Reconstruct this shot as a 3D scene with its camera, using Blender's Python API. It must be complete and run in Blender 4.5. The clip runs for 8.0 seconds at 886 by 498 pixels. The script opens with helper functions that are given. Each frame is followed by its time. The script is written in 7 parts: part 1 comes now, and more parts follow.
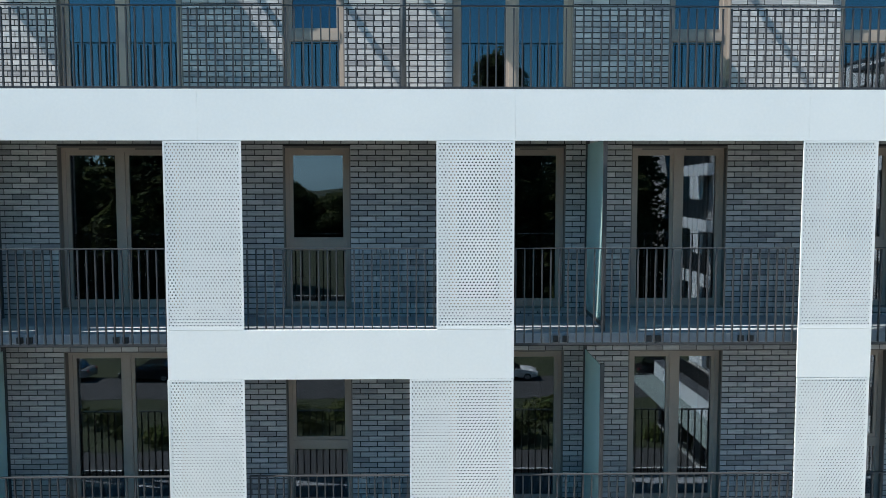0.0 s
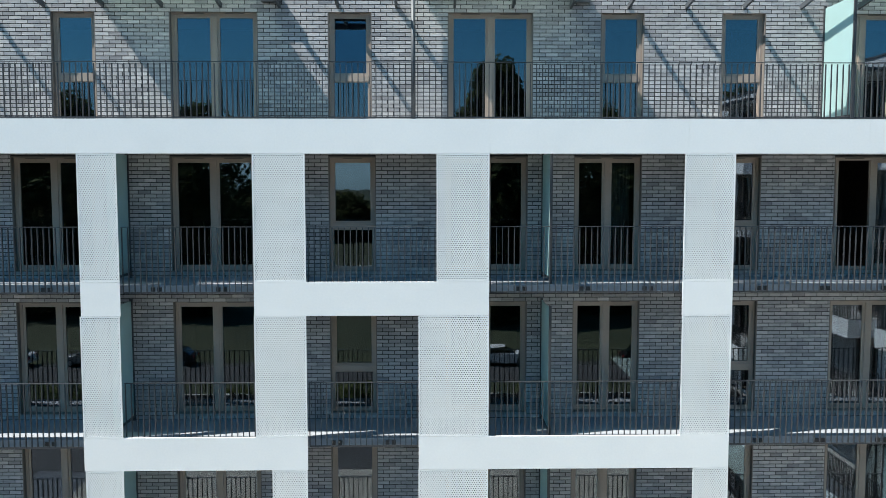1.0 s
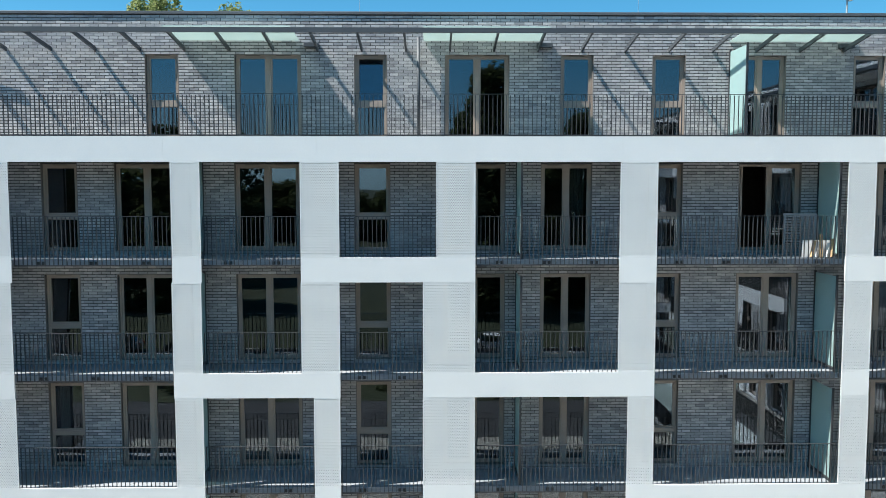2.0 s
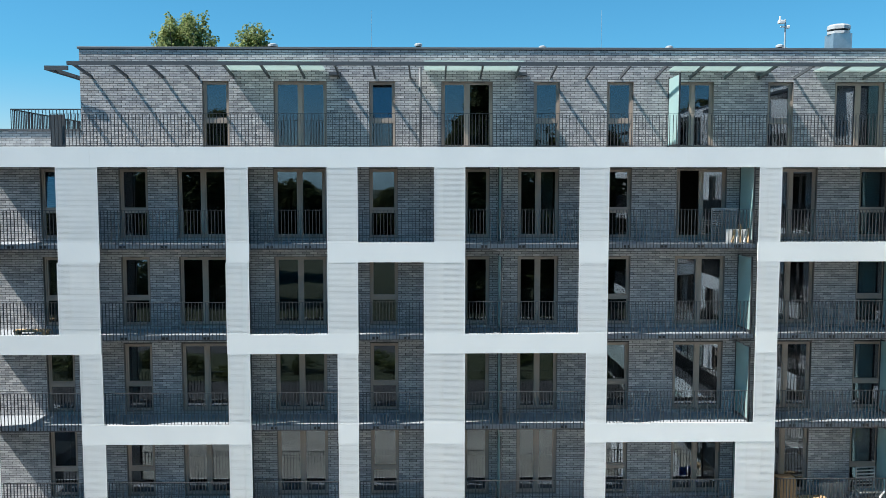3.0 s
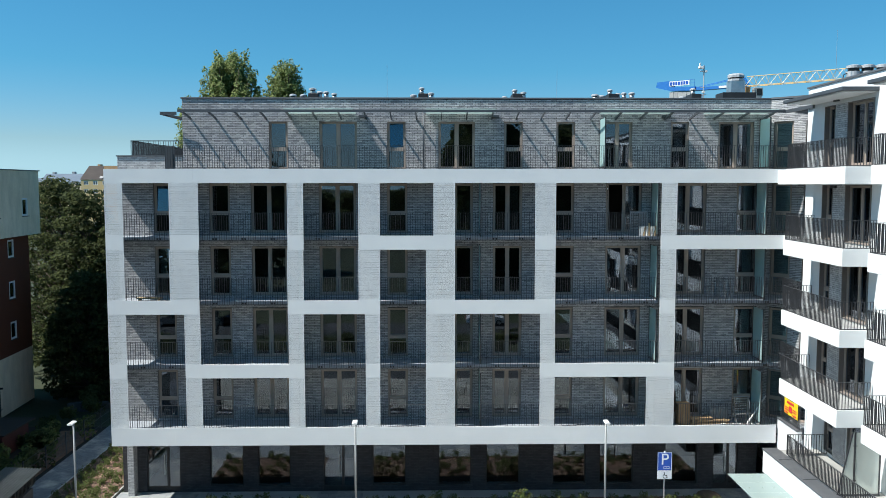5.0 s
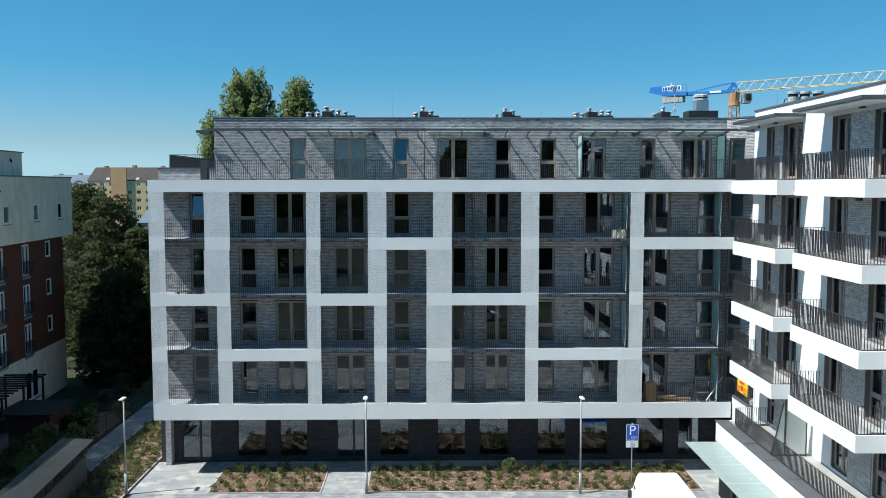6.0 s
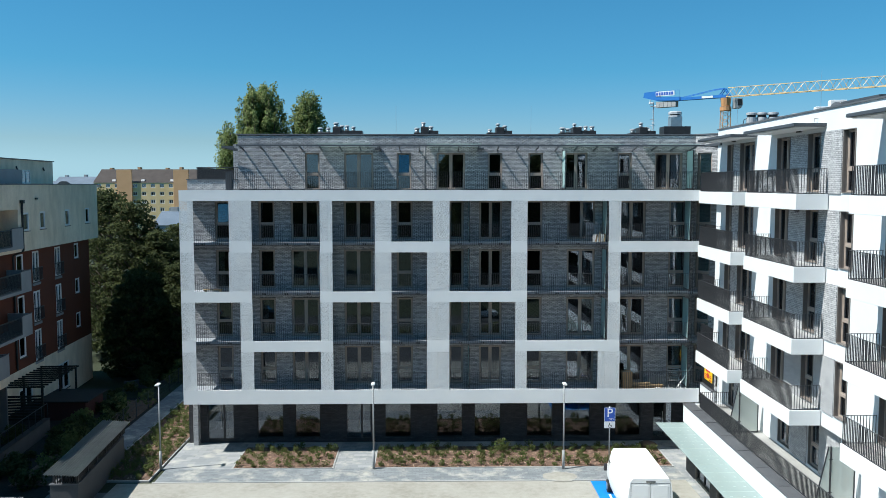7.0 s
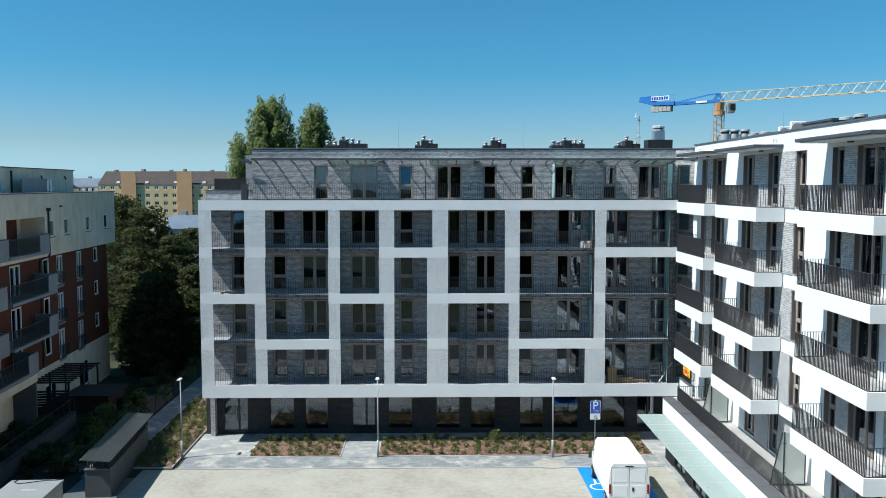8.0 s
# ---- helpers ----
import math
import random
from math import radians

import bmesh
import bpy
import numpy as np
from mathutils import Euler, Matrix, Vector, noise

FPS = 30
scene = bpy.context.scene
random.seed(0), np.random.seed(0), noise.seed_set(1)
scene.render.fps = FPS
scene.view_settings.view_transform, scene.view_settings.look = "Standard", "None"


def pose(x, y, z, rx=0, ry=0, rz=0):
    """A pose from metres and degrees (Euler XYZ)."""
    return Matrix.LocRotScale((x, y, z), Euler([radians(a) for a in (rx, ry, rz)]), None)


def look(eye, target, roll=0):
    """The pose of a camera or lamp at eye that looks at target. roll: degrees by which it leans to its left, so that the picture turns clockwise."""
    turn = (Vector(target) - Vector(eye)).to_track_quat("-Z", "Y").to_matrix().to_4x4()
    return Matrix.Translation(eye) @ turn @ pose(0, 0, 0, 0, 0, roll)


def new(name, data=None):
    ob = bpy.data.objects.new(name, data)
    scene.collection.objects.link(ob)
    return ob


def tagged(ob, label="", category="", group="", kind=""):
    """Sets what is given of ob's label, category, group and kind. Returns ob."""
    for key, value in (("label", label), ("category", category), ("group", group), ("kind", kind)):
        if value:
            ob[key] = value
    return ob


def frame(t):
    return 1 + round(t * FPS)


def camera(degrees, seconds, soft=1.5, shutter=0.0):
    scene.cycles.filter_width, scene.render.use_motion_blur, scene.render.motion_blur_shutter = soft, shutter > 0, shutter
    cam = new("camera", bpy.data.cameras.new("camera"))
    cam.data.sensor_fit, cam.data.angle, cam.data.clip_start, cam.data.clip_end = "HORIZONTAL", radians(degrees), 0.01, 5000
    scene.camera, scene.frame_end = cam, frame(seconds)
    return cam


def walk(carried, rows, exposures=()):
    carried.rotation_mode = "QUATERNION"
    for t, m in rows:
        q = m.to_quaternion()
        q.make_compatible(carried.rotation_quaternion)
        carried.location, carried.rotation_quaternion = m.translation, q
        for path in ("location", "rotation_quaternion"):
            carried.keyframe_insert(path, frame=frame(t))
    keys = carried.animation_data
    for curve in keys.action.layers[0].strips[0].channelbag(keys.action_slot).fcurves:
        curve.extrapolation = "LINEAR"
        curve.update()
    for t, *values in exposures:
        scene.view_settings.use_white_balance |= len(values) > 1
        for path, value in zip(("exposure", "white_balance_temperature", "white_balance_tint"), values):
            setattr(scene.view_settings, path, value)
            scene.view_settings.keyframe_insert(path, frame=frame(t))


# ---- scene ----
cam = camera(56.0, 8.0, soft=0.6)
# seconds, x, y, z, yaw, pitch, roll
ROWS = [
    (0.0, -0.097, -10.643, 14.844, -0.95, -4.40, 0.02),
    (0.5, -0.115, -13.160, 14.822, -0.95, -4.40, 0.02),
    (1.0, -0.143, -15.735, 14.818, -0.95, -4.40, 0.02),
    (1.5, -0.190, -18.440, 14.821, -0.95, -4.40, 0.02),
    (3.0, -0.172, -26.926, 14.836, -0.95, -4.40, 0.02),
    (3.5, -0.182, -29.780, 14.860, -0.95, -4.40, 0.02),
    (4.0, -0.175, -32.576, 14.954, -0.95, -4.40, 0.02),
    (4.5, -0.196, -35.498, 15.114, -0.95, -4.40, 0.02),
    (6.0, -0.204, -44.309, 15.779, -0.95, -4.40, 0.02),
    (6.5, -0.222, -47.291, 16.025, -0.95, -4.40, 0.02),
    (7.0, -0.217, -49.696, 16.358, -0.95, -4.40, 0.02),
    (7.5, -0.226, -51.806, 16.689, -0.95, -4.40, 0.02),
    (8.0, -0.212, -53.826, 17.033, -0.95, -4.40, 0.02),
]
EXPOSURES = [(0.0, 1.10, 6500, 7), (1.5, 1.10, 6500, 7), (3.0, 1.0, 6480, 7), (4.5, 0.78, 6380, 7), (6.0, 0.65, 6200, 6), (8.0, 0.60, 6180, 6)]
walk(cam, [(t, pose(x, y, z, 90 + pitch, roll, yaw)) for t, x, y, z, yaw, pitch, roll in ROWS], EXPOSURES)

# ---------------------------------------------------------------- light
SUN = Vector((-1.0, -0.268, 1.48)).normalized()      # towards the sun
world = bpy.data.worlds.new("sky")
scene.world = world
world.use_nodes = True
wn = world.node_tree
sky = wn.nodes.new("ShaderNodeTexSky")
sky.sky_type = "NISHITA"
sky.sun_disc = False
sky.sun_elevation = math.asin(SUN.z)
sky.sun_rotation = math.atan2(SUN.x, SUN.y)
sky.altitude = 200
sky.air_density, sky.dust_density, sky.ozone_density = 1.0, 0.5, 1.2
# the clear blue of the day: deep overhead, pale towards the horizon
split = wn.nodes.new("ShaderNodeSeparateColor")
wn.links.new(sky.outputs[0], split.inputs[0])
ratio = wn.nodes.new("ShaderNodeMath")
ratio.operation = "DIVIDE"
wn.links.new(split.outputs[0], ratio.inputs[0])
wn.links.new(split.outputs[2], ratio.inputs[1])
hue = wn.nodes.new("ShaderNodeValToRGB")
hue.color_ramp.elements[0].position, hue.color_ramp.elements[0].color = 0.175, (0.068, 0.42, 1.0, 1)
hue.color_ramp.elements[1].position, hue.color_ramp.elements[1].color = 1.0, (0.95, 1.45, 1.65, 1)
low = hue.color_ramp.elements.new(0.66)
low.color = (0.54, 0.88, 1.03, 1)
mid = hue.color_ramp.elements.new(0.385)
mid.color = (0.17, 0.60, 0.99, 1)
part_of = wn.nodes.new("ShaderNodeMath")
part_of.operation = "MULTIPLY"
part_of.inputs[1].default_value = 0.7
wn.links.new(ratio.outputs[0], part_of.inputs[0])
wn.links.new(part_of.outputs[0], hue.inputs[0])
tone = wn.nodes.new("ShaderNodeMix")
tone.data_type, tone.blend_type = "RGBA", "MULTIPLY"
tone.inputs[0].default_value = 1.0
wn.links.new(hue.outputs[0], tone.inputs[6])
wn.links.new(split.outputs[2], tone.inputs[7])
wn.links.new(tone.outputs[2], wn.nodes["Background"].inputs[0])
wn.nodes["Background"].inputs[1].default_value = 0.072
sun = new("sun", bpy.data.lights.new("sun", "SUN"))
sun.data.energy, sun.data.angle, sun.data.color = 5.0, radians(0.53), (1.0, 0.96, 0.90)
sun.matrix_world = look(SUN * 60, (0, 0, 0))


# ---------------------------------------------------------------- materials
class Mat:
    """A node material with short ways to add and join nodes."""

    def __init__(self, name):
        self.m = bpy.data.materials.new(name)
        self.m.use_nodes = True
        self.t = self.m.node_tree
        self.b = self.t.nodes["Principled BSDF"]
        self.out = self.t.nodes["Material Output"]

    def node(self, kind):
        return self.t.nodes.new(kind)

    def link(self, a, b):
        self.t.links.new(a, b)

    def coords(self, which="Object", scale=(1, 1, 1)):
        c = self.node("ShaderNodeTexCoord")
        mp = self.node("ShaderNodeMapping")
        mp.inputs["Scale"].default_value = scale
        self.link(c.outputs[which], mp.inputs["Vector"])
        return mp.outputs["Vector"]

    def noise(self, vec, scale, detail=4, rough=0.55):
        n = self.node("ShaderNodeTexNoise")
        n.inputs["Scale"].default_value, n.inputs["Detail"].default_value, n.inputs["Roughness"].default_value = scale, detail, rough
        self.link(vec, n.inputs["Vector"])
        return n.outputs["Fac"]

    def ramp(self, fac, stops):
        r = self.node("ShaderNodeValToRGB")
        e = r.color_ramp.elements
        while len(e) < len(stops):
            e.new(0.5)
        for el, (p, c) in zip(e, stops):
            el.position, el.color = p, (*c, 1)
        self.link(fac, r.inputs["Fac"])
        return r.outputs["Color"]

    def mix(self, fac, a, b, blend="MIX"):
        n = self.node("ShaderNodeMix")
        n.data_type, n.blend_type = "RGBA", blend
        if isinstance(fac, (int, float)):
            n.inputs[0].default_value = fac
        else:
            self.link(fac, n.inputs[0])
        for sock, v in ((n.inputs[6], a), (n.inputs[7], b)):
            if isinstance(v, tuple):
                sock.default_value = (*v, 1)
            else:
                self.link(v, sock)
        return n.outputs[2]

    def math(self, op, a, b=None, clamp=False):
        n = self.node("ShaderNodeMath")
        n.operation, n.use_clamp = op, clamp
        for sock, v in ((n.inputs[0], a), (n.inputs[1], b)):
            if v is None:
                continue
            if isinstance(v, (int, float)):
                sock.default_value = v
            else:
                self.link(v, sock)
        return n.outputs[0]

    def bump(self, height, strength=0.3, distance=0.01):
        n = self.node("ShaderNodeBump")
        n.inputs["Strength"].default_value, n.inputs["Distance"].default_value = strength, distance
        self.link(height, n.inputs["Height"])
        self.link(n.outputs["Normal"], self.b.inputs["Normal"])

    def base(self, c):
        if isinstance(c, tuple):
            self.b.inputs["Base Color"].default_value = (*c, 1)
        else:
            self.link(c, self.b.inputs["Base Color"])


def surface(name, dark, light, big=0.6, fine=14.0, rough=0.7, metal=0.0, bump=0.25, depth=0.004, stretch=(1, 1, 1)):
    """A plain surface with stains at a large scale and grain at a small one."""
    m = Mat(name)
    v = m.coords("Object", stretch)
    a = m.noise(v, big, 5)
    g = m.noise(v, fine, 3)
    f = m.math("ADD", m.math("MULTIPLY", a, 0.65), m.math("MULTIPLY", g, 0.35))
    m.base(m.ramp(f, [(0.32, dark), (0.68, light)]))
    m.b.inputs["Roughness"].default_value, m.b.inputs["Metallic"].default_value = rough, metal
    if bump:
        m.bump(g, bump, depth)
    return m.m


def brick_material(name, tones, per_object=False):
    m = Mat(name)
    if per_object:
        rnd = m.node("ShaderNodeObjectInfo").outputs["Random"]
    else:
        rnd = m.node("ShaderNodeNewGeometry").outputs["Random Per Island"]
    col = m.ramp(rnd, [(i / (len(tones) - 1), c) for i, c in enumerate(tones)])
    g = m.node("ShaderNodeNewGeometry")
    mp = m.node("ShaderNodeMapping")
    mp.inputs["Scale"].default_value = (5, 5, 42)
    m.link(g.outputs["Position"], mp.inputs["Vector"])
    streak = m.noise(mp.outputs["Vector"], 1.0, 5, 0.7)
    mp2 = m.node("ShaderNodeMapping")
    m.link(g.outputs["Position"], mp2.inputs["Vector"])
    big = m.noise(mp2.outputs["Vector"], 0.5, 3)
    col = m.mix(0.75, col, m.ramp(streak, [(0.3, (0.62, 0.62, 0.65)), (0.7, (1.15, 1.15, 1.15))]), "MULTIPLY")
    col = m.mix(0.4, col, m.ramp(big, [(0.35, (0.75, 0.76, 0.8)), (0.65, (1.1, 1.1, 1.08))]), "MULTIPLY")
    m.base(col)
    m.b.inputs["Roughness"].default_value = 0.72
    m.bump(streak, 0.6, 0.006)
    return m.m


def brick_pattern(name, tones, mortar, along="XZ"):
    """Bricks too small to tell apart, 0.25 x 0.08 m."""
    m = Mat(name)
    c = m.node("ShaderNodeTexCoord")
    sep = m.node("ShaderNodeSeparateXYZ")
    m.link(c.outputs["Object"], sep.inputs[0])
    com = m.node("ShaderNodeCombineXYZ")
    h = m.math("ADD", sep.outputs["X"], sep.outputs["Y"]) if along == "both" else sep.outputs[along[0]]
    m.link(h, com.inputs["X"])
    m.link(sep.outputs["Z"], com.inputs["Y"])
    t = m.node("ShaderNodeTexBrick")
    t.offset = 0.5
    t.inputs["Scale"].default_value = 1.0
    t.inputs["Brick Width"].default_value, t.inputs["Row Height"].default_value, t.inputs["Mortar Size"].default_value = 0.25, 0.08, 0.006
    t.inputs["Color1"].default_value, t.inputs["Color2"].default_value, t.inputs["Mortar"].default_value = (*tones[0], 1), (*tones[1], 1), (*mortar, 1)
    m.link(com.outputs[0], t.inputs["Vector"])
    n = m.noise(c.outputs["Object"], 6.0, 4)
    m.base(m.mix(0.5, t.outputs["Color"], m.ramp(n, [(0.3, (0.65, 0.65, 0.68)), (0.7, (1.15, 1.15, 1.15))]), "MULTIPLY"))
    m.b.inputs["Roughness"].default_value = 0.75
    inv = m.math("SUBTRACT", 1.0, t.outputs["Fac"])
    m.bump(inv, 0.5, 0.006)
    return m.m


def perforated_material():
    """White sheet with round holes, 22 mm wide, in staggered rows 39 mm apart."""
    m = Mat("perforated white sheet")
    c = m.node("ShaderNodeTexCoord")
    s = m.node("ShaderNodeSeparateXYZ")
    m.link(c.outputs["Object"], s.inputs[0])
    near = None
    for shift in (0.0, 0.5):
        u = m.math("ADD", m.math("DIVIDE", s.outputs["X"], 0.0455), shift)
        w = m.math("ADD", m.math("DIVIDE", s.outputs["Z"], 0.0788), shift)
        du = m.math("MULTIPLY", m.math("SUBTRACT", m.math("FRACT", u), 0.5), 0.0455)
        dw = m.math("MULTIPLY", m.math("SUBTRACT", m.math("FRACT", w), 0.5), 0.0788)
        d = m.math("SQRT", m.math("ADD", m.math("MULTIPLY", du, du), m.math("MULTIPLY", dw, dw)))
        near = d if near is None else m.math("MINIMUM", near, d)
    hole = m.math("LESS_THAN", near, 0.0112)
    v = m.coords("Object")
    m.base(m.ramp(m.noise(v, 0.8, 4), [(0.35, (0.70, 0.72, 0.73)), (0.65, (0.77, 0.78, 0.78))]))
    m.b.inputs["Roughness"].default_value = 0.45
    clear = m.node("ShaderNodeBsdfTransparent")
    mx = m.node("ShaderNodeMixShader")
    m.link(hole, mx.inputs[0])
    m.link(m.b.outputs[0], mx.inputs[1])
    m.link(clear.outputs[0], mx.inputs[2])
    m.link(mx.outputs[0], m.out.inputs["Surface"])
    return m.m


def glass_material(name, tint=(0.55, 0.6, 0.6), ior=1.75, rough=0.0):
    """Thin pane: clear with a mirror gloss that grows towards grazing angles."""
    m = Mat(name)
    clear = m.node("ShaderNodeBsdfTransparent")
    clear.inputs["Color"].default_value = (*tint, 1)
    gloss = m.node("ShaderNodeBsdfGlossy")
    gloss.inputs["Roughness"].default_value = rough
    gloss.inputs["Color"].default_value = (0.80, 0.87, 1.0, 1)
    fr = m.node("ShaderNodeFresnel")
    fr.inputs["IOR"].default_value = ior
    v = m.coords("Object", (1, 1, 1))
    bp = m.node("ShaderNodeBump")
    bp.inputs["Strength"].default_value, bp.inputs["Distance"].default_value = 0.05, 0.02
    m.link(m.noise(v, 1.3, 1), bp.inputs["Height"])
    m.link(bp.outputs["Normal"], gloss.inputs["Normal"])
    f2 = m.math("MULTIPLY", fr.outputs[0], 1.6, True)
    mx = m.node("ShaderNodeMixShader")
    m.link(f2, mx.inputs[0])
    m.link(clear.outputs[0], mx.inputs[1])
    m.link(gloss.outputs[0], mx.inputs[2])
    m.link(mx.outputs[0], m.out.inputs["Surface"])
    return m.m


def frosted_material(name, colour, passing=0.5):
    m = Mat(name)
    d = m.node("ShaderNodeBsdfDiffuse")
    d.inputs["Color"].default_value = (*colour, 1)
    tr = m.node("ShaderNodeBsdfTranslucent")
    tr.inputs["Color"].default_value = (*colour, 1)
    cl = m.node("ShaderNodeBsdfTransparent")
    cl.inputs["Color"].default_value = (*colour, 1)
    gl = m.node("ShaderNodeBsdfGlossy")
    gl.inputs["Roughness"].default_value = 0.12
    a, b, c = m.node("ShaderNodeMixShader"), m.node("ShaderNodeMixShader"), m.node("ShaderNodeMixShader")
    a.inputs[0].default_value, b.inputs[0].default_value, c.inputs[0].default_value = 0.45, passing, 0.07
    m.link(d.outputs[0], a.inputs[1]); m.link(tr.outputs[0], a.inputs[2])
    m.link(a.outputs[0], b.inputs[1]); m.link(cl.outputs[0], b.inputs[2])
    m.link(b.outputs[0], c.inputs[1]); m.link(gl.outputs[0], c.inputs[2])
    m.link(c.outputs[0], m.out.inputs["Surface"])
    return m.m


def leaf_material(name, tones):
    m = Mat(name)
    rnd = m.node("ShaderNodeNewGeometry").outputs["Random Per Island"]
    m.base(m.ramp(rnd, [(i / (len(tones) - 1), c) for i, c in enumerate(tones)]))
    m.b.inputs["Roughness"].default_value = 0.8
    m.b.inputs["Specular IOR Level"].default_value = 0.15
    tr = m.node("ShaderNodeBsdfTranslucent")
    tr.inputs["Color"].default_value = (*[min(1, c * 1.6) for c in tones[len(tones) // 2]], 1)
    mx = m.node("ShaderNodeMixShader")
    mx.inputs[0].default_value = 0.3
    m.link(m.b.outputs[0], mx.inputs[1])
    m.link(tr.outputs[0], mx.inputs[2])
    m.link(mx.outputs[0], m.out.inputs["Surface"])
    return m.m


def paving_material(name, tones, joint, w, h):
    m = Mat(name)
    v = m.coords("Object")
    t = m.node("ShaderNodeTexBrick")
    t.inputs["Scale"].default_value = 1.0
    t.inputs["Brick Width"].default_value, t.inputs["Row Height"].default_value, t.inputs["Mortar Size"].default_value = w, h, 0.006
    t.inputs["Color1"].default_value, t.inputs["Color2"].default_value, t.inputs["Mortar"].default_value = (*tones[0], 1), (*tones[1], 1), (*joint, 1)
    m.link(v, t.inputs["Vector"])
    n = m.noise(v, 0.7, 6, 0.65)
    c = m.mix(m.ramp(n, [(0.5, (0, 0, 0)), (0.72, (0.8, 0.8, 0.8))]), t.outputs["Color"], (0.52, 0.49, 0.42))
    m.base(c)
    m.b.inputs["Roughness"].default_value = 0.85
    m.bump(m.math("SUBTRACT", 1.0, t.outputs["Fac"]), 0.4, 0.005)
    return m.m


GREYS = [(0.282, 0.282, 0.292), (0.428, 0.424, 0.425), (0.512, 0.506, 0.504), (0.355, 0.355, 0.367), (0.596, 0.585, 0.579), (0.47, 0.465, 0.462)]
M_BRICK = brick_material("grey bricks", GREYS)
M_BRICK_ONE = brick_material("grey brick", GREYS, True)
M_MORTAR = surface("dark mortar", (0.022, 0.022, 0.024), (0.04, 0.04, 0.042), 1.2, 30, 0.95)
M_BRICK_FAR = brick_pattern("grey brickwork", [(0.34, 0.345, 0.35), (0.52, 0.52, 0.52)], (0.10, 0.10, 0.105), "both")
M_BRICK_DARK = brick_pattern("black brickwork", [(0.028, 0.028, 0.032), (0.05, 0.05, 0.055)], (0.015, 0.015, 0.017), "XZ")
M_WHITE = surface("white panel", (0.70, 0.72, 0.73), (0.77, 0.78, 0.78), 0.5, 25, 0.42, 0, 0.04)
M_PERF = perforated_material()
M_PLASTER = surface("white plaster", (0.63, 0.65, 0.66), (0.71, 0.73, 0.74), 0.4, 40, 0.85, 0, 0.15)
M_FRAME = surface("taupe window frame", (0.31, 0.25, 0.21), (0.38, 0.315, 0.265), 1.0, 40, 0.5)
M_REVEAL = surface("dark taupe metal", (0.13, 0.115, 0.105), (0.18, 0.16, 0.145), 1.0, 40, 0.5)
M_GLASS = glass_material("window glass")
M_RAIL = surface("anthracite steel", (0.035, 0.037, 0.042), (0.055, 0.057, 0.063), 2, 40, 0.45, 0.2, 0.05)
M_STEEL = surface("slate steel", (0.06, 0.068, 0.08), (0.085, 0.095, 0.105), 1, 40, 0.5, 0.2, 0.05)
M_CAP = surface("grey roof flashing", (0.10, 0.105, 0.115), (0.15, 0.155, 0.165), 1, 20, 0.5, 0.3, 0.05)
M_SLAB = surface("bluish balcony tiles", (0.24, 0.26, 0.29), (0.32, 0.34, 0.37), 0.9, 20, 0.7)
M_CONC = surface("grey concrete", (0.28, 0.28, 0.28), (0.40, 0.40, 0.39), 0.7, 18, 0.85)
M_INSIDE = surface("dimmed room wall", (0.075, 0.071, 0.067), (0.125, 0.117, 0.11), 0.6, 9, 0.9)
M_FROST = frosted_material("frosted glass", (0.62, 0.80, 0.80), 0.35)
M_CANOPY = frosted_material("canopy glass", (0.72, 0.82, 0.80), 0.55)
M_GREYPANEL_WING = surface("pale grey pipe", (0.55, 0.55, 0.54), (0.65, 0.65, 0.64), 2, 30, 0.5)
M_ZINC_DULL = surface("weathered zinc", (0.36, 0.37, 0.38), (0.52, 0.53, 0.54), 2, 12, 0.5, 0.25, 0.05)
M_BLACK = surface("black plastic", (0.012, 0.012, 0.013), (0.03, 0.03, 0.032), 3, 40, 0.5)
M_ZINC = surface("galvanised sheet", (0.42, 0.43, 0.44), (0.62, 0.63, 0.64), 2, 12, 0.35, 0.85, 0.05)


# ---------------------------------------------------------------- mesh helpers
def box(bm, x0, x1, y0, y1, z0, z1):
    v = [bm.verts.new(p) for p in ((x0, y0, z0), (x1, y0, z0), (x1, y1, z0), (x0, y1, z0), (x0, y0, z1), (x1, y0, z1), (x1, y1, z1), (x0, y1, z1))]
    for f in ((3, 2, 1, 0), (4, 5, 6, 7), (0, 1, 5, 4), (1, 2, 6, 5), (2, 3, 7, 6), (3, 0, 4, 7)):
        bm.faces.new([v[i] for i in f])
    return v


def bar(bm, a, b, r, sides=6, r2=None):
    """A round rod from a to b."""
    a, b = Vector(a), Vector(b)
    d = (b - a).normalized()
    u = d.orthogonal().normalized()
    w = d.cross(u)
    r2 = r if r2 is None else r2
    rings = []
    for p, q in ((a, r), (b, r2)):
        rings.append([bm.verts.new(p + (u * math.cos(k * math.tau / sides) + w * math.sin(k * math.tau / sides)) * q) for k in range(sides)])
    for k in range(sides):
        bm.faces.new((rings[0][k], rings[0][(k + 1) % sides], rings[1][(k + 1) % sides], rings[1][k]))
    bm.faces.new(rings[0][::-1])
    bm.faces.new(rings[1])


def beam(bm, a, b, w, h):
    """A square-edged bar from a to b, w wide and h high."""
    a, b = Vector(a), Vector(b)
    d = (b - a).normalized()
    side = d.cross(Vector((0, 0, 1)))
    side = Vector((1, 0, 0)) if side.length < 1e-4 else side.normalized()
    up = side.cross(d)
    v = []
    for p in (a, b):
        for i, j in ((-1, -1), (1, -1), (1, 1), (-1, 1)):
            v.append(bm.verts.new(p + side * (i * w / 2) + up * (j * h / 2)))
    for f in ((3, 2, 1, 0), (4, 5, 6, 7), (0, 1, 5, 4), (1, 2, 6, 5), (2, 3, 7, 6), (3, 0, 4, 7)):
        bm.faces.new([v[i] for i in f])


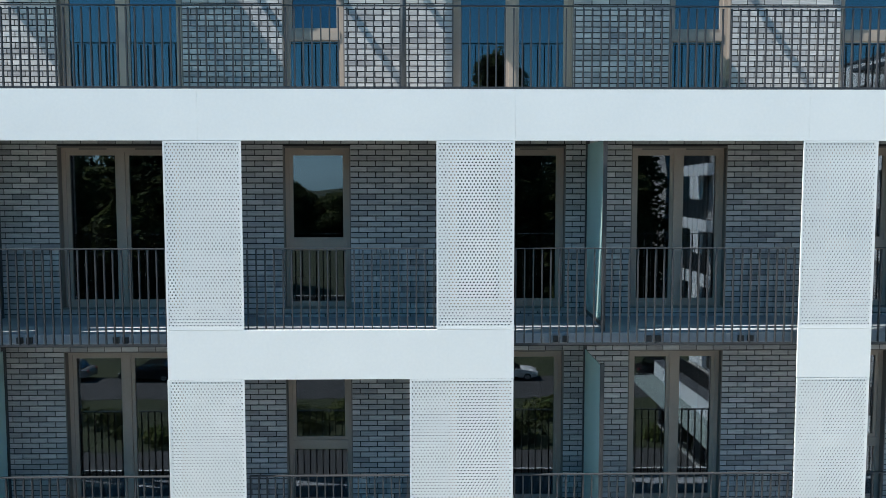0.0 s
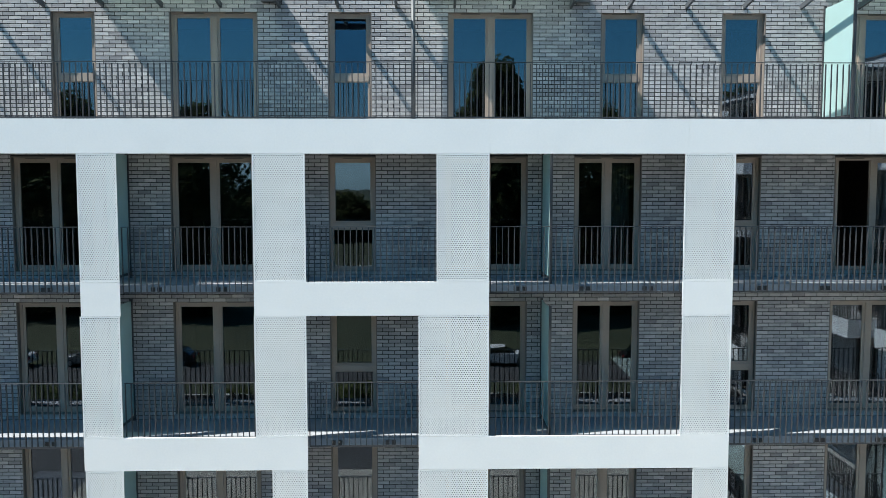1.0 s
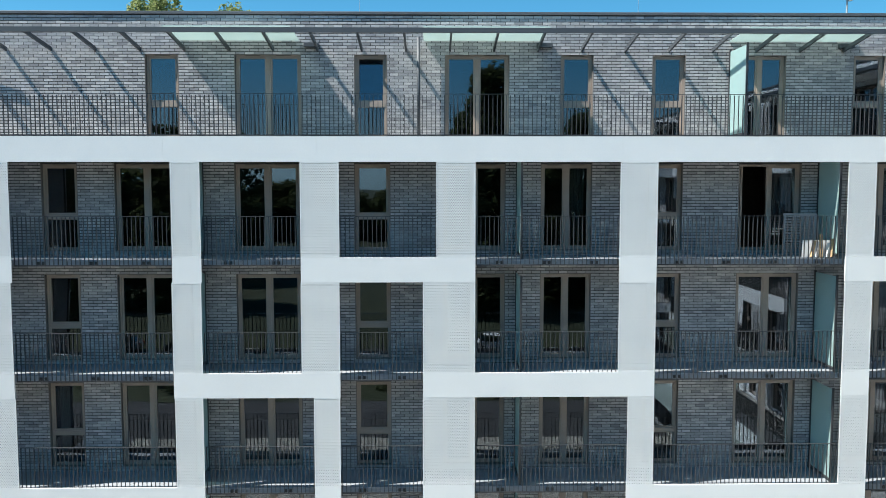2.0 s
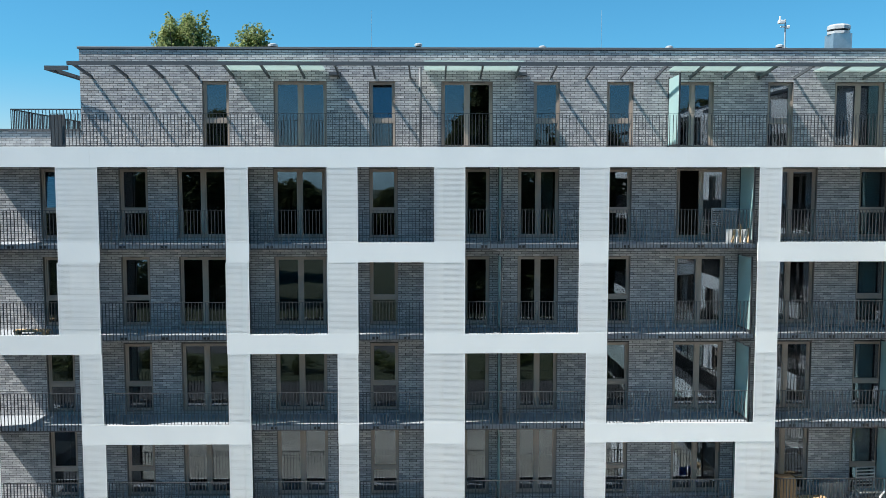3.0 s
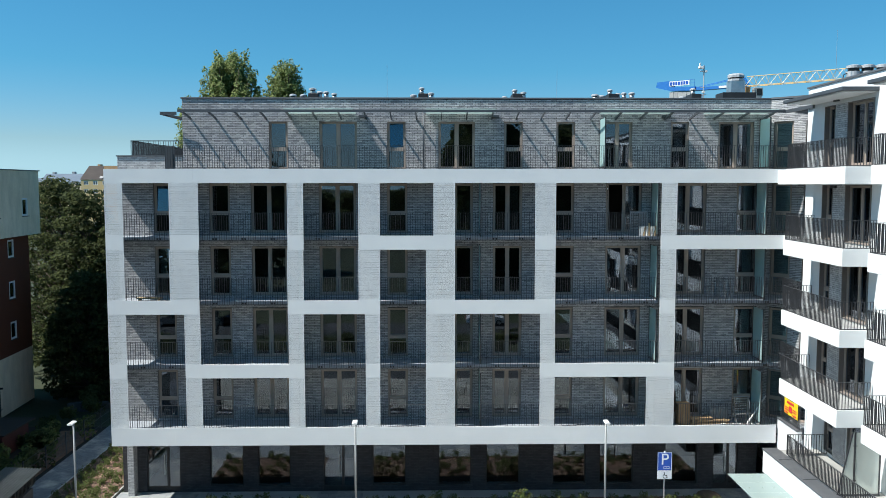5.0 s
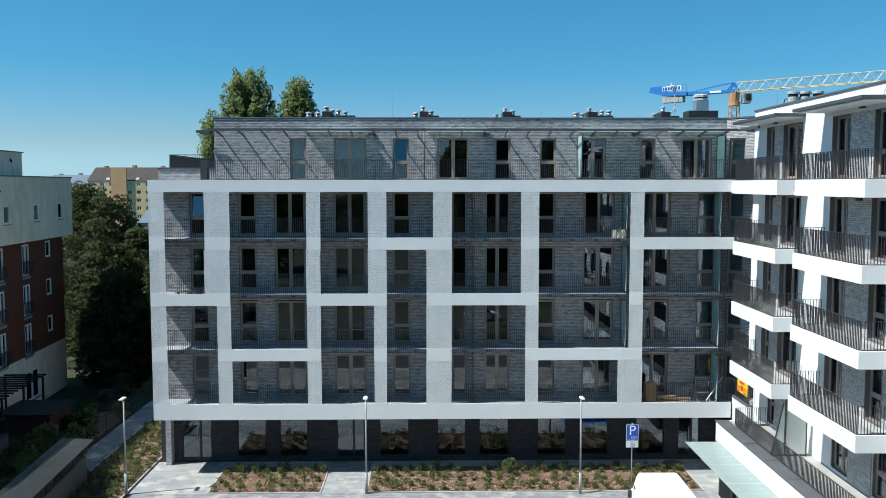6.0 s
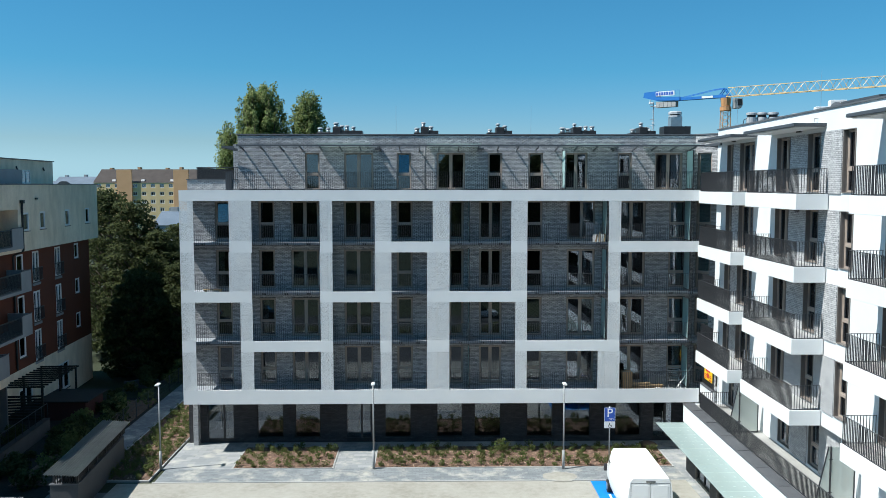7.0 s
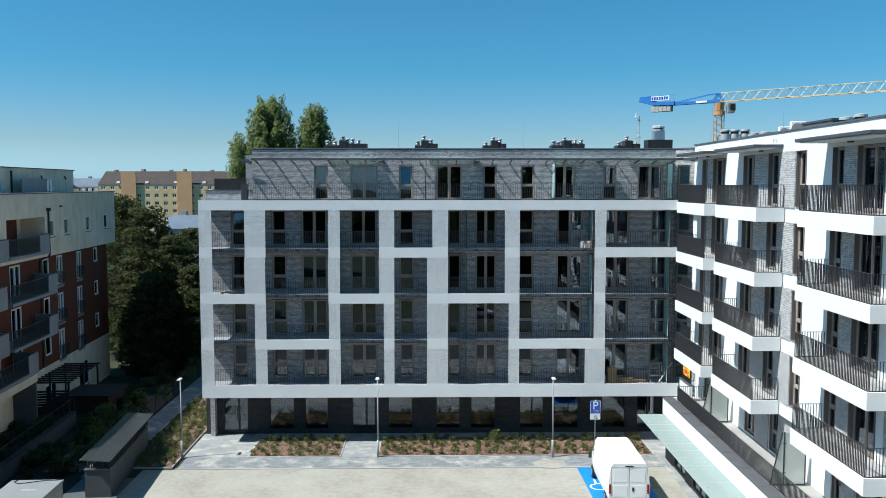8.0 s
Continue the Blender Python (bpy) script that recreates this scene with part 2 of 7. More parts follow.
def ring(bm, x0, x1, z0, z1, f, y0, y1):
    """A rectangular frame, f wide, in one piece."""
    sets = []
    for y in (y0, y1):
        for e in (0.0, f):
            sets.append([bm.verts.new(p) for p in ((x0 + e, y, z0 + e), (x1 - e, y, z0 + e), (x1 - e, y, z1 - e), (x0 + e, y, z1 - e))])
    for k in range(4):
        j = (k + 1) % 4
        for a, b in ((0, 1), (1, 3), (3, 2), (2, 0)):
            bm.faces.new((sets[a][k], sets[a][j], sets[b][j], sets[b][k]))


def prism(bm, outline, axis, a, b):
    """An outline of (u, v) pairs drawn out along an axis from a to b."""
    def at(u, v, w):
        return {"x": (w, u, v), "y": (u, w, v), "z": (u, v, w)}[axis]
    r0 = [bm.verts.new(at(u, v, a)) for u, v in outline]
    r1 = [bm.verts.new(at(u, v, b)) for u, v in outline]
    n = len(outline)
    for k in range(n):
        bm.faces.new((r0[k], r0[(k + 1) % n], r1[(k + 1) % n], r1[k]))
    bm.faces.new(r0[::-1])
    bm.faces.new(r1)


def mesh_of(bm, name, material, bevel=0.0, smooth=False):
    if bevel:
        bmesh.ops.bevel(bm, geom=bm.edges[:], offset=bevel, segments=1, affect="EDGES", clamp_overlap=True)
    bmesh.ops.recalc_face_normals(bm, faces=bm.faces[:])
    me = bpy.data.meshes.new(name)
    bm.to_mesh(me)
    bm.free()
    me.materials.append(material)
    if smooth:
        for p in me.polygons:
            p.use_smooth = True
    return me


def part(name, bm, material, parent, label="", bevel=0.0, smooth=False):
    """Links a bmesh as one mesh object under a thing or a part."""
    ob = new(name, mesh_of(bm, name, material, bevel, smooth))
    ob.parent = parent
    return tagged(ob, label)


def share(name, me, parent, at, label=""):
    ob = new(name, me)
    ob.parent = parent
    ob.matrix_basis = at if isinstance(at, Matrix) else Matrix.Translation(at)
    return tagged(ob, label)


def thing(name, label, category, group="", kind="", at=(0, 0, 0), rz=0.0):
    ob = new(name)
    ob.matrix_basis = pose(*at, 0, 0, rz)
    return tagged(ob, label, category, group, kind)


def boxes(name, material, parent, *dims, label="", bevel=0.0):
    bm = bmesh.new()
    for d in dims:
        box(bm, *d)
    return part(name, bm, material, parent, label, bevel)


def pierced(bm, x0, x1, z0, z1, y0, y1, holes):
    """A wall in the xz plane between y0 and y1 with rectangular holes through it."""
    xs = sorted({x0, x1, *[min(max(v, x0), x1) for h in holes for v in h[:2]]})
    zs = sorted({z0, z1, *[min(max(v, z0), z1) for h in holes for v in h[2:]]})
    for i in range(len(xs) - 1):
        run = None
        for j in range(len(zs) - 1):
            cx, cz = (xs[i] + xs[i + 1]) / 2, (zs[j] + zs[j + 1]) / 2
            solid = not any(h[0] < cx < h[1] and h[2] < cz < h[3] for h in holes)
            if solid and run is None:
                run = zs[j]
            if run is not None and (not solid or j == len(zs) - 2):
                box(bm, xs[i], xs[i + 1], y0, y1, run, zs[j + 1] if solid else zs[j])
                run = None


def brick_runs(x0, x1, z0, z1, holes, rng):
    """Bricks of a running bond as (x0, x1, z0, z1), cut at the ends and at the holes."""
    out = []
    z = math.ceil(z0 / 0.08 - 1e-6) * 0.08
    while z + 0.07 <= z1 + 1e-6:
        spans = [(x0, x1)]
        for h in holes:
            if h[2] < z + 0.035 < h[3]:
                spans = [s for a, b in spans for s in ((a, min(b, h[0])), (max(a, h[1]), b)) if s[1] - s[0] > 0.03]
        off = 0.125 if round(z / 0.08) % 2 else 0.0
        for a, b in spans:
            k = math.floor((a - off) / 0.25)
            first = len(out)
            while off + k * 0.25 < b:
                p, q = max(a, off + k * 0.25 + 0.007), min(b, off + k * 0.25 + 0.243)
                if q - p > 0.025:
                    out.append((p, q, z, z + 0.0635))
                k += 1
            if len(out) > first:                  # whole bricks up to the jambs
                p, q = out[first][0], out[-1][1]
                if p - a < 0.05:
                    out[first] = (a, *out[first][1:])
                if b - q < 0.05:
                    out[-1] = (out[-1][0], b, *out[-1][2:])
        z += 0.08
    return out


def brick_mesh(name, bricks, y, rng, material):
    """Joined bricks that face -y and stand about 7 mm proud of the mortar."""
    n = len(bricks)
    B = np.array(bricks)
    d = y - 0.012 - np.array([rng.random() * 0.004 for _ in range(n)])
    V = np.zeros((n, 8, 3))
    for k, (ix, iz) in enumerate(((0, 2), (1, 2), (1, 3), (0, 3))):
        V[:, k] = np.stack([B[:, ix], d, B[:, iz]], 1)
        V[:, k + 4] = np.stack([B[:, ix], np.full(n, y + 0.004), B[:, iz]], 1)
    F = np.array(((0, 1, 2, 3), (1, 5, 6, 2), (0, 3, 7, 4), (3, 2, 6, 7), (0, 4, 5, 1)))
    faces = (F[None] + (np.arange(n) * 8)[:, None, None]).reshape(-1, 4)
    me = bpy.data.meshes.new(name)
    me.from_pydata(V.reshape(-1, 3).tolist(), [], faces.tolist())
    me.materials.append(material)
    return me


# ---------------------------------------------------------------- the apartment building
WALL = 1.55                                  # the brick wall's face behind the white frame
FLOORS = [3.98, 6.98, 9.98, 12.98]
TERRACE = 16.05
LEFT, RIGHT = -15.06, 16.28
FAR_RIGHT = 18.4                             # where the wing hides the wall
house = thing("apartment_building", "grey brick apartment block with a white frame of perforated panels", "building")


def glazed(parent, x0, x1, z0, z1, y, style, framing=M_FRAME, name="window", tilt=0.0, swung=False):
    """A window in a wall that faces -y: frame, panes and sill."""
    f, a, b = 0.075, y + 0.10, y + 0.18
    bm = bmesh.new()
    ring(bm, x0, x1, z0, z1, f, a, b)
    w = part(name, bm, framing, parent)
    mb = bmesh.new()
    if style == "double":
        m = (x0 + x1) / 2
        box(mb, m - 0.05, m + 0.05, a - 0.01, b, z0 + f, z1 - f)
        part("mullion", mb, framing, w)
        panes = [(x0 + f, m - 0.05, z0 + f, z1 - f), (m + 0.05, x1 - f, z0 + f, z1 - f)]
    else:
        t = z0 + 0.93
        box(mb, x0 + f, x1 - f, a - 0.01, b, t - 0.06, t + 0.06)
        part("transom", mb, framing, w)
        panes = [(x0 + f, x1 - f, z0 + f, t - 0.06), (x0 + f, x1 - f, t + 0.06, z1 - f)]
    for k, (p0, p1, q0, q1) in enumerate(panes):
        g = 0.05 if style == "double" or q0 > z0 + 0.5 else 0.02
        hb = bmesh.new()
        ring(hb, p0, p1, q0, q1, g, a + 0.015, b - 0.01)
        pb = bmesh.new()
        box(pb, p0 + g - 0.004, p1 - g + 0.004, y + 0.135, y + 0.147, q0 + g - 0.004, q1 - g + 0.004)
        if tilt and q0 > z0 + 0.5:                # tilted open, the head of the pane leans inwards
            for v in pb.verts:
                v.co.y += tilt * (v.co.z - q0)
        if swung and k == 0:                      # this leaf stands open into the room
            for leaf_bm in (hb, pb):
                bmesh.ops.rotate(leaf_bm, verts=leaf_bm.verts[:], cent=(p0 + 0.03, b, 0), matrix=Matrix.Rotation(radians(84), 3, "Z"))
        part("sash", hb, framing, w)
        part("pane", pb, M_GLASS, w)
    # air vents in the head of the frame
    c = (x0 + x1) / 2 if style != "double" else x0 + (x1 - x0) * 0.27
    for k in ((c,) if style != "double" else (c, x0 + x1 - c)):
        boxes("air_vent", M_REVEAL, w, (k - 0.2, k + 0.2, a - 0.012, a - 0.001, z1 - 0.045, z1 - 0.022))
    sb = bmesh.new()
    box(sb, x0 - 0.02, x1 + 0.02, y - 0.035, y + 0.095, z0 - 0.045, z0 - 0.005)
    part("sill", sb, M_CONC, w)
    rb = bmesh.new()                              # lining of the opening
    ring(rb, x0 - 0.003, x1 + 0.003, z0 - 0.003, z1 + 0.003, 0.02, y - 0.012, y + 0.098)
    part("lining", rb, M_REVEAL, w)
    return w


S, D = "single", "double"
LOWER = [(S, -13.33, -12.36), (S, -10.68, -9.7), (D, -8.71, -7), (D, -5.47, -3.7), (S, -2.22, -1.24), (D, 0.19, 1.9), (D, 2.86, 4.27),
         (S, 5.73, 6.76), (D, 8.29, 10.03), (D, 11.38, 13.15), (S, 14.61, 15.71)]
UPPER = [(S, -7.80, -6.90), (D, -5.41, -3.62), (S, -2.20, -1.31), (D, 0.24, 1.99), (S, 3.37, 4.27), (S, 5.86, 6.77), (D, 8.10, 9.51), (S, 11.35, 12.23), (D, 13.65, 15.36)]
openings, top_openings = [], []
for z in FLOORS:
    for style, p, q in LOWER:
        openings.append((p, q, z + 0.05, z + 2.42, style))
for style, p, q in UPPER:
    top_openings.append((p, q, TERRACE + 0.02, 18.34, style))

TOP_LEFT = -11.87
bm = bmesh.new()
pierced(bm, LEFT + 0.02, FAR_RIGHT, 3.2, TERRACE - 0.06, WALL, WALL + 0.3, [o[:4] for o in openings])
wall = part("wall", bm, M_MORTAR, house, "grey brick wall with dark joints")
bm = bmesh.new()
pierced(bm, TOP_LEFT, FAR_RIGHT, TERRACE - 0.05, 19.37, WALL, WALL + 0.3, [o[:4] for o in top_openings])
box(bm, TOP_LEFT, TOP_LEFT + 0.3, WALL + 0.3, 13.0, TERRACE - 0.05, 19.37)
top_wall = part("wall", bm, M_MORTAR, house, "grey brick wall of the set-back top storey")
boxes("wall", M_BRICK_FAR, house, (LEFT + 0.02, LEFT + 0.32, WALL + 0.302, 13.0, 0.0, TERRACE - 0.06), (LEFT + 0.32, RIGHT, 12.7, 13.0, 0, 19.37), label="plain brick end and rear walls")

AJAR = {22, 23, 33, 46}                          # tilted open
for i, o in enumerate(openings + top_openings):
    glazed(house, *o[:4], WALL, o[4], tilt=0.075 if i in AJAR else 0.0, swung=i == 41)

# parapet, roof, flashing
boxes("roof", M_CAP, house, (TOP_LEFT + 0.31, FAR_RIGHT, WALL + 0.31, 12.69, 18.85, 19.0), label="flat grey roof")
boxes("flashing", M_CAP, house, (TOP_LEFT - 0.05, FAR_RIGHT, WALL - 0.05, WALL + 0.36, 19.375, 19.45), label="dark metal parapet flashing", bevel=0.006)

# storeys behind the windows; the dark wall colour stands in for dim rooms
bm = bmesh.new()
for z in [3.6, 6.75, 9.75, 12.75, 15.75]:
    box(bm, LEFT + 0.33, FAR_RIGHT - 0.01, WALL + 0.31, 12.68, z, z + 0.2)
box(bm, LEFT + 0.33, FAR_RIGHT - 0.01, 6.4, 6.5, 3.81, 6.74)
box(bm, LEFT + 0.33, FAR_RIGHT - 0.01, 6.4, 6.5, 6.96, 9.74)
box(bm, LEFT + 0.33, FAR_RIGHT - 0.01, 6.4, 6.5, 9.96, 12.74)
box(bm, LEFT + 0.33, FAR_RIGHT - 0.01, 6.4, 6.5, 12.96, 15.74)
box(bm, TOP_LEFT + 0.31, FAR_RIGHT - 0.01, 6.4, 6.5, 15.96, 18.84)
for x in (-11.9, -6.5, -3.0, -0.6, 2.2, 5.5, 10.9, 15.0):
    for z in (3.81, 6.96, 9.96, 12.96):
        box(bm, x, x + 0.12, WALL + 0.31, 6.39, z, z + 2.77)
part("interior", bm, M_INSIDE, house, "rooms behind the windows, walls coloured dark for dimness")
boxes("wall", M_PLASTER, house, (FAR_RIGHT - 0.008, FAR_RIGHT + 0.25, WALL + 0.31, 12.7, 0.0, 19.2), label="plain white side wall")

# balcony slabs
for z in FLOORS:
    s = boxes("balcony_slab", M_SLAB, house, (LEFT + 0.03, FAR_RIGHT - 0.02, 0.16, WALL - 0.012, z - 0.225, z - 0.07), label="blue-grey balcony floor slab", bevel=0.008)
boxes("balcony_slab", M_CONC, house, (LEFT + 0.03, FAR_RIGHT - 0.02, 0.16, WALL - 0.012, TERRACE - 0.22, TERRACE - 0.04), label="terrace floor slab")

# white frame: bands and columns
BAND = 0.645


def band(x0, x1, z0, z1, joints=(), label="smooth white horizontal band"):
    xs = [x0, *joints, x1]
    for a, b in zip(xs, xs[1:]):
        bm = bmesh.new()
        box(bm, a + 0.0006, b - 0.0006, 0.0, 0.05, z0, z1)
        part("band_panel", bm, M_WHITE, house, label)


def column(x0, x1, z0, z1):
    bm = bmesh.new()
    box(bm, x0 + 0.003, x1 - 0.003, 0.004, 0.022, z0 + 0.004, z1 - 0.004)
    p = part("perforated_panel", bm, M_PERF, house, "white sheet with small round holes")
    eb = bmesh.new()
    ring(eb, x0 + 0.002, x1 - 0.002, z0 + 0.003, z1 - 0.003, 0.028, 0.001, 0.0035)
    part("folded_edge", eb, M_WHITE, p)
    for a in (x0 + 0.02, x1 - 0.05):
        boxes("stiffener", M_RAIL, p, (a, a + 0.03, 0.024, 0.07, z0 + 0.004, z1 - 0.004))


def plain(x0, x1, z):
    """The smooth piece of a column at a floor."""
    bm = bmesh.new()
    box(bm, x0 + 0.001, x1 - 0.001, 0.0, 0.022, z - BAND, z)
    part("column_panel", bm, M_WHITE, house, "smooth white column panel")


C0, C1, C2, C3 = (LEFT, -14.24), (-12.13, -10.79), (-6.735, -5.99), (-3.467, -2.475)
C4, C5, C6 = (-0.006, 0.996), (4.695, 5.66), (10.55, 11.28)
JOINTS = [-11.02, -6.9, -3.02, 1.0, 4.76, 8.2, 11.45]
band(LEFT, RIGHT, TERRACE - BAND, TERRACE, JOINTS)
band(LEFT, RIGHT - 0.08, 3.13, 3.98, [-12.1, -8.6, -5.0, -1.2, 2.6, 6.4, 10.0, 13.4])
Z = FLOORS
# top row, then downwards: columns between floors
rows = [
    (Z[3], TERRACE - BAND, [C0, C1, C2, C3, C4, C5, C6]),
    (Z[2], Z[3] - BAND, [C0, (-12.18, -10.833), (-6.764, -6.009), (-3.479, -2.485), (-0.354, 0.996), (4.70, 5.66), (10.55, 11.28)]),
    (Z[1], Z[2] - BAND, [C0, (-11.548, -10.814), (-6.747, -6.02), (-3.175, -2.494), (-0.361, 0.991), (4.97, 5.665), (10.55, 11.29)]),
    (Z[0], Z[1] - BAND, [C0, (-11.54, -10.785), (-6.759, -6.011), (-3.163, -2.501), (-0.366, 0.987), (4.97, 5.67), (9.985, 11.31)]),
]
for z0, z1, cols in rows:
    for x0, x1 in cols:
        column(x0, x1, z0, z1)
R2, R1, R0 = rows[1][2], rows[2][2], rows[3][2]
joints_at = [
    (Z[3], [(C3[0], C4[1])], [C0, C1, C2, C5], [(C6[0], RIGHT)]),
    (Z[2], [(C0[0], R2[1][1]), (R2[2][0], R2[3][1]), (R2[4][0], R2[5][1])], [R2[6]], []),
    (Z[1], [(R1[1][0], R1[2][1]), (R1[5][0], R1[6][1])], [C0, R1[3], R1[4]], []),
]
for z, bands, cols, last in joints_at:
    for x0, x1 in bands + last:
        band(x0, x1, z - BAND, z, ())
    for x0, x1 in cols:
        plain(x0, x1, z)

for z in FLOORS[1:] + [TERRACE]:                # unseen returns at the open end, added to set the wall's shadow edge
    boxes("band_panel", M_WHITE, house, (LEFT, LEFT + 0.028, 0.052, WALL - 0.002, z - BAND, z - (0.23 if z < TERRACE else 0.0)), label="smooth white band round the corner")

# railings of the balconies
bm = bmesh.new()
box(bm, -0.008, 0.008, -0.016, 0.016, 0, 1.225)
M_BALUSTER = mesh_of(bm, "baluster", M_RAIL)
bm = bmesh.new()
box(bm, -0.008, 0.008, -0.016, 0.016, 0, 0.995)
M_BALUSTER_SHORT = mesh_of(bm, "baluster", M_RAIL)
bm = bmesh.new()
box(bm, -0.008, 0.008, -0.016, 0.016, 0, 0.805)
M_BALUSTER_LOW = mesh_of(bm, "baluster", M_RAIL)


def railing(parent, x0, x1, y, z, foot=-0.225, top=1.05, label="dark steel balcony railing", me=None, plates=True, pitch=0.113):
    bm = bmesh.new()
    box(bm, x0, x1, y - 0.025, y + 0.025, z + top - 0.012, z + top)
    r = part("railing", bm, M_RAIL, parent, label)
    boxes("bottom_rail", M_RAIL, r, (x0, x1, y - 0.012, y + 0.012, z + foot, z + foot + 0.03))
    n = max(1, int(round((x1 - x0) / pitch)))
    for k in range(n + 1):
        share("baluster", me or M_BALUSTER, r, (x0 + 0.01 + (x1 - x0 - 0.02) * k / n, y, z + foot + 0.031))
    if plates:
        m = max(2, int(round((x1 - x0) / 1.2)))
        for k in range(m):
            x = x0 + (x1 - x0) * (k + 0.5) / m
            boxes("fixing_plate", M_BLACK, r, (x - 0.10, x - 0.025, y + 0.018, 0.155, z - 0.19, z - 0.11))
            boxes("fixing_plate", M_BLACK, r, (x + 0.025, x + 0.10, y + 0.018, 0.155, z - 0.19, z - 0.11))
    return r


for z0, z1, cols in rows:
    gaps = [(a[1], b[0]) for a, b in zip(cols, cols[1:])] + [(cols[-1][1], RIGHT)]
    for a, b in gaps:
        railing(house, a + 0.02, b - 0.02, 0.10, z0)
railing(house, TOP_LEFT - 0.45, RIGHT - 0.05, 0.25, TERRACE, foot=0.03, top=1.09, label="dark steel terrace railing", me=M_BALUSTER_SHORT, plates=False)

# frosted screens between the balconies
def screen(parent, x, z, h=2.45, y0=0.22, y1=WALL - 0.06):
    bm = bmesh.new()
    box(bm, x - 0.006, x + 0.006, y0 + 0.05, y1 - 0.05, z + 0.12, z + h)
    s = part("screen", bm, M_FROST, parent, "frosted glass balcony screen")
    bm = bmesh.new()
    box(bm, x - 0.025, x + 0.025, y0, y0 + 0.045, z, z + h + 0.05)
    box(bm, x - 0.025, x + 0.025, y1 - 0.045, y1, z, z + h + 0.05)
    box(bm, x - 0.02, x + 0.02, y0 + 0.045, y1 - 0.045, z + 0.07, z + 0.115)
    part("screen_frame", bm, M_RAIL, s)


for z in FLOORS:
    for x in (-6.31, 2.20, 10.47, 15.54):
        screen(house, x, z - 0.07, 2.52)
for x in (7.95, 15.62):
    screen(house, x, TERRACE, 2.35)

# pergola in front of the top storey
bm = bmesh.new()
box(bm, TOP_LEFT + 0.25, RIGHT - 0.1, -0.05, 0.03, 18.625, 18.745)
pergola = part("pergola", bm, M_STEEL, house, "slate steel sunshade beam on brackets")
for k in range(24):
    x = -11.47 + 1.185 * k
    bm = bmesh.new()
    beam(bm, (x, 0.035, 18.68), (x, WALL - 0.002, 18.45), 0.05, 0.10)
    part("bracket", bm, M_STEEL, pergola)
for a, b in ((-6.85, -3.66), (-0.33, 2.87), (7.93, 11.4), (12.88, 15.9)):
    bm = bmesh.new()
    v = [bm.verts.new(p) for p in ((a, -0.02, 18.77), (b, -0.02, 18.77), (b, WALL - 0.02, 18.68), (a, WALL - 0.02, 18.68))]
    w = [bm.verts.new((q.co.x, q.co.y, q.co.z + 0.02)) for q in v]
    bm.faces.new(v[::-1]); bm.faces.new(w)
    for i in range(4):
        bm.faces.new((v[i], v[(i + 1) % 4], w[(i + 1) % 4], w[i]))
    part("glass_sheet", bm, M_CANOPY, pergola, "pale glass rain canopy")
# its return round the corner
bm = bmesh.new()
box(bm, -12.62, -12.54, 0.6, 9.0, 18.55, 18.69)
box(bm, -12.54, TOP_LEFT - 0.002, 0.6, 0.68, 18.55, 18.69)
for k in range(8):
    beam(bm, (-12.54, 1.3 + 1.2 * k, 18.62), (TOP_LEFT - 0.002, 1.3 + 1.2 * k, 18.43), 0.06, 0.10)
part("corner_beam", bm, M_STEEL, pergola)
# downpipe and wall lamps
bm = bmesh.new()
bar(bm, (-0.46, 1.33, TERRACE), (-0.46, 1.33, 18.75), 0.045, 10)
part("downpipe", bm, M_STEEL, house, "slate downpipe with a funnel", smooth=True)
for x in (-3.33, 2.93, 11.1):
    boxes("wall_lamp", M_STEEL, house, (x - 0.2, x + 0.2, WALL - 0.16, WALL - 0.013, 18.50, 18.62), label="small dark wall lamp", bevel=0.01)

# low terrace at the corner
boxes("parapet", M_BRICK_FAR, house, (LEFT + 0.08, TOP_LEFT - 0.01, WALL + 0.002, WALL + 0.25, TERRACE - 0.05, 16.66), label="low brick terrace parapet")
boxes("flashing", M_CAP, house, (LEFT + 0.03, TOP_LEFT - 0.012, WALL - 0.04, WALL + 0.3, 16.663, 16.72))
bm = bmesh.new()
box(bm, -14.60, TOP_LEFT - 0.02, 2.3, 2.34, 17.42, 17.46)
box(bm, -14.60, -14.56, 2.341, 12.0, 17.42, 17.46)
corner_rail = part("railing", bm, M_RAIL, house, "dark steel terrace railing")
for k in range(24):
    share("baluster", M_BALUSTER_SHORT, corner_rail, (-14.59 + k * 0.12, 2.32, 16.42))
for k in range(80):
    share("baluster", M_BALUSTER_SHORT, corner_rail, pose(-14.58, 2.44 + k * 0.12, 16.42, 0, 0, 90))
boxes("screen", M_STEEL, house, (-12.36, -11.92, 0.35, 0.40, TERRACE + 0.002, 17.1), label="slate terrace screen")

# ground storey
GY = 2.4
GROUND = [(-14.29, -12.61), (-11.16, -9.47), (-8.76, -7.14), (-5.51, -3.92), (-3.07, -1.37), (0.23, 1.9), (2.61, 4.33), (5.97, 7.65), (8.33, 10.05), (11.63, 13.28), (14.07, 15.33)]
bm = bmesh.new()
pierced(bm, -15.45, RIGHT, 0.0, 3.19, GY, GY + 0.3, [(a, b, 0.02 if i in (0, 3, 10) else 0.3, 2.95) for i, (a, b) in enumerate(GROUND)])
part("wall", bm, M_BRICK_DARK, house, "black brick ground storey")
boxes("soffit", M_CONC, house, (LEFT + 0.03, RIGHT, 0.15, GY - 0.002, 3.135, 3.195), label="concrete soffit over the shop fronts")
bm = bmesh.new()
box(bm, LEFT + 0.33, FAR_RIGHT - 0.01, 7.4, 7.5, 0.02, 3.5)
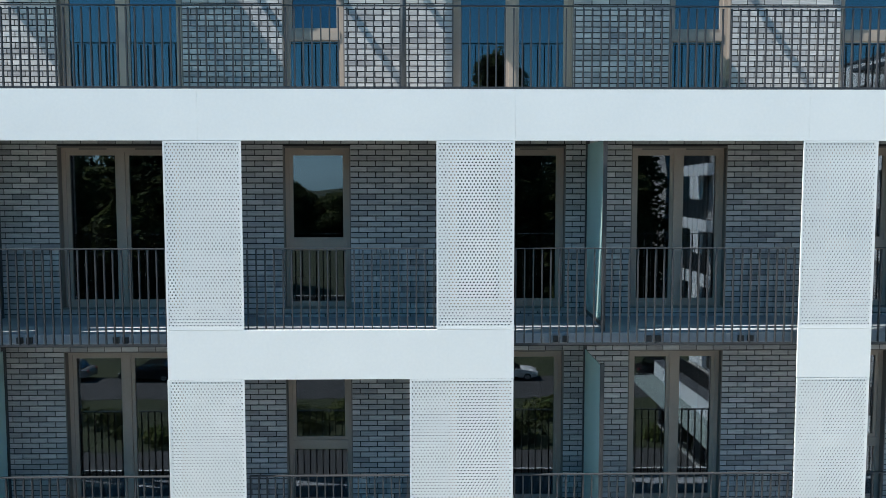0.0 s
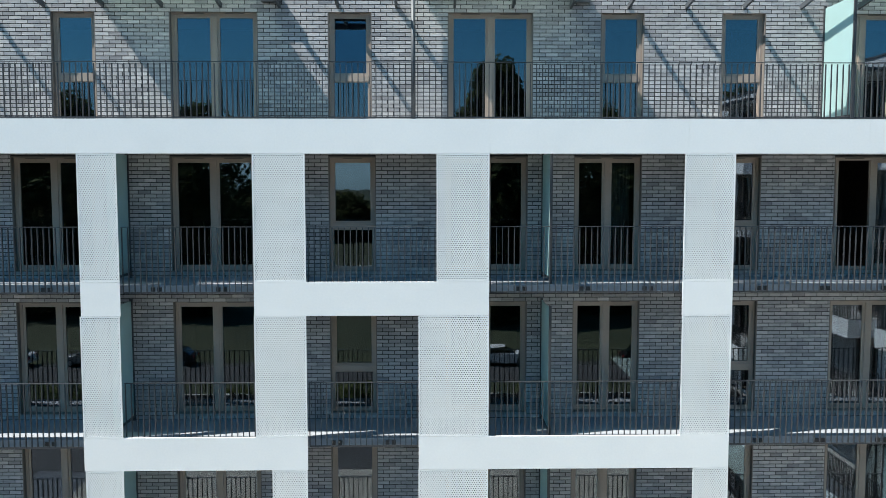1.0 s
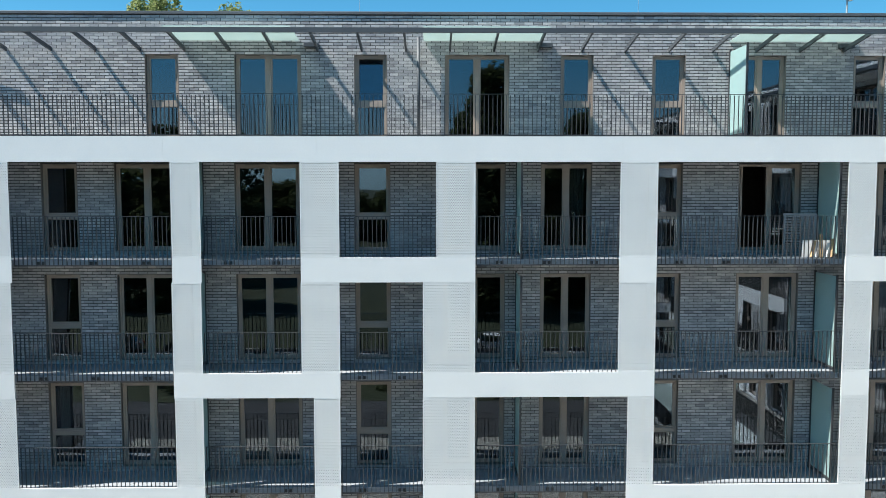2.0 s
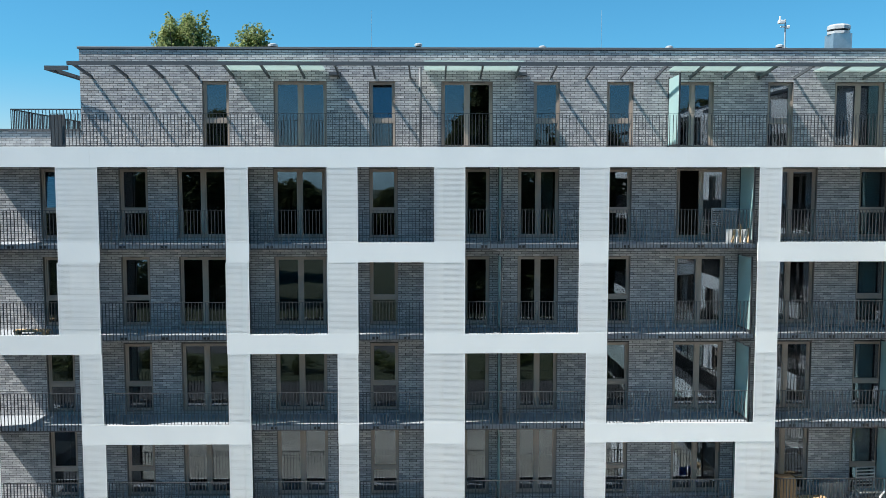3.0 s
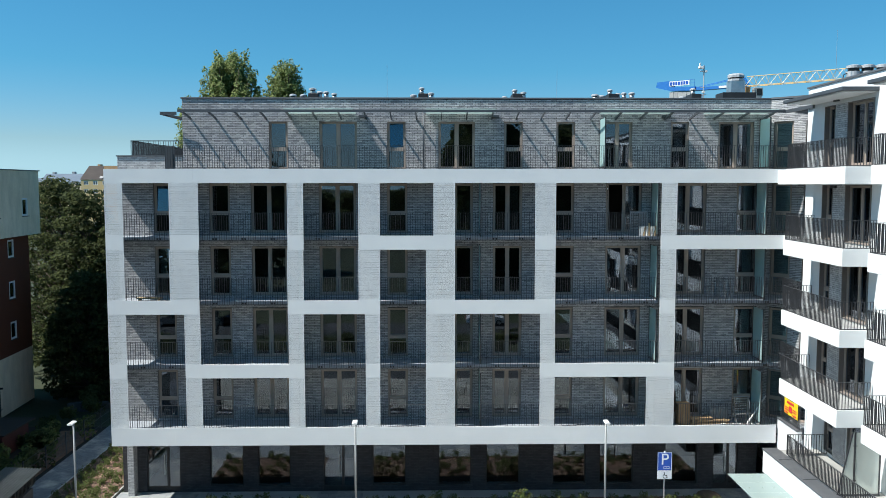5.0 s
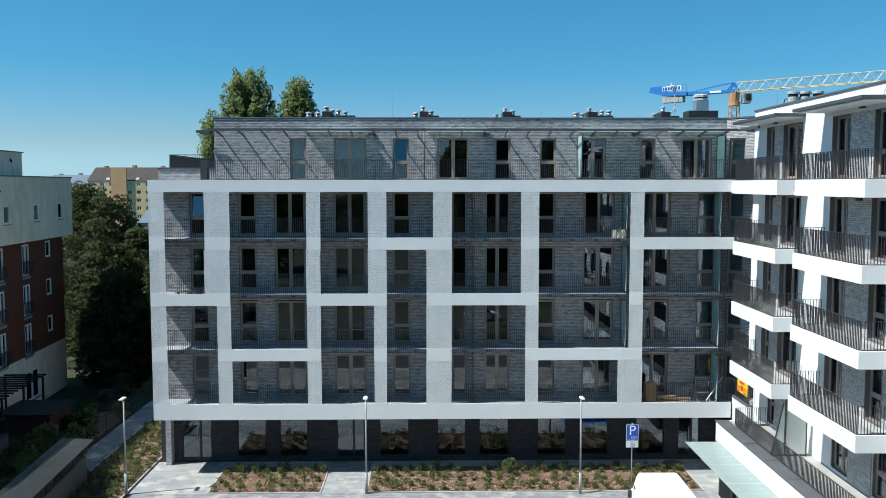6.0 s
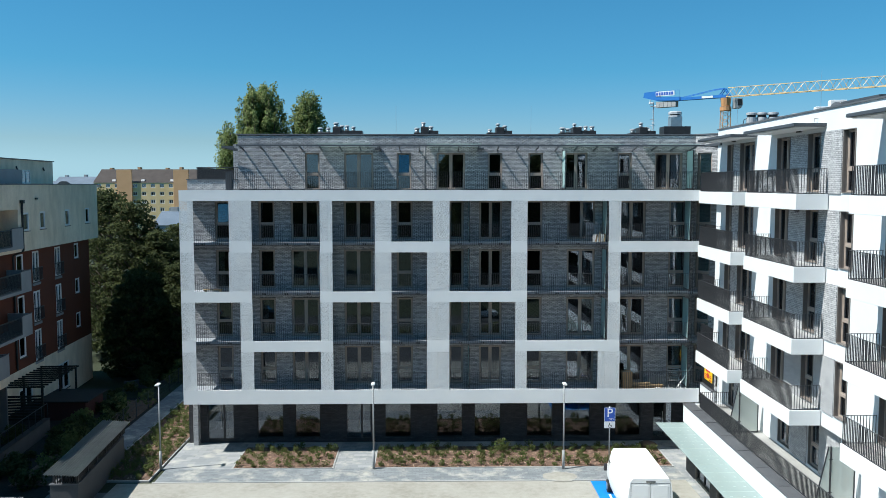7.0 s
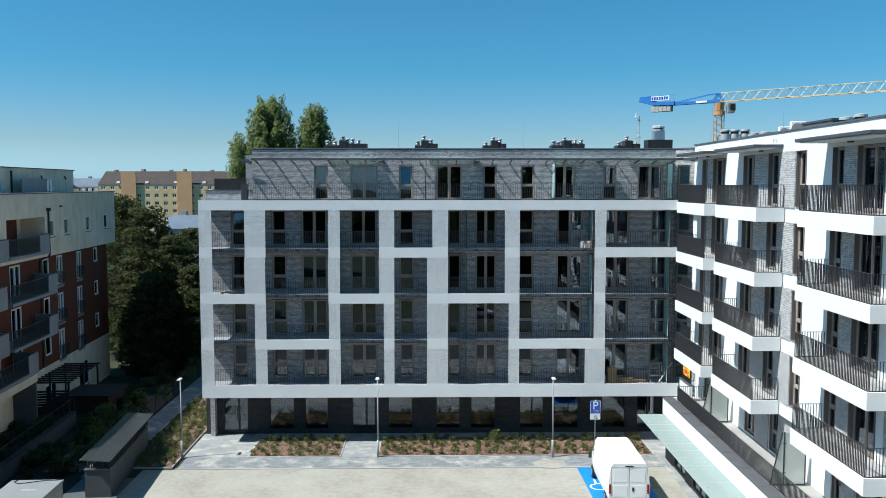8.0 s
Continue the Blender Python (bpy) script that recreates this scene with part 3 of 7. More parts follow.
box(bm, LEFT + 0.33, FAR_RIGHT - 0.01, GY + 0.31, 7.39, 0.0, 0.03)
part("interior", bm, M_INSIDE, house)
for i, (a, b) in enumerate(GROUND):
    door = i in (0, 3, 10)
    z0 = 0.03 if door else 0.31
    bm = bmesh.new()
    f = 0.06
    box(bm, a, a + f, GY + 0.08, GY + 0.16, z0, 2.94)
    box(bm, b - f, b, GY + 0.08, GY + 0.16, z0, 2.94)
    box(bm, a + f, b - f, GY + 0.08, GY + 0.16, 2.88, 2.94)
    box(bm, a + f, b - f, GY + 0.08, GY + 0.16, z0, z0 + (0.25 if door else f))
    xm = a + (b - a) * 0.62
    panes = [(a + f, b - f)]
    if door:
        box(bm, xm - 0.06, xm + 0.06, GY + 0.07, GY + 0.16, z0 + 0.25, 2.88)
        panes = [(a + f, xm - 0.06), (xm + 0.06, b - f)]
    w = part("shop_door" if door else "shop_window", bm, M_BLACK, house)
    for p, q in panes:
        pb = bmesh.new()
        box(pb, p, q, GY + 0.115, GY + 0.127, z0 + (0.25 if door else f), 2.88)
        part("pane", pb, M_GLASS, w)
    if door:
        hb = bmesh.new()
        bar(hb, (xm - 0.16, GY + 0.02, 0.9), (xm - 0.16, GY + 0.02, 1.9), 0.018, 8)
        part("pull_handle", hb, M_ZINC, w, "steel pull handle")

# bricks: the stretch beside the middle window singly, the others joined
rng = random.Random(4)
PICK = (C3[0] - 0.2, C4[1] - 0.9, 13.0, 15.4)
holes = [o[:4] for o in openings]
all_bricks = brick_runs(LEFT + 0.03, FAR_RIGHT - 0.02, 3.24, TERRACE - 0.08, holes, rng)
single, joined = [], []
for b in all_bricks:
    inside = PICK[0] < b[0] and b[1] < PICK[1] and PICK[2] < b[2] < PICK[3]
    (single if inside and len(single) < 300 else joined).append(b)
ob = new("brickwork", brick_mesh("brickwork", joined, WALL, rng, M_BRICK))
ob.parent = wall
tagged(ob, "grey clinker bricks in running bond", kind="stuff")
tops = brick_runs(TOP_LEFT + 0.004, FAR_RIGHT - 0.02, TERRACE, 19.365, [o[:4] for o in top_openings], rng)
ob = new("brickwork", brick_mesh("brickwork", tops, WALL, rng, M_BRICK))
ob.parent = top_wall
tagged(ob, "grey clinker bricks in running bond", kind="stuff")
shapes = {}
for a, b, z0, z1 in single:
    key = round(b - a, 3)
    if key not in shapes:
        shapes[key] = brick_mesh("brick", [(0, b - a, 0, z1 - z0)], 0.0, rng, M_BRICK_ONE)
    share("brick", shapes[key], wall, (a, WALL, z0))

# splayed wall across the inner corner
SPLAY = pose(16.15, WALL - 0.03, 0, 0, 0, -44.6)
holes = [(a, b, z + 0.05, z + 2.42) for z in FLOORS for a, b in ((0.16, 1.10), (1.66, 2.5))] + [(a, b, TERRACE + 0.02, 18.34) for a, b in ((0.16, 1.10), (1.66, 2.5))]
bm = bmesh.new()
pierced(bm, 0.0, 3.05, 3.2, 19.37, 0.0, 0.25, holes)
splay = part("wall", bm, M_MORTAR, house, "grey brick wall splayed across the inner corner")
splay.matrix_basis = SPLAY
ob = new("brickwork", brick_mesh("brickwork", brick_runs(0.005, 3.04, 3.24, 19.365, holes, rng), 0.0, rng, M_BRICK))
ob.parent = splay
tagged(ob, "grey clinker bricks in running bond", kind="stuff")
for h in holes:
    glazed(house, *h, 0.0, S).matrix_basis = SPLAY
bm = bmesh.new()
box(bm, -0.02, 3.05, -0.05, 0.36, 19.38, 19.462)
part("flashing", bm, M_CAP, house, "dark metal parapet flashing").matrix_basis = SPLAY
# the sunshade's return towards the wing
bm = bmesh.new()
box(bm, RIGHT - 0.098, RIGHT - 0.02, -2.75, 0.03, 18.59, 18.74)
for k in range(3):
    y = -0.55 - 0.75 * k
    beam(bm, (RIGHT - 0.018, y, 18.66), (RIGHT + 1.75 + 0.4 * (k > 0), y + 0.02, 18.43), 0.06, 0.12)
part("corner_beam", bm, M_STEEL, pergola)


# ---------------------------------------------------------------- the white wing
wing = thing("white_apartment_wing", "white rendered apartment wing with brick panels and projecting balconies", "building", at=(16.3, 0, 0), rz=-0.6)
QUARTER = pose(0, 0, 0, 0, 0, -90)           # turns what faces -y to face -x
UNITS = [(-3.2, -8.4), (-10.2, -15.85), (-20.25, -26.2), (-30.0, -35.5)]      # far and near ends of the balconies
LEVELS = [6.98, 9.98, 12.98, 15.98]
OUT = -1.36                                  # how far the balconies project
HEADS = {3.98: 6.335, 6.98: 9.335, 9.98: 12.335, 12.98: 15.335, 15.98: 18.55}
# windows and brick panels along the wall, as distances from the corner
WING_WINDOWS = [(S, 3.80, 4.70), (D, 5.75, 7.70), (D, 10.55, 12.02), (S, 13.83, 15.0), (S, 16.95, 17.92), (S, 20.35, 21.3), (D, 22.36, 24.30), (S, 27.0, 28.0), (D, 30.4, 32.0), (S, 33.4, 34.4)]
WING_BRICK = [(4.72, 5.73), (12.04, 13.81), (15.02, 16.84), (21.32, 22.34), (24.9, 26.98), (32.02, 33.38)]
wing_holes = [(a, b, z + 0.06, HEADS[z] - 0.02, style) for z in HEADS for style, a, b in WING_WINDOWS]
bm = bmesh.new()
pierced(bm, 2.1, 37.0, 6.335, 19.45, 0.0, 0.3, [h[:4] for h in wing_holes if h[2] > 6])
pierced(bm, 2.1, 37.0, 3.0, 6.334, 0.35, 0.6, [h[:4] for h in wing_holes if h[2] < 6])
box(bm, 2.1, 37.0, 0.301, 0.6, 6.335, 6.5)
w = part("wall", bm, M_PLASTER, wing, "white rendered wall")
w.matrix_basis = QUARTER
for h in wing_holes:
    glazed(wing, *h[:4], 0.05 if h[2] > 6 else 0.40, h[4]).matrix_basis = QUARTER
for z, head in HEADS.items():
    for a, b in WING_BRICK:
        back = 0.0 if z > 4 else 0.35                # the terrace storey stands back
        boxes("brick_panel", M_BRICK_FAR, wing, (back - 0.04, back - 0.002, -b, -a, z + 0.002, head - 0.002), label="pale grey brick panel")
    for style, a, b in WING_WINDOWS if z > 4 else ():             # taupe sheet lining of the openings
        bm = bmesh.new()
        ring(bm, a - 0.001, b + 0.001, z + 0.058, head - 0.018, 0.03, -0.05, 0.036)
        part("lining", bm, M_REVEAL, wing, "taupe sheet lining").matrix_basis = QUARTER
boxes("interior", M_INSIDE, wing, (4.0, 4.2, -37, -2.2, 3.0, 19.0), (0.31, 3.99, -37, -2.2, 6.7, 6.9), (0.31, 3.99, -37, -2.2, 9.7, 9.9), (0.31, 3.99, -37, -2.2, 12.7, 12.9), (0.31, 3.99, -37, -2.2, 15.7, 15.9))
boxes("roof", M_CAP, wing, (0.31, 12.0, -37, -2.1, 19.0, 19.2), label="flat grey roof")
boxes("wall", M_PLASTER, wing, (0.305, 12, -37.3, -37.0, 0, 19.4), (11.7, 12, -37, 3, 0, 19.4))
boxes("wall", M_PLASTER, wing, (0.301, 4.2, -2.19, -2.101, 3.0, 19.44), label="white rendered end wall")
boxes("flashing", M_CAP, wing, (-0.05, 0.36, -37.2, -2.05, 19.455, 19.53), label="dark metal parapet flashing")
for y in (-3.6, -14.6, -25.4):                  # small rainwater spouts high on the wall
    bm = bmesh.new()
    bar(bm, (0.0, y, 19.15), (-0.16, y, 19.15), 0.03, 8)
    bar(bm, (-0.16, y, 19.17), (-0.16, y, 18.98), 0.03, 8)
    part("spout", bm, M_GREYPANEL_WING, wing, "grey rainwater spout")
for z in LEVELS:                                # dark lamps on the wall over the balconies
    for y in (-4.9, -13.0, -21.9):
        boxes("wall_lamp", M_BLACK, wing, (-0.16, -0.045, y - 0.16, y + 0.16, HEADS[z] + (0.1 if z > 15 else -0.16), HEADS[z] + (0.22 if z > 15 else -0.04)), label="small dark wall lamp")


def wing_balcony(y0, y1, z):
    bm = bmesh.new()
    box(bm, OUT, -0.045, y1, y0, z - 0.645, z)
    slab = part("balcony", bm, M_WHITE, wing, "white projecting balcony", bevel=0.006)
    boxes("floor_tiles", M_CONC, slab, (OUT + 0.12, -0.05, y1 + 0.12, y0 - 0.1, z + 0.003, z + 0.02))
    r = railing(wing, 0.05, y0 - y1 - 0.04, 0.0, z, foot=0.01, top=1.05, me=M_BALUSTER_SHORT, plates=False)
    r.matrix_basis = pose(OUT + 0.06, y0, 0, 0, 0, -90)
    railing(wing, OUT + 0.1, -0.1, y1 + 0.06, z, foot=0.01, top=1.05, me=M_BALUSTER_SHORT, plates=False, label="dark steel balcony end railing")
    railing(wing, OUT + 0.1, -0.1, y0 - 0.06, z, foot=0.01, top=1.05, me=M_BALUSTER_SHORT, plates=False, label="dark steel balcony end railing")


for y0, y1 in UNITS:
    for z in LEVELS:
        wing_balcony(y0, y1, z)
    far = y0 + 0.5
    boxes("soffit_band", M_PLASTER, wing, (OUT + 0.14, -0.045, y1 + 0.6, far - 0.2, 18.71, 18.75), label="white canopy soffit")
    c = boxes("canopy", M_CAP, wing, (OUT + 0.02, -0.002, y1 + 0.45, far - 0.05, 18.752, 18.86), label="flat dark canopy over the top balcony")
    boxes("edge", M_STEEL, c, (OUT, OUT + 0.018, y1 + 0.43, far - 0.03, 18.77, 18.89), (OUT + 0.019, -0.002, y1 + 0.43, y1 + 0.448, 18.77, 18.89))

# the storeys' edges and railings round the inner corner
for z in (12.98, 15.98):
    boxes("band_panel", M_WHITE, wing, (-0.02, 0.03, -2.098, -0.004, z - 0.645, z), label="smooth white band round the corner")
boxes("band_panel", M_WHITE, wing, (-0.36, -0.31, -3.25, -0.004, 15.335, 15.982), label="smooth white band round the corner")
for z in LEVELS + [3.98]:
    boxes("balcony_slab", M_SLAB, wing, (0.035, 2.02, -2.095, 0.12, z - 0.225, z - 0.07), label="blue-grey balcony floor slab")
for z in LEVELS:
    r = railing(wing, 0.02, 2.08, 0.0, z, foot=-0.2 if z < 12 else 0.01, top=1.05, me=M_BALUSTER if z < 12 else M_BALUSTER_SHORT, plates=False)
    r.matrix_basis = pose(-0.03 if z < 12 else 0.06, -0.01, 0, 0, 0, -90)
boxes("wall", M_BRICK_FAR, wing, (2.03, 2.3, -2.095, -0.62, 3.0, 19.2), label="grey brick wall in the inner corner")
boxes("wall", M_PLASTER, wing, (0.0, 0.2, -2.098, 0.1, 0.0, 4.29), label="low white wall under the corner terrace")
boxes("flashing", M_CAP, wing, (-0.04, 0.24, -2.098, 0.1, 4.293, 4.345))
r = railing(wing, 0.02, 2.08, 0.0, 4.345, foot=0.03, top=1.05, me=M_BALUSTER_SHORT, plates=False)
r.matrix_basis = pose(0.10, -0.01, 0, 0, 0, -90)

M_FROST_PALE = frosted_material("pale frosted glass", (0.80, 0.84, 0.81), 0.45)
M_GREYGLASS = surface("grey glass joint", (0.40, 0.47, 0.47), (0.5, 0.57, 0.57), 2, 20, 0.5)
# podium with its terrace
EDGE = -2.06
boxes("podium_parapet", M_PLASTER, wing, (EDGE, EDGE + 0.2, -37, -3.45, 2.95, 3.92), label="white rendered podium edge")
boxes("flashing", M_CAP, wing, (EDGE - 0.03, EDGE + 0.62, -37, -3.41, 3.923, 3.98), label="wide dark metal podium flashing")
for k in range(14):                            # standing seams of the flashing
    boxes("seam", M_RAIL, wing, (EDGE + 0.05, EDGE + 0.6, -5.0 - 2.3 * k, -4.97 - 2.3 * k, 3.981, 3.992))
boxes("terrace_floor", surface("pale terrace tiles", (0.27, 0.265, 0.25), (0.36, 0.355, 0.34), 0.8, 18, 0.8), wing, (EDGE + 0.21, 0.348, -37, -3.45, 3.6, 3.92), label="grey terrace floor of the podium")
boxes("podium_end", M_PLASTER, wing, (EDGE + 0.21, -0.002, -3.449, -3.25, 2.95, 3.92), label="white rendered end of the podium")
r = railing(wing, 4.3, 36.5, EDGE + 0.66, 3.98, foot=0.01, top=0.86, me=M_BALUSTER_LOW, plates=False, label="dark steel terrace railing")
r.matrix_basis = QUARTER
railing(wing, EDGE + 0.68, 0.3, -4.3, 3.98, foot=0.01, top=0.86, me=M_BALUSTER_LOW, plates=False, label="dark steel terrace railing")
for y in (-8.9, -18.6, -28.2):                 # frosted screens with a sloping front
    bm = bmesh.new()
    prism(bm, [(-1.44, 4.03), (-0.92, 4.03), (-0.92, 6.30), (-0.97, 6.30)], "y", y - 0.008, y + 0.008)
    prism(bm, [(-0.84, 4.03), (0.02, 4.03), (0.02, 6.30), (-0.84, 6.30)], "y", y - 0.008, y + 0.008)
    sc = part("screen", bm, M_FROST_PALE, wing, "frosted glass terrace screen")
    bm = bmesh.new()
    beam(bm, (-1.47, y, 3.96), (-0.97, y, 6.32), 0.04, 0.04)
    beam(bm, (-0.88, y, 3.96), (-0.88, y, 6.33), 0.05, 0.05)
    beam(bm, (0.05, y, 3.96), (0.05, y, 6.33), 0.05, 0.05)
    beam(bm, (-1.47, y, 3.98), (0.08, y, 3.98), 0.05, 0.05)
    for zz in (4.5, 5.8):
        box(bm, -0.96, -0.80, y - 0.02, y + 0.02, zz, zz + 0.03)
    part("screen_frame", bm, M_RAIL, sc)
# podium ground storey
bm = bmesh.new()
holes = [(4.9 + 3.6 * k, 7.4 + 3.6 * k, 0.1, 2.9) for k in range(9)]
pierced(bm, 3.2, 37.0, 0.0, 2.94, EDGE + 0.3, EDGE + 0.55, holes)
w = part("wall", bm, M_BRICK_DARK, wing, "black brick podium piers")
w.matrix_basis = QUARTER
for a, b, z0, z1 in holes:
    glazed(wing, a, b, z0, z1, EDGE + 0.3, D, M_BLACK, "shop_window").matrix_basis = QUARTER
boxes("interior", M_INSIDE, wing, (3.0, 3.2, -37, -2, 0, 2.9))
canopy = boxes("glass_canopy", M_CANOPY, wing, (-3.72, EDGE - 0.01, -37, -3.85, 2.98, 3.0), label="pale green glass canopy over the shop fronts")
bm = bmesh.new()
box(bm, -0.045, 0.045, -0.015, 0.015, 0.003, 0.015)
CLAMP = mesh_of(bm, "clamp", M_GREYGLASS)
bm = bmesh.new()
box(bm, -0.8, 0.8, -0.008, 0.008, 0.001, 0.004)
SEAM = mesh_of(bm, "seam", M_GREYGLASS)
for k in range(28):
    for x in (-3.4, -2.85, -2.4):
        share("clamp", CLAMP, canopy, (x, -4.3 - 1.2 * k, 3.0))
    share("seam", SEAM, canopy, (-2.9, -4.9 - 1.2 * k, 3.0))

# ---------------------------------------------------------------- ground
M_EARTH = surface("rough grass", (0.015, 0.022, 0.008), (0.032, 0.040, 0.015), 0.25, 6, 0.95, 0, 0.6, 0.05)
M_SAND = Mat("sandy concrete")
v = M_SAND.coords("Object")
n1, n2, n3 = M_SAND.noise(v, 0.35, 6, 0.6), M_SAND.noise(v, 3.0, 5, 0.6), M_SAND.noise(v, 60, 2)
c = M_SAND.ramp(M_SAND.math("ADD", M_SAND.math("MULTIPLY", n1, 0.6), M_SAND.math("MULTIPLY", n2, 0.4)), [(0.36, (0.245, 0.23, 0.195)), (0.5, (0.315, 0.30, 0.262)), (0.64, (0.355, 0.343, 0.305))])
M_SAND.base(M_SAND.mix(0.15, c, M_SAND.ramp(n3, [(0.3, (0.3, 0.3, 0.3)), (0.7, (1, 1, 1))]), "MULTIPLY"))
M_SAND.b.inputs["Roughness"].default_value = 0.9
M_SAND.bump(n3, 0.2, 0.004)
M_SAND = M_SAND.m
M_PAVE = paving_material("grey pavers", [(0.15, 0.165, 0.175), (0.215, 0.23, 0.24)], (0.10, 0.11, 0.12), 0.4, 0.2)
M_PAVE_LIGHT = paving_material("pale slabs", [(0.20, 0.213, 0.222), (0.29, 0.298, 0.30)], (0.13, 0.135, 0.14), 0.8, 0.4)
M_PAVE_DARK = paving_material("dark pavers", [(0.13, 0.14, 0.155), (0.19, 0.20, 0.215)], (0.06, 0.06, 0.07), 0.2, 0.1)
M_KERB = surface("kerb concrete", (0.29, 0.29, 0.285), (0.38, 0.38, 0.37), 1, 20, 0.85)
M_MULCH = surface("bark mulch", (0.075, 0.045, 0.031), (0.20, 0.125, 0.088), 3.0, 22, 0.95, 0, 1.0, 0.04)
M_BLUE = surface("blue bay paint", (0.005, 0.16, 0.50), (0.01, 0.22, 0.62), 1.5, 25, 0.6)


def ground_piece(name, material, x0, x1, y0, y1, z0, z1, label, category, bevel=0.0):
    bm = bmesh.new()
    box(bm, x0, x1, y0, y1, z0, z1)
    return tagged(new(name, mesh_of(bm, name, material, bevel)), label, category, kind="structure")


bm = bmesh.new()
GX, GYS = (-2500, -52, -48, -24.5, -22, 0, 2500), (-2500, 0, 11, 14, 60, 75, 2500)
gv = [[bm.verts.new((x, y, -1.35 if -50 < x < -23 and 12 < y < 62 else 0.0)) for x in GX] for y in GYS]      # a dip in the garden
for r0, r1 in zip(gv, gv[1:]):
    for k in range(len(GX) - 1):
        bm.faces.new((r0[k], r0[k + 1], r1[k + 1], r1[k]))
g = tagged(new("ground", mesh_of(bm, "ground", M_EARTH)), "rough dark grass and earth round the blocks", "ground", kind="structure")
g.location.z = -0.06
ground_piece("parking_lot", M_SAND, -17.4, 14.2, -23.5, -4.75, -0.05, -0.01, "pale sandy concrete parking area", "parking lot")
M_ASPHALT = surface("asphalt", (0.035, 0.036, 0.038), (0.06, 0.06, 0.062), 0.6, 20, 0.9)
ground_piece("road", M_ASPHALT, -120, 120, -50.0, -43.1, -0.055, -0.02, "dark asphalt road behind the parking area", "road")
M_LAWN = surface("mown lawn", (0.020, 0.028, 0.010), (0.042, 0.050, 0.019), 0.4, 8, 0.95, 0, 0.6, 0.04)
ground_piece("grass_verge_1", M_LAWN, -120, 120, -43.0, -32.0, -0.055, -0.015, "mown grass verge beside the road", "grass")
ground_piece("grass_verge_2", M_LAWN, -120, 120, -58.0, -50.1, -0.055, -0.015, "mown grass verge across the road", "grass")
ground_piece("lane", M_ASPHALT, -70, 70, -31.9, -23.502, -0.052, -0.012, "dark asphalt lane before the road", "lane")
ground_piece("pavement", M_PAVE, -15.4, 14.2, -4.65, -2.6, -0.05, 0.02, "grey block pavement before the planting beds", "pavement")
ground_piece("kerb", M_KERB, -15.5, 14.2, -4.75, -4.65, -0.05, 0.03, "pale concrete kerb along the pavement", "kerb")
ground_piece("pavement_1", M_PAVE_LIGHT, -15.6, -11.65, -2.6, 2.4, -0.05, 0.022, "pale slabs before the corner door", "pavement")
ground_piece("pavement_2", M_PAVE_LIGHT, -5.75, -3.50, -2.6, 2.4, -0.05, 0.022, "pale slabs leading to the middle door", "pavement")
ground_piece("pavement_3", M_PAVE_LIGHT, 14.02, 20.0, -37.0, 2.4, -0.05, 0.024, "pale slabs along the shop fronts", "pavement")
BEDS = [(-11.55, -5.85, -2.52, 1.36), (-3.40, 13.92, -2.52, 1.36), (-18.88, -15.80, -4.4, 14.0)]
for i, (x0, x1, y0, y1) in enumerate(BEDS):
    ground_piece("planting_bed_%d" % (i + 1), M_MULCH, x0, x1, y0, y1, -0.05, 0.035, "brown bark mulch bed with young shrubs", "planting bed")
    bm = bmesh.new()
    for d in ((x0 - 0.08, x0 - 0.002, y0 - 0.08, y1), (x1 + 0.002, x1 + 0.08, y0 - 0.08, y1), (x0 - 0.002, x1 + 0.002, y0 - 0.08, y0 - 0.002)):
        box(bm, *d, -0.05, 0.06)
    tagged(new("trim_%d" % (i + 1), mesh_of(bm, "edging", M_KERB)), "pale concrete bed edging", "edging", kind="structure")
ground_piece("gravel_strip", M_CONC, -11.65, 14.02, 1.37, 2.4, -0.05, 0.015, "grey gravel strip along the wall", "gravel")
ground_piece("path", M_PAVE_DARK, -20.6, -18.97, -6.0, 40.0, -0.05, 0.02, "dark paved footpath along the beds", "path")
ground_piece("trim_4", M_KERB, -18.968, -18.89, -4.5, 40.0, -0.05, 0.05, "pale path edging", "edging")
ground_piece("planting_bed_4", M_MULCH, -23.2, -20.95, -5.0, 13.0, -0.05, 0.015, "brown mulched bed in the shade beside the path", "planting bed")
ground_piece("parking_bay", M_BLUE, 8.7, 12.3, -10.4, -4.78, -0.009, -0.004, "blue painted parking bay for disabled drivers", "parking bay")

# ---------------------------------------------------------------- the neighbouring block
M_CREAM = Mat("weathered cream render")
v = M_CREAM.coords("Object")
c = M_CREAM.ramp(M_CREAM.noise(v, 0.5, 5), [(0.32, (0.80, 0.66, 0.49)), (0.68, (0.91, 0.77, 0.60))])
run = M_CREAM.ramp(M_CREAM.noise(M_CREAM.coords("Object", (1, 1, 0.3)), 1.6, 5), [(0.34, (0.78, 0.78, 0.76)), (0.60, (1, 1, 1))])      # rain streaks
c = M_CREAM.mix(0.7, c, run, "MULTIPLY")
grain = M_CREAM.noise(v, 9, 3)
M_CREAM.base(M_CREAM.mix(0.25, c, M_CREAM.ramp(grain, [(0.35, (0.72, 0.72, 0.70)), (0.65, (1, 1, 1))]), "MULTIPLY"))
M_CREAM.b.inputs["Roughness"].default_value = 0.9
M_CREAM.bump(grain, 0.1, 0.004)
M_CREAM = M_CREAM.m
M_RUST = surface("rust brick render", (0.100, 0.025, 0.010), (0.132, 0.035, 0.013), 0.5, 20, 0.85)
M_GREYPANEL = surface("grey balcony panel", (0.22, 0.226, 0.235), (0.29, 0.295, 0.305), 0.8, 20, 0.6)
M_PVC = surface("white plastic frame", (0.68, 0.68, 0.67), (0.78, 0.78, 0.77), 1, 20, 0.4)
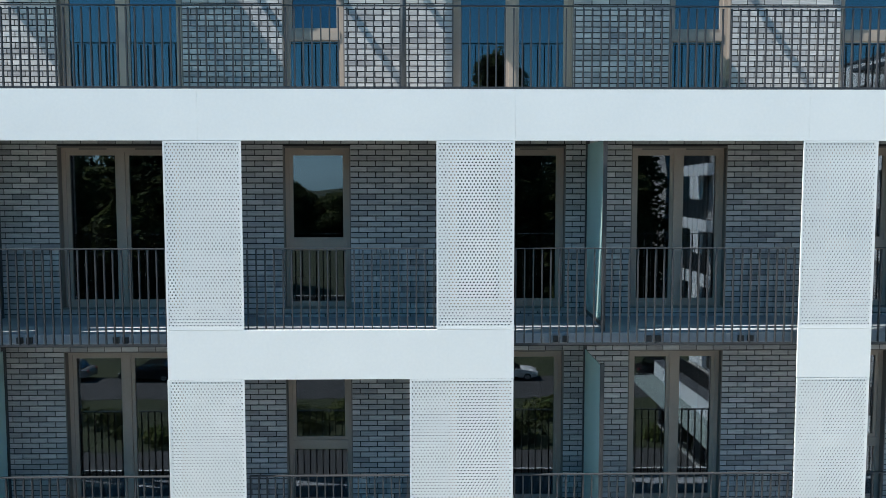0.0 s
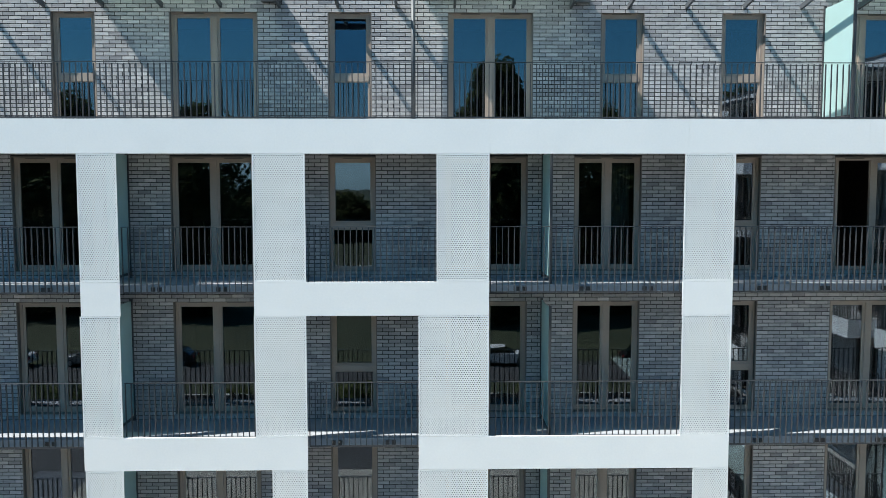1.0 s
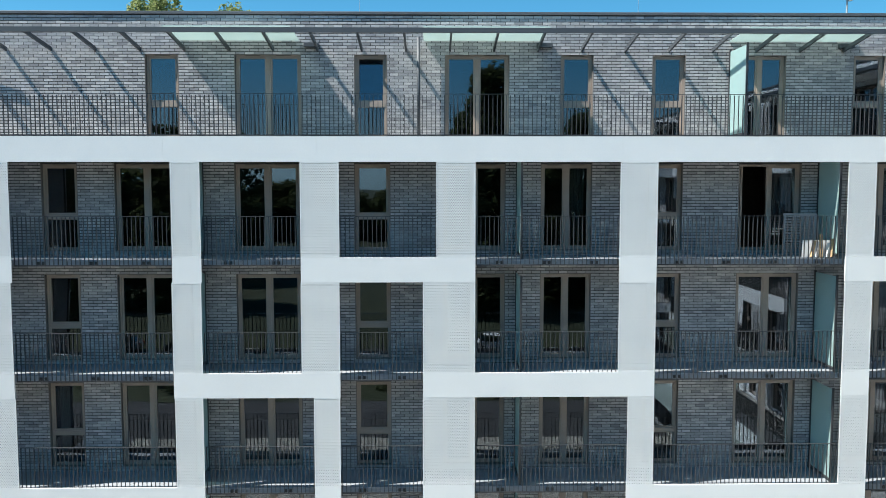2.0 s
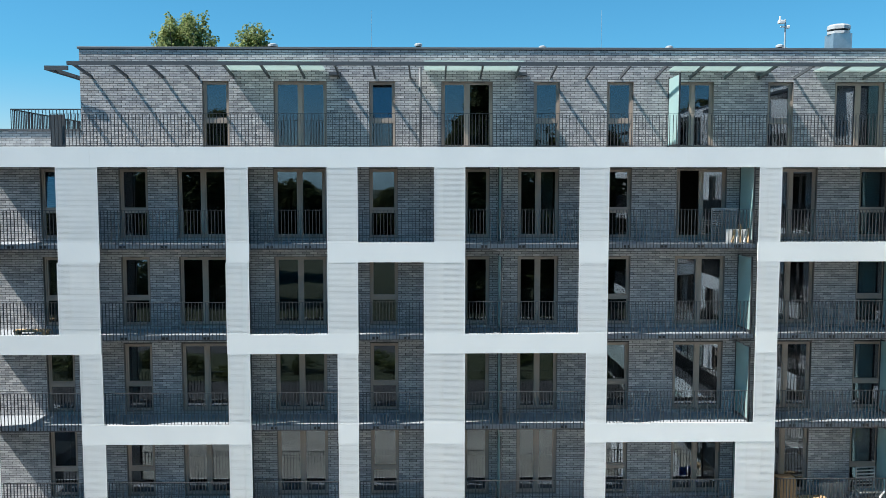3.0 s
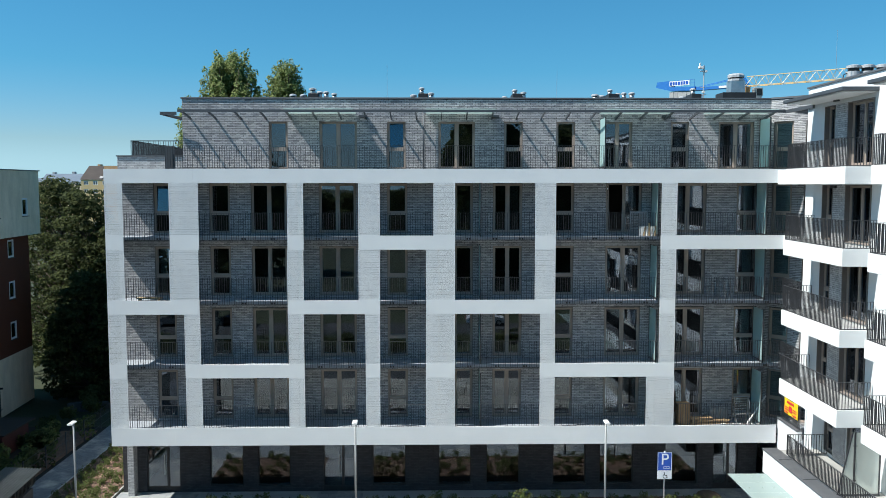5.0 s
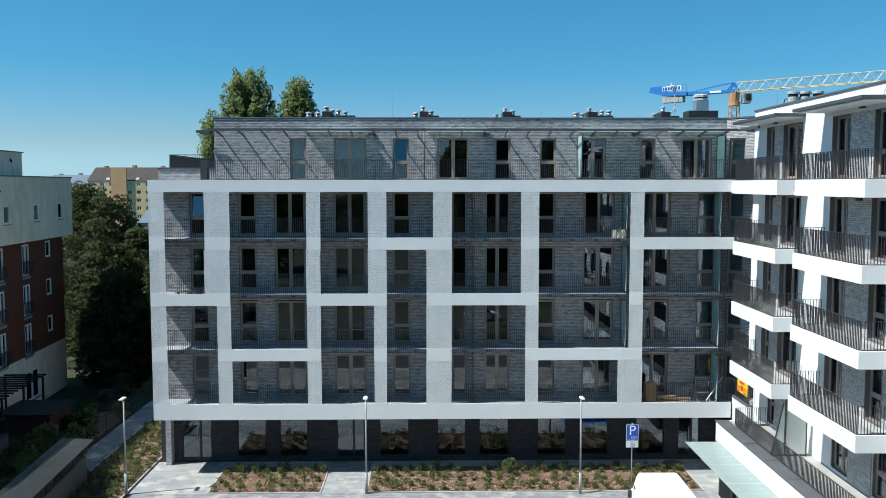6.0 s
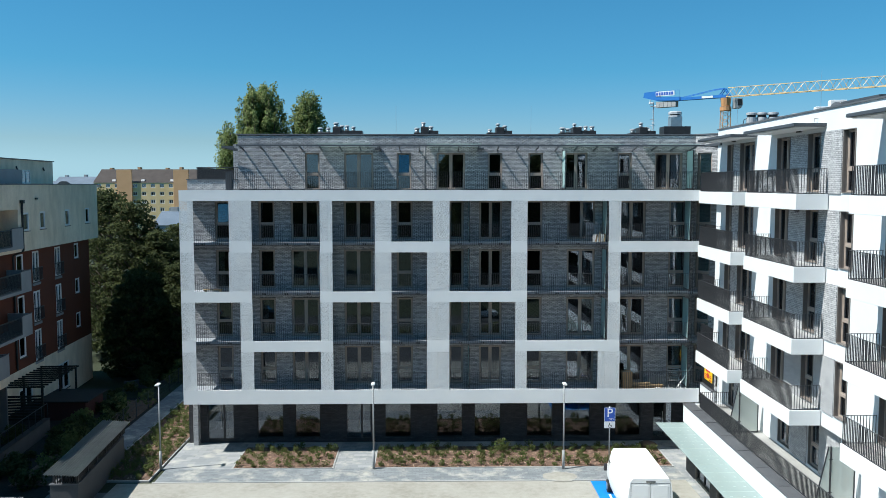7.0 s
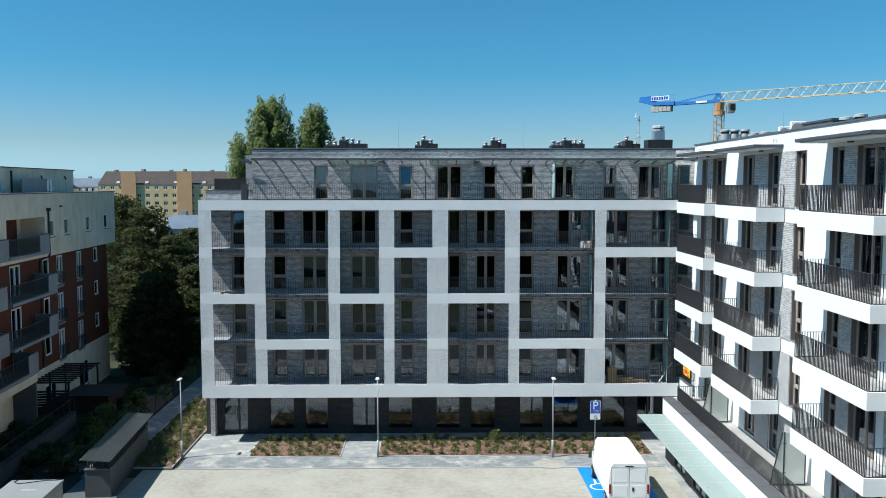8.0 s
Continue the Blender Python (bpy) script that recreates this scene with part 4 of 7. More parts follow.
block = thing("neighbouring_block", "cream and rust-red apartment block with grey balconies", "building", at=(-31.2, 26.44, -1.31), rz=3.6)
block.matrix_basis = block.matrix_basis @ Matrix.Diagonal((1.09, 1.09, 1.062, 1.0))
BLOCK_END = 34.0
LEVELS = (3.9, 6.72, 9.6)
lower, french, doors = [], [], []
for z in LEVELS:
    lower += [(2.45, 3.4, z + 1.05, z + 2.28), (13.0, 14.1, z + 0.75, z + 2.25)]
    french += [(6.3, 7.45, z + 0.05, z + 2.28), (10.35, 11.5, z + 0.05, z + 2.28)]
    doors += [(17.9, 19.5, z + 0.05, z + 2.25), (21.2, 22.6, z + 0.05, z + 2.25), (26.0, 27.4, z + 0.05, z + 2.25), (30.0, 31.4, z + 0.05, z + 2.25)]
low_holes = [(5.3, 7.6, 0.6, 2.75), (12.2, 14.4, 0.1, 2.5), (17.0, 19.0, 0.1, 2.5), (23.0, 25.0, 0.1, 2.5)]
upper = [(1.40, 2.35, 13.5, 14.75), (5.8, 6.75, 13.5, 14.75), (10.5, 11.45, 13.5, 14.75), (13.3, 14.3, 13.5, 14.75), (23.5, 25.0, 13.0, 14.9), (28, 29.5, 13.0, 14.9)]
LOGGIA = (15.0, 21.1, 12.55, 15.0)
FACE = Matrix(((0, -1, 0, 0), (-1, 0, 0, 0), (0, 0, 1, 0), (0, 0, 0, 1)))   # along the wall towards the street, outwards


def on_face(name, bm, material, label="", bevel=0.0):
    ob = part(name, bm, material, block, label, bevel=bevel)
    ob.matrix_basis = FACE
    return ob


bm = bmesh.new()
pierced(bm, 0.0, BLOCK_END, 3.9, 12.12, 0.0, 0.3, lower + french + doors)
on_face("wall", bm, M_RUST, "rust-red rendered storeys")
bm = bmesh.new()
pierced(bm, 0.0, BLOCK_END, 0.0, 3.898, 0.0, 0.3, low_holes)
on_face("wall", bm, M_CREAM, "cream rendered base")
bm = bmesh.new()
pierced(bm, -0.6, BLOCK_END, 12.122, 16.65, -0.6, -0.3, upper + [LOGGIA])
box(bm, -0.6, BLOCK_END, -0.298, 0.3, 12.122, 12.35)
box(bm, -0.6, 14.6, -0.612, -0.602, 12.70, 12.73)
box(bm, -0.6, BLOCK_END, -0.612, -0.602, 15.17, 15.20)
on_face("wall", bm, M_CREAM, "cream rendered upper storey with thin joints")
bm = bmesh.new()                                # the loggia behind the upper balcony
box(bm, 14.8, 14.998, -0.297, 1.15, 12.36, 15.2)
box(bm, 21.102, 21.3, -0.297, 1.15, 12.36, 15.2)
box(bm, 14.999, 21.1, -0.297, 1.15, 15.003, 15.2)
box(bm, 14.999, 15.6, 1.05, 1.149, 12.36, 15.0)
on_face("loggia_wall", bm, M_CREAM, "cream loggia walls")
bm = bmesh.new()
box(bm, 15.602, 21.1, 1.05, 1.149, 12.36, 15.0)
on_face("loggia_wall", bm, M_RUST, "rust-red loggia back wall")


def pvc_window(a, b, z0, z1, y, leaves=1):
    bm = bmesh.new()
    f = 0.12
    ring(bm, a, b, z0, z1, f, y + 0.01, y + 0.11)
    for k in range(1, leaves):
        m = a + (b - a) * k / leaves
        box(bm, m - 0.10, m + 0.10, y + 0.011, y + 0.109, z0 + f, z1 - f)
    wnd = on_face("window", bm, M_PVC)
    for k in range(leaves):
        p, q = a + (b - a) * k / leaves, a + (b - a) * (k + 1) / leaves
        pb = bmesh.new()
        box(pb, p + f, q - f, y + 0.06, y + 0.07, z0 + f, z1 - f)
        part("pane", pb, M_GLASS, wnd)
    sb = bmesh.new()
    box(sb, a - 0.06, b + 0.06, y - 0.07, y + 0.008, z0 - 0.06, z0 - 0.015)
    part("sill", sb, M_BLACK, wnd)
    return wnd


for h in lower:
    pvc_window(*h, 0.0)
for h in french + doors:
    pvc_window(*h, 0.0, 2)
for h in low_holes:
    pvc_window(*h, 0.0, 2)
for h in upper:
    pvc_window(*h, -0.6)
pvc_window(18.2, 19.8, 12.58, 14.8, 0.92, 2)
bm = bmesh.new()
box(bm, 13.42, 14.08, -0.515, -0.50, 14.15, 14.65)
on_face("blind", bm, surface("red blind", (0.42, 0.05, 0.05), (0.5, 0.07, 0.07), 2, 20, 0.8), "half-lowered red blind")
boxes("core", M_INSIDE, block, (-14.0, -1.2, -BLOCK_END + 0.1, 0.2, 0.0, 16.2))
boxes("wall", M_CREAM, block, (-14.0, -0.301, 0.201, 0.5, 0.0, 16.6), label="cream rendered gable")
boxes("roof", M_CAP, block, (-14.0, 0.66, -BLOCK_END, 0.72, 16.655, 16.73), label="flat roof with metal edge")
pent = boxes("penthouse", M_CREAM, block, (-11.0, -1.6, -BLOCK_END + 2, -2.9, 16.732, 18.5), label="set-back cream roof storey")
boxes("roof", M_CAP, block, (-11.1, -1.5, -BLOCK_END + 1.9, -2.8, 18.503, 18.57))
for p, q in ((7.4, 8.85), (16.6, 18.2)):
    bm = bmesh.new()
    ring(bm, p, q, 16.74, 17.76, 0.09, 1.545, 1.597)
    box(bm, (p + q) / 2 - 0.08, (p + q) / 2 + 0.08, 1.546, 1.596, 16.83, 17.67)
    wnd = on_face("penthouse_window", bm, M_PVC)
    pb = bmesh.new()
    box(pb, p + 0.09, q - 0.09, 1.57, 1.595, 16.83, 17.67)
    part("pane", pb, M_GLASS, wnd)
bm = bmesh.new()
box(bm, 15.6, 22.0, 3.2, 5.0, 18.58, 19.3)
box(bm, 15.4, 22.2, 3.0, 5.2, 19.302, 19.4)
for c in (16.2, 17.4, 18.6):
    bar(bm, (c, 4.0, 19.41), (c, 4.0, 19.75), 0.16, 8)
on_face("roof_house", bm, M_GREYPANEL, "grey vent house on the roof")
bm = bmesh.new()
box(bm, 10.4, 14.8, 0.9, 1.0, 16.74, 17.74)
on_face("screen_panel", bm, M_GREYPANEL, "pale grey terrace screen on the roof")
bm = bmesh.new()
bar(bm, (15.0, 1.52, 16.74), (15.0, 1.52, 18.3), 0.07, 8)
on_face("downpipe", bm, M_BLACK)
bm = bmesh.new()
for c in (4.9, 9.7):
    bm = bmesh.new()
    beam(bm, (c, 1.59, 18.0), (c + 0.1, 1.45, 17.75), 0.06, 0.10)
    on_face("spout", bm, M_BLACK, "small dark roof spout")
bm = bmesh.new()
box(bm, 11.8, 12.2, -0.68, -0.602, 15.62, 15.74)
on_face("spout", bm, M_BLACK)


def block_balcony(a, b, z, out=1.5, panel=1.5):
    """A balcony on the block: slab, solid grey panel in front at one end, bar railing along the rest."""
    bm = bmesh.new()
    box(bm, a, b, -out, -0.002, z - 0.2, z)
    box(bm, a, a + panel, -out, -out + 0.12, z + 0.003, z + 1.2)
    box(bm, a, a + 0.12, -out + 0.121, -0.002, z + 0.003, z + 1.2)
    bl = on_face("balcony", bm, M_GREYPANEL, "grey balcony with a solid end panel")
    rb = bmesh.new()
    for p, q in ((1.10, 1.16), (0.08, 0.12)):
        box(rb, a + panel, b, -out + 0.02, -out + 0.07, z + p, z + q)
    k = a + panel + 0.05
    while k < b:
        box(rb, k, k + 0.025, -out + 0.03, -out + 0.055, z + 0.12, z + 1.10)
        k += 0.11
    part("balcony_railing", rb, M_RAIL, bl, "dark bar railing")
    cb = bmesh.new()
    bar(cb, (a - 0.02, -out, z + 1.23), (a + panel, -out, z + 1.23), 0.03, 6)
    part("handrail", cb, M_RAIL, bl)
    return bl


block_balcony(15.5, 22.7, 9.78)
block_balcony(15.6, 22.7, 6.88)
block_balcony(23.4, 30.5, 9.78)
block_balcony(23.4, 30.5, 6.88)
block_balcony(19.2, 27.5, 4.85)
for a, b in ((14.72, 21.1), (21.25, 29.0)):
    bl = block_balcony(a, b, 12.56, 0.78, 1.65)
bm = bmesh.new()
box(bm, 19.5, BLOCK_END, -1.5, -0.002, 4.1, 4.62)
on_face("fascia", bm, M_CREAM, "cream balcony edge over the ground storey")
bm = bmesh.new()
box(bm, 19.6, 19.75, -1.48, -0.002, 0, 4.09)
on_face("partition", bm, M_CAP, "grey wall beside the ground-floor terrace")
bm = bmesh.new()
box(bm, -0.013, 0.013, -0.012, 0.012, 0, 0.852)
M_FRENCH_BAR = mesh_of(bm, "baluster", M_RAIL)
for a, b, z0, z1 in french:
    rb = bmesh.new()
    p, q = a - 0.12, b + 0.12
    for z in (z0 + 0.12, z0 + 1.02):
        box(rb, p, q, -0.22, -0.18, z, z + 0.045)
    for x in (p, q - 0.04):
        box(rb, x, x + 0.04, -0.178, -0.003, z0 + 0.98, z0 + 1.02)
    fr = on_face("french_railing", rb, M_RAIL, "dark bar railing before a tall window")
    for k in range(12):
        share("baluster", M_FRENCH_BAR, fr, (p + 0.015 + (q - p - 0.03) * k / 11, -0.2, z0 + 0.166))
    rb = bmesh.new()
    box(rb, a - 0.1, b + 0.1, -0.05, -0.003, z0 - 0.24, z0 - 0.03)
    on_face("sill_panel", rb, M_GREYPANEL)
bm = bmesh.new()
bar(bm, (14.55, -0.70, 12.2), (14.55, -0.70, 15.45), 0.07, 8)
bar(bm, (14.55, -0.70, 12.2), (14.75, -0.1, 11.85), 0.07, 8)
bar(bm, (14.75, -0.1, 4.0), (14.75, -0.1, 11.85), 0.07, 8)
box(bm, 14.42, 14.68, -0.84, -0.615, 15.4, 15.62)
on_face("downpipe", bm, M_BLACK)

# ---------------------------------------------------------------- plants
# the brightest leaf tone paints in sun highlights, the darker ones shaded gaps
LEAF_SUN = leaf_material("sun-flecked poplar leaves", [(0.030, 0.060, 0.014), (0.085, 0.125, 0.030), (0.30, 0.34, 0.15), (0.045, 0.08, 0.018)])
# tones darkened for the block's shade, the bright one for sunlit leaves
LEAF_DARK = leaf_material("shade-toned linden leaves", [(0.012, 0.017, 0.006), (0.024, 0.032, 0.011), (0.085, 0.100, 0.040), (0.016, 0.024, 0.008)])
LEAF_BED = leaf_material("shrub leaves", [(0.040, 0.064, 0.017), (0.080, 0.108, 0.031), (0.135, 0.145, 0.058), (0.05, 0.085, 0.024)])
M_BARK = surface("bark", (0.06, 0.045, 0.032), (0.13, 0.10, 0.075), 2, 14, 0.95, 0, 0.9, 0.03, (1, 1, 0.2))


def leaf_cloud(name, centres, spread, count, size, seed, material, up=0.4):
    """Leaves, each a folded quad, scattered in uneven clumps."""
    r = np.random.RandomState(seed)
    C = np.array([c[:3] for c in centres])
    R = np.array([c[3] for c in centres])
    pick = r.choice(len(C), count, p=R ** 2 / (R ** 2).sum())
    d = r.normal(size=(count, 3))
    d /= np.linalg.norm(d, axis=1)[:, None]
    rad = R[pick] * (0.55 + 0.5 * r.rand(count) ** 0.6)
    P = C[pick] + d * rad[:, None] * np.array(spread)
    n = d + r.normal(scale=0.7, size=(count, 3)) + np.array((0, 0, up))
    n /= np.linalg.norm(n, axis=1)[:, None]
    u = np.cross(n, r.normal(size=(count, 3)))
    u /= np.linalg.norm(u, axis=1)[:, None]
    w = np.cross(n, u)
    s = size * (0.6 + 0.8 * r.rand(count))[:, None]
    V = np.stack([P - u * s, P - w * s * 0.55 + n * s * 0.15, P + u * s, P + w * s * 0.55 + n * s * 0.15], 1).reshape(-1, 3)
    F = np.arange(count * 4).reshape(-1, 4)
    me = bpy.data.meshes.new(name)
    me.from_pydata(V.tolist(), [], F.tolist())
    me.materials.append(material)
    return me


def tree(x, y, height, radius, seed, leaves, material, label, leaf=0.16, base=0.22, category="tree", clumps=46, flat=0.5):
    t = thing("tree", label, category, at=(x, y, -1.4 if -50 < x < -24 and 12 < y < 62 else -0.06))
    r = random.Random(seed)
    bm = bmesh.new()
    top = height * 0.9
    pts = [Vector((r.uniform(-0.25, 0.25) * k / 5, r.uniform(-0.25, 0.25) * k / 5, top * k / 6)) for k in range(7)]
    rad = [height * 0.016 * (1 - 0.85 * k / 6) + 0.02 for k in range(7)]
    for k in range(6):
        bar(bm, pts[k], pts[k + 1], rad[k], 8, rad[k + 1])
    cs = []
    for k in range(clumps):
        f = (k + 0.5) / clumps
        h = height * (base + (0.99 - base) * f)
        wide = radius * math.sin(math.pi * min(1, 0.22 + 0.76 * f)) ** 0.6
        ang = k * 2.399 + r.uniform(-0.4, 0.4)
        dist = wide * r.uniform(0.3, 1.0) ** 0.5
        p = Vector((math.cos(ang) * dist, math.sin(ang) * dist, h + r.uniform(-0.5, 0.5)))
        cs.append((*p, radius * r.uniform(0.12, 0.27)))
        a = pts[0].lerp(pts[6], max(0.12, (h - dist * 0.8) / top * 0.95)) if h < top else pts[6]
        bar(bm, a, a.lerp(p, 0.95), 0.04 + 0.004 * height * (1 - f), 5, 0.012)
    part("trunk", bm, M_BARK, t, smooth=True)
    cr = new("crown", leaf_cloud("crown", cs, (1.15, 1.15, flat), leaves, leaf, seed, material, 0.9))
    cr.parent = t
    return t


def poplar(x, y, height, radius, low, seed, leaves, label, leaders=30, leaf=0.10):
    """A tall tree whose many steep leaders carry feathery tufts of leaves."""
    t = thing("tree", label, "tree", at=(x, y, -0.06))
    r = random.Random(seed)
    bm = bmesh.new()
    fork = low + (height - low) * 0.45
    bar(bm, (0, 0, 0), (0, 0, low), 0.34, 9, 0.24)
    bar(bm, (0, 0, low), (0.1, 0, fork), 0.24, 8, 0.13)
    bar(bm, (0.1, 0, fork), (0, 0.1, height * 0.97), 0.13, 6, 0.02)
    cs = []
    for k in range(leaders):
        f = ((k + 0.5) / leaders) ** 0.5
        ang = k * 2.399 + r.uniform(-0.3, 0.3)
        d = radius * f * r.uniform(0.88, 1.06)
        tip = Vector((math.cos(ang) * d, math.sin(ang) * d, 0))
        drop = (1 - math.sqrt(max(0.0, 1 - 0.90 * f * f))) * (height - low) * 0.72
        tip.z = height - drop - r.uniform(0.0, 0.13) * (height - low)
        root = Vector((0, 0, max(low * 0.8, tip.z - 2.2 - d * 1.5)))
        knee = root.lerp(tip, 0.55) + Vector((math.cos(ang), math.sin(ang), 0)) * d * 0.22
        bar(bm, root, knee, 0.075, 5, 0.05)
        bar(bm, knee, tip, 0.05, 5, 0.01)
        for j in range(15):
            g = j / 14
            p = (root.lerp(knee, g / 0.5) if g < 0.5 else knee.lerp(tip, (g - 0.5) / 0.5)) + Vector([r.gauss(0, 0.36 * (1.25 - g)) for _ in range(3)])
            cs.append((*p, (0.48 - 0.28 * g) * r.uniform(0.7, 1.25)))
        for j in range(7):                       # side shoots lower down, to the crown's foot
            p = knee + Vector((r.gauss(0, 0.3), r.gauss(0, 0.3), -r.uniform(0, 1) * max(0.5, knee.z - low)))
            cs.append((*p, r.uniform(0.15, 0.40)))
    part("trunk", bm, M_BARK, t, smooth=True)
    cr = new("crown", leaf_cloud("crown", cs, (1.0, 1.0, 1.5), leaves, leaf, seed, LEAF_SUN, 0.3))
    cr.parent = t
    return t


poplar(-15.1, 25.2, 25.9, 2.5, 17.0, 1, 60000, "tall poplar with sunlit green leaves behind the block", 44)
poplar(-11.0, 25.0, 24.95, 1.65, 18.0, 4, 34000, "slimmer poplar with sunlit green leaves behind the block", 30)
poplar(-17.9, 24.6, 22.5, 1.25, 14.5, 7, 10000, "small sparse poplar beside the taller ones", 10)
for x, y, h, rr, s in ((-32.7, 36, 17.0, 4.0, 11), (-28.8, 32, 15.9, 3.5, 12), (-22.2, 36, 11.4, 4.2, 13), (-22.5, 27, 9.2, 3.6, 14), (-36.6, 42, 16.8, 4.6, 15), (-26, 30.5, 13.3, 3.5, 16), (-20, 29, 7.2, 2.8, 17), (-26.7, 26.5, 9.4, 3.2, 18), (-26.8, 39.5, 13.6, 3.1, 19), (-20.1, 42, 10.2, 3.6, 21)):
    tree(x, y, h, rr, s, 15000, LEAF_DARK, "dense broadleaf tree beside the path, leaves toned for shade", 0.16, 0.03, clumps=170)
for k in range(34):                            # the trees across the road
    near = k % 2
    if -30 < -135 + k * 8 + (k * 37 % 5) < -2:
        continue
    tree(-135 + k * 8 + (k * 37 % 5), (-72 if near else -100) - (k * 53 % 9), (20 if near else 26) + (k * 29 % 4), 7.0 if near else 9.0, 40 + k, 11000, LEAF_DARK, "broadleaf tree across the road", 0.42, 0.0, clumps=150, flat=0.85)

tree(7.5, -76, 28.5, 5.5, 39, 11000, LEAF_DARK, "tall broadleaf tree across the road", 0.42, 0.0, clumps=150, flat=0.85)
for k in range(26):                            # the low wood on the skyline behind the road
    tree(-170 + k * 12 + (k * 37 % 7), -190 - (k * 31 % 15), 12 + (k * 29 % 4), 9.0, 140 + k, 8000, LEAF_DARK, "broadleaf tree on the skyline across the road", 0.6, 0.0, clumps=150, flat=0.85)
poplar(36.5, 10.0, 24.0, 3.6, 8.0, 90, 16000, "tall green tree behind the wing", 24, 0.15)

# ---------------------------------------------------------------- van
M_VAN = surface("white car paint", (0.80, 0.81, 0.82), (0.84, 0.85, 0.85), 0.5, 10, 0.22, 0, 0)
M_TYRE = surface("tyre rubber", (0.012, 0.012, 0.012), (0.022, 0.022, 0.022), 4, 40, 0.85)
M_RED = surface("red lamp glass", (0.26, 0.008, 0.01), (0.34, 0.014, 0.016), 4, 40, 0.15, 0, 0)


def white_van(x, y, rz):
    v = thing("van", "white panel van with a high roof, parked", "van", at=(x, y, 0), rz=rz)
    bm = bmesh.new()                            # cross-section, drawn along the cargo body; +y is forward
    sect = [(-1.0, 0.45), (-1.08, 0.75), (-1.10, 1.15), (-1.06, 1.8), (-0.98, 2.35), (-0.86, 2.52), (0.86, 2.52), (0.98, 2.35), (1.06, 1.8), (1.10, 1.15), (1.08, 0.75), (1.0, 0.45)]
    stations = [(0.0, 0.985, 0.0), (0.10, 1.0, 0.02), (4.0, 1.0, 0.02), (4.6, 0.985, 0.0), (5.25, 0.93, -0.62), (5.65, 0.90, -1.18), (6.15, 0.80, -1.45)]
    rings = []
    for yy, s, drop in stations:
        ring = []
        for px, pz in sect:
            z = pz if pz < 1.2 else 1.2 + (pz - 1.2) * max(0.0, (1.32 + drop)) / 1.32
            ring.append(bm.verts.new((px * s, yy, z)))
        rings.append(ring)
    for a, b in zip(rings, rings[1:]):
        for k in range(len(sect)):
            bm.faces.new((a[k], a[(k + 1) % len(sect)], b[(k + 1) % len(sect)], b[k]))
    bm.faces.new(rings[0][::-1])
    bm.faces.new(rings[-1])
    body = part("body", bm, M_VAN, v, smooth=False)
    boxes("rear_door_seam", M_BLACK, body, (-0.006, 0.006, -0.006, -0.001, 0.6, 2.3), (-0.92, 0.92, -0.006, -0.001, 2.30, 2.312), (-0.93, -0.92, -0.006, -0.001, 0.6, 2.3), (0.92, 0.93, -0.006, -0.001, 0.6, 2.3))
    for s in (-1, 1):                           # blanked windows and pressings of the rear doors
        boxes("rear_panel", M_VAN, body, (s * 0.46 - 0.37, s * 0.46 + 0.37, -0.010, -0.002, 1.52, 2.20), bevel=0.003)
        boxes("rear_panel", M_VAN, body, (s * 0.46 - 0.36, s * 0.46 + 0.36, -0.009, -0.002, 0.72, 1.36), bevel=0.003)
    boxes("bumper", M_BLACK, v, (-1.02, 1.02, -0.12, -0.008, 0.38, 0.60), label="grey plastic bumper", bevel=0.02)
    boxes("brake_light", M_BLACK, v, (-0.22, 0.22, -0.03, -0.008, 2.36, 2.41))
    for s in (-1, 1):
        boxes("tail_light", M_RED, v, (s * 1.0 - 0.055, s * 1.0 + 0.055, -0.03, -0.008, 0.92, 1.42), bevel=0.01)
        boxes("mirror", M_BLACK, v, (s * 1.22 - 0.09, s * 1.22 + 0.09, 4.75, 4.87, 1.25, 1.62), bevel=0.03)
        boxes("side_window", M_GLASS, v, (s * 1.035 - 0.012, s * 1.035 + 0.012, 4.15, 4.75, 1.35, 1.85))
        for yy in (1.05, 5.05):
            wb = bmesh.new()
            bar(wb, (s * 0.80, yy, 0.345), (s * 1.075, yy, 0.345), 0.345, 20)
            wh = part("wheel", wb, M_TYRE, v, bevel=0.02)
            hb = bmesh.new()
            bar(hb, (s * 1.077, yy, 0.345), (s * 1.09, yy, 0.345), 0.20, 14)
            part("hub_cap", hb, M_ZINC, wh)
    wb = bmesh.new()
    vs = [wb.verts.new(p) for p in ((-0.85, 4.70, 2.36), (0.85, 4.70, 2.36), (0.90, 5.56, 1.48), (-0.90, 5.56, 1.48))]
    wb.faces.new(vs)
    bmesh.ops.solidify(wb, geom=wb.faces[:], thickness=0.02)
    part("windscreen", wb, M_BLACK, v, "dark windscreen")
    boxes("number_plate", M_PVC, v, (-0.26, 0.26, -0.024, -0.012, 0.62, 0.74), label="plate with dark bars")
    boxes("door_handle", M_BLACK, v, (0.16, 0.26, -0.03, -0.008, 1.05, 1.25))
    return v


white_van(10.22, -11.5, -1.3)

# ---------------------------------------------------------------- street furniture
M_LAMPGREY = surface("grey lamp paint", (0.26, 0.27, 0.27), (0.33, 0.34, 0.34), 1, 20, 0.5)


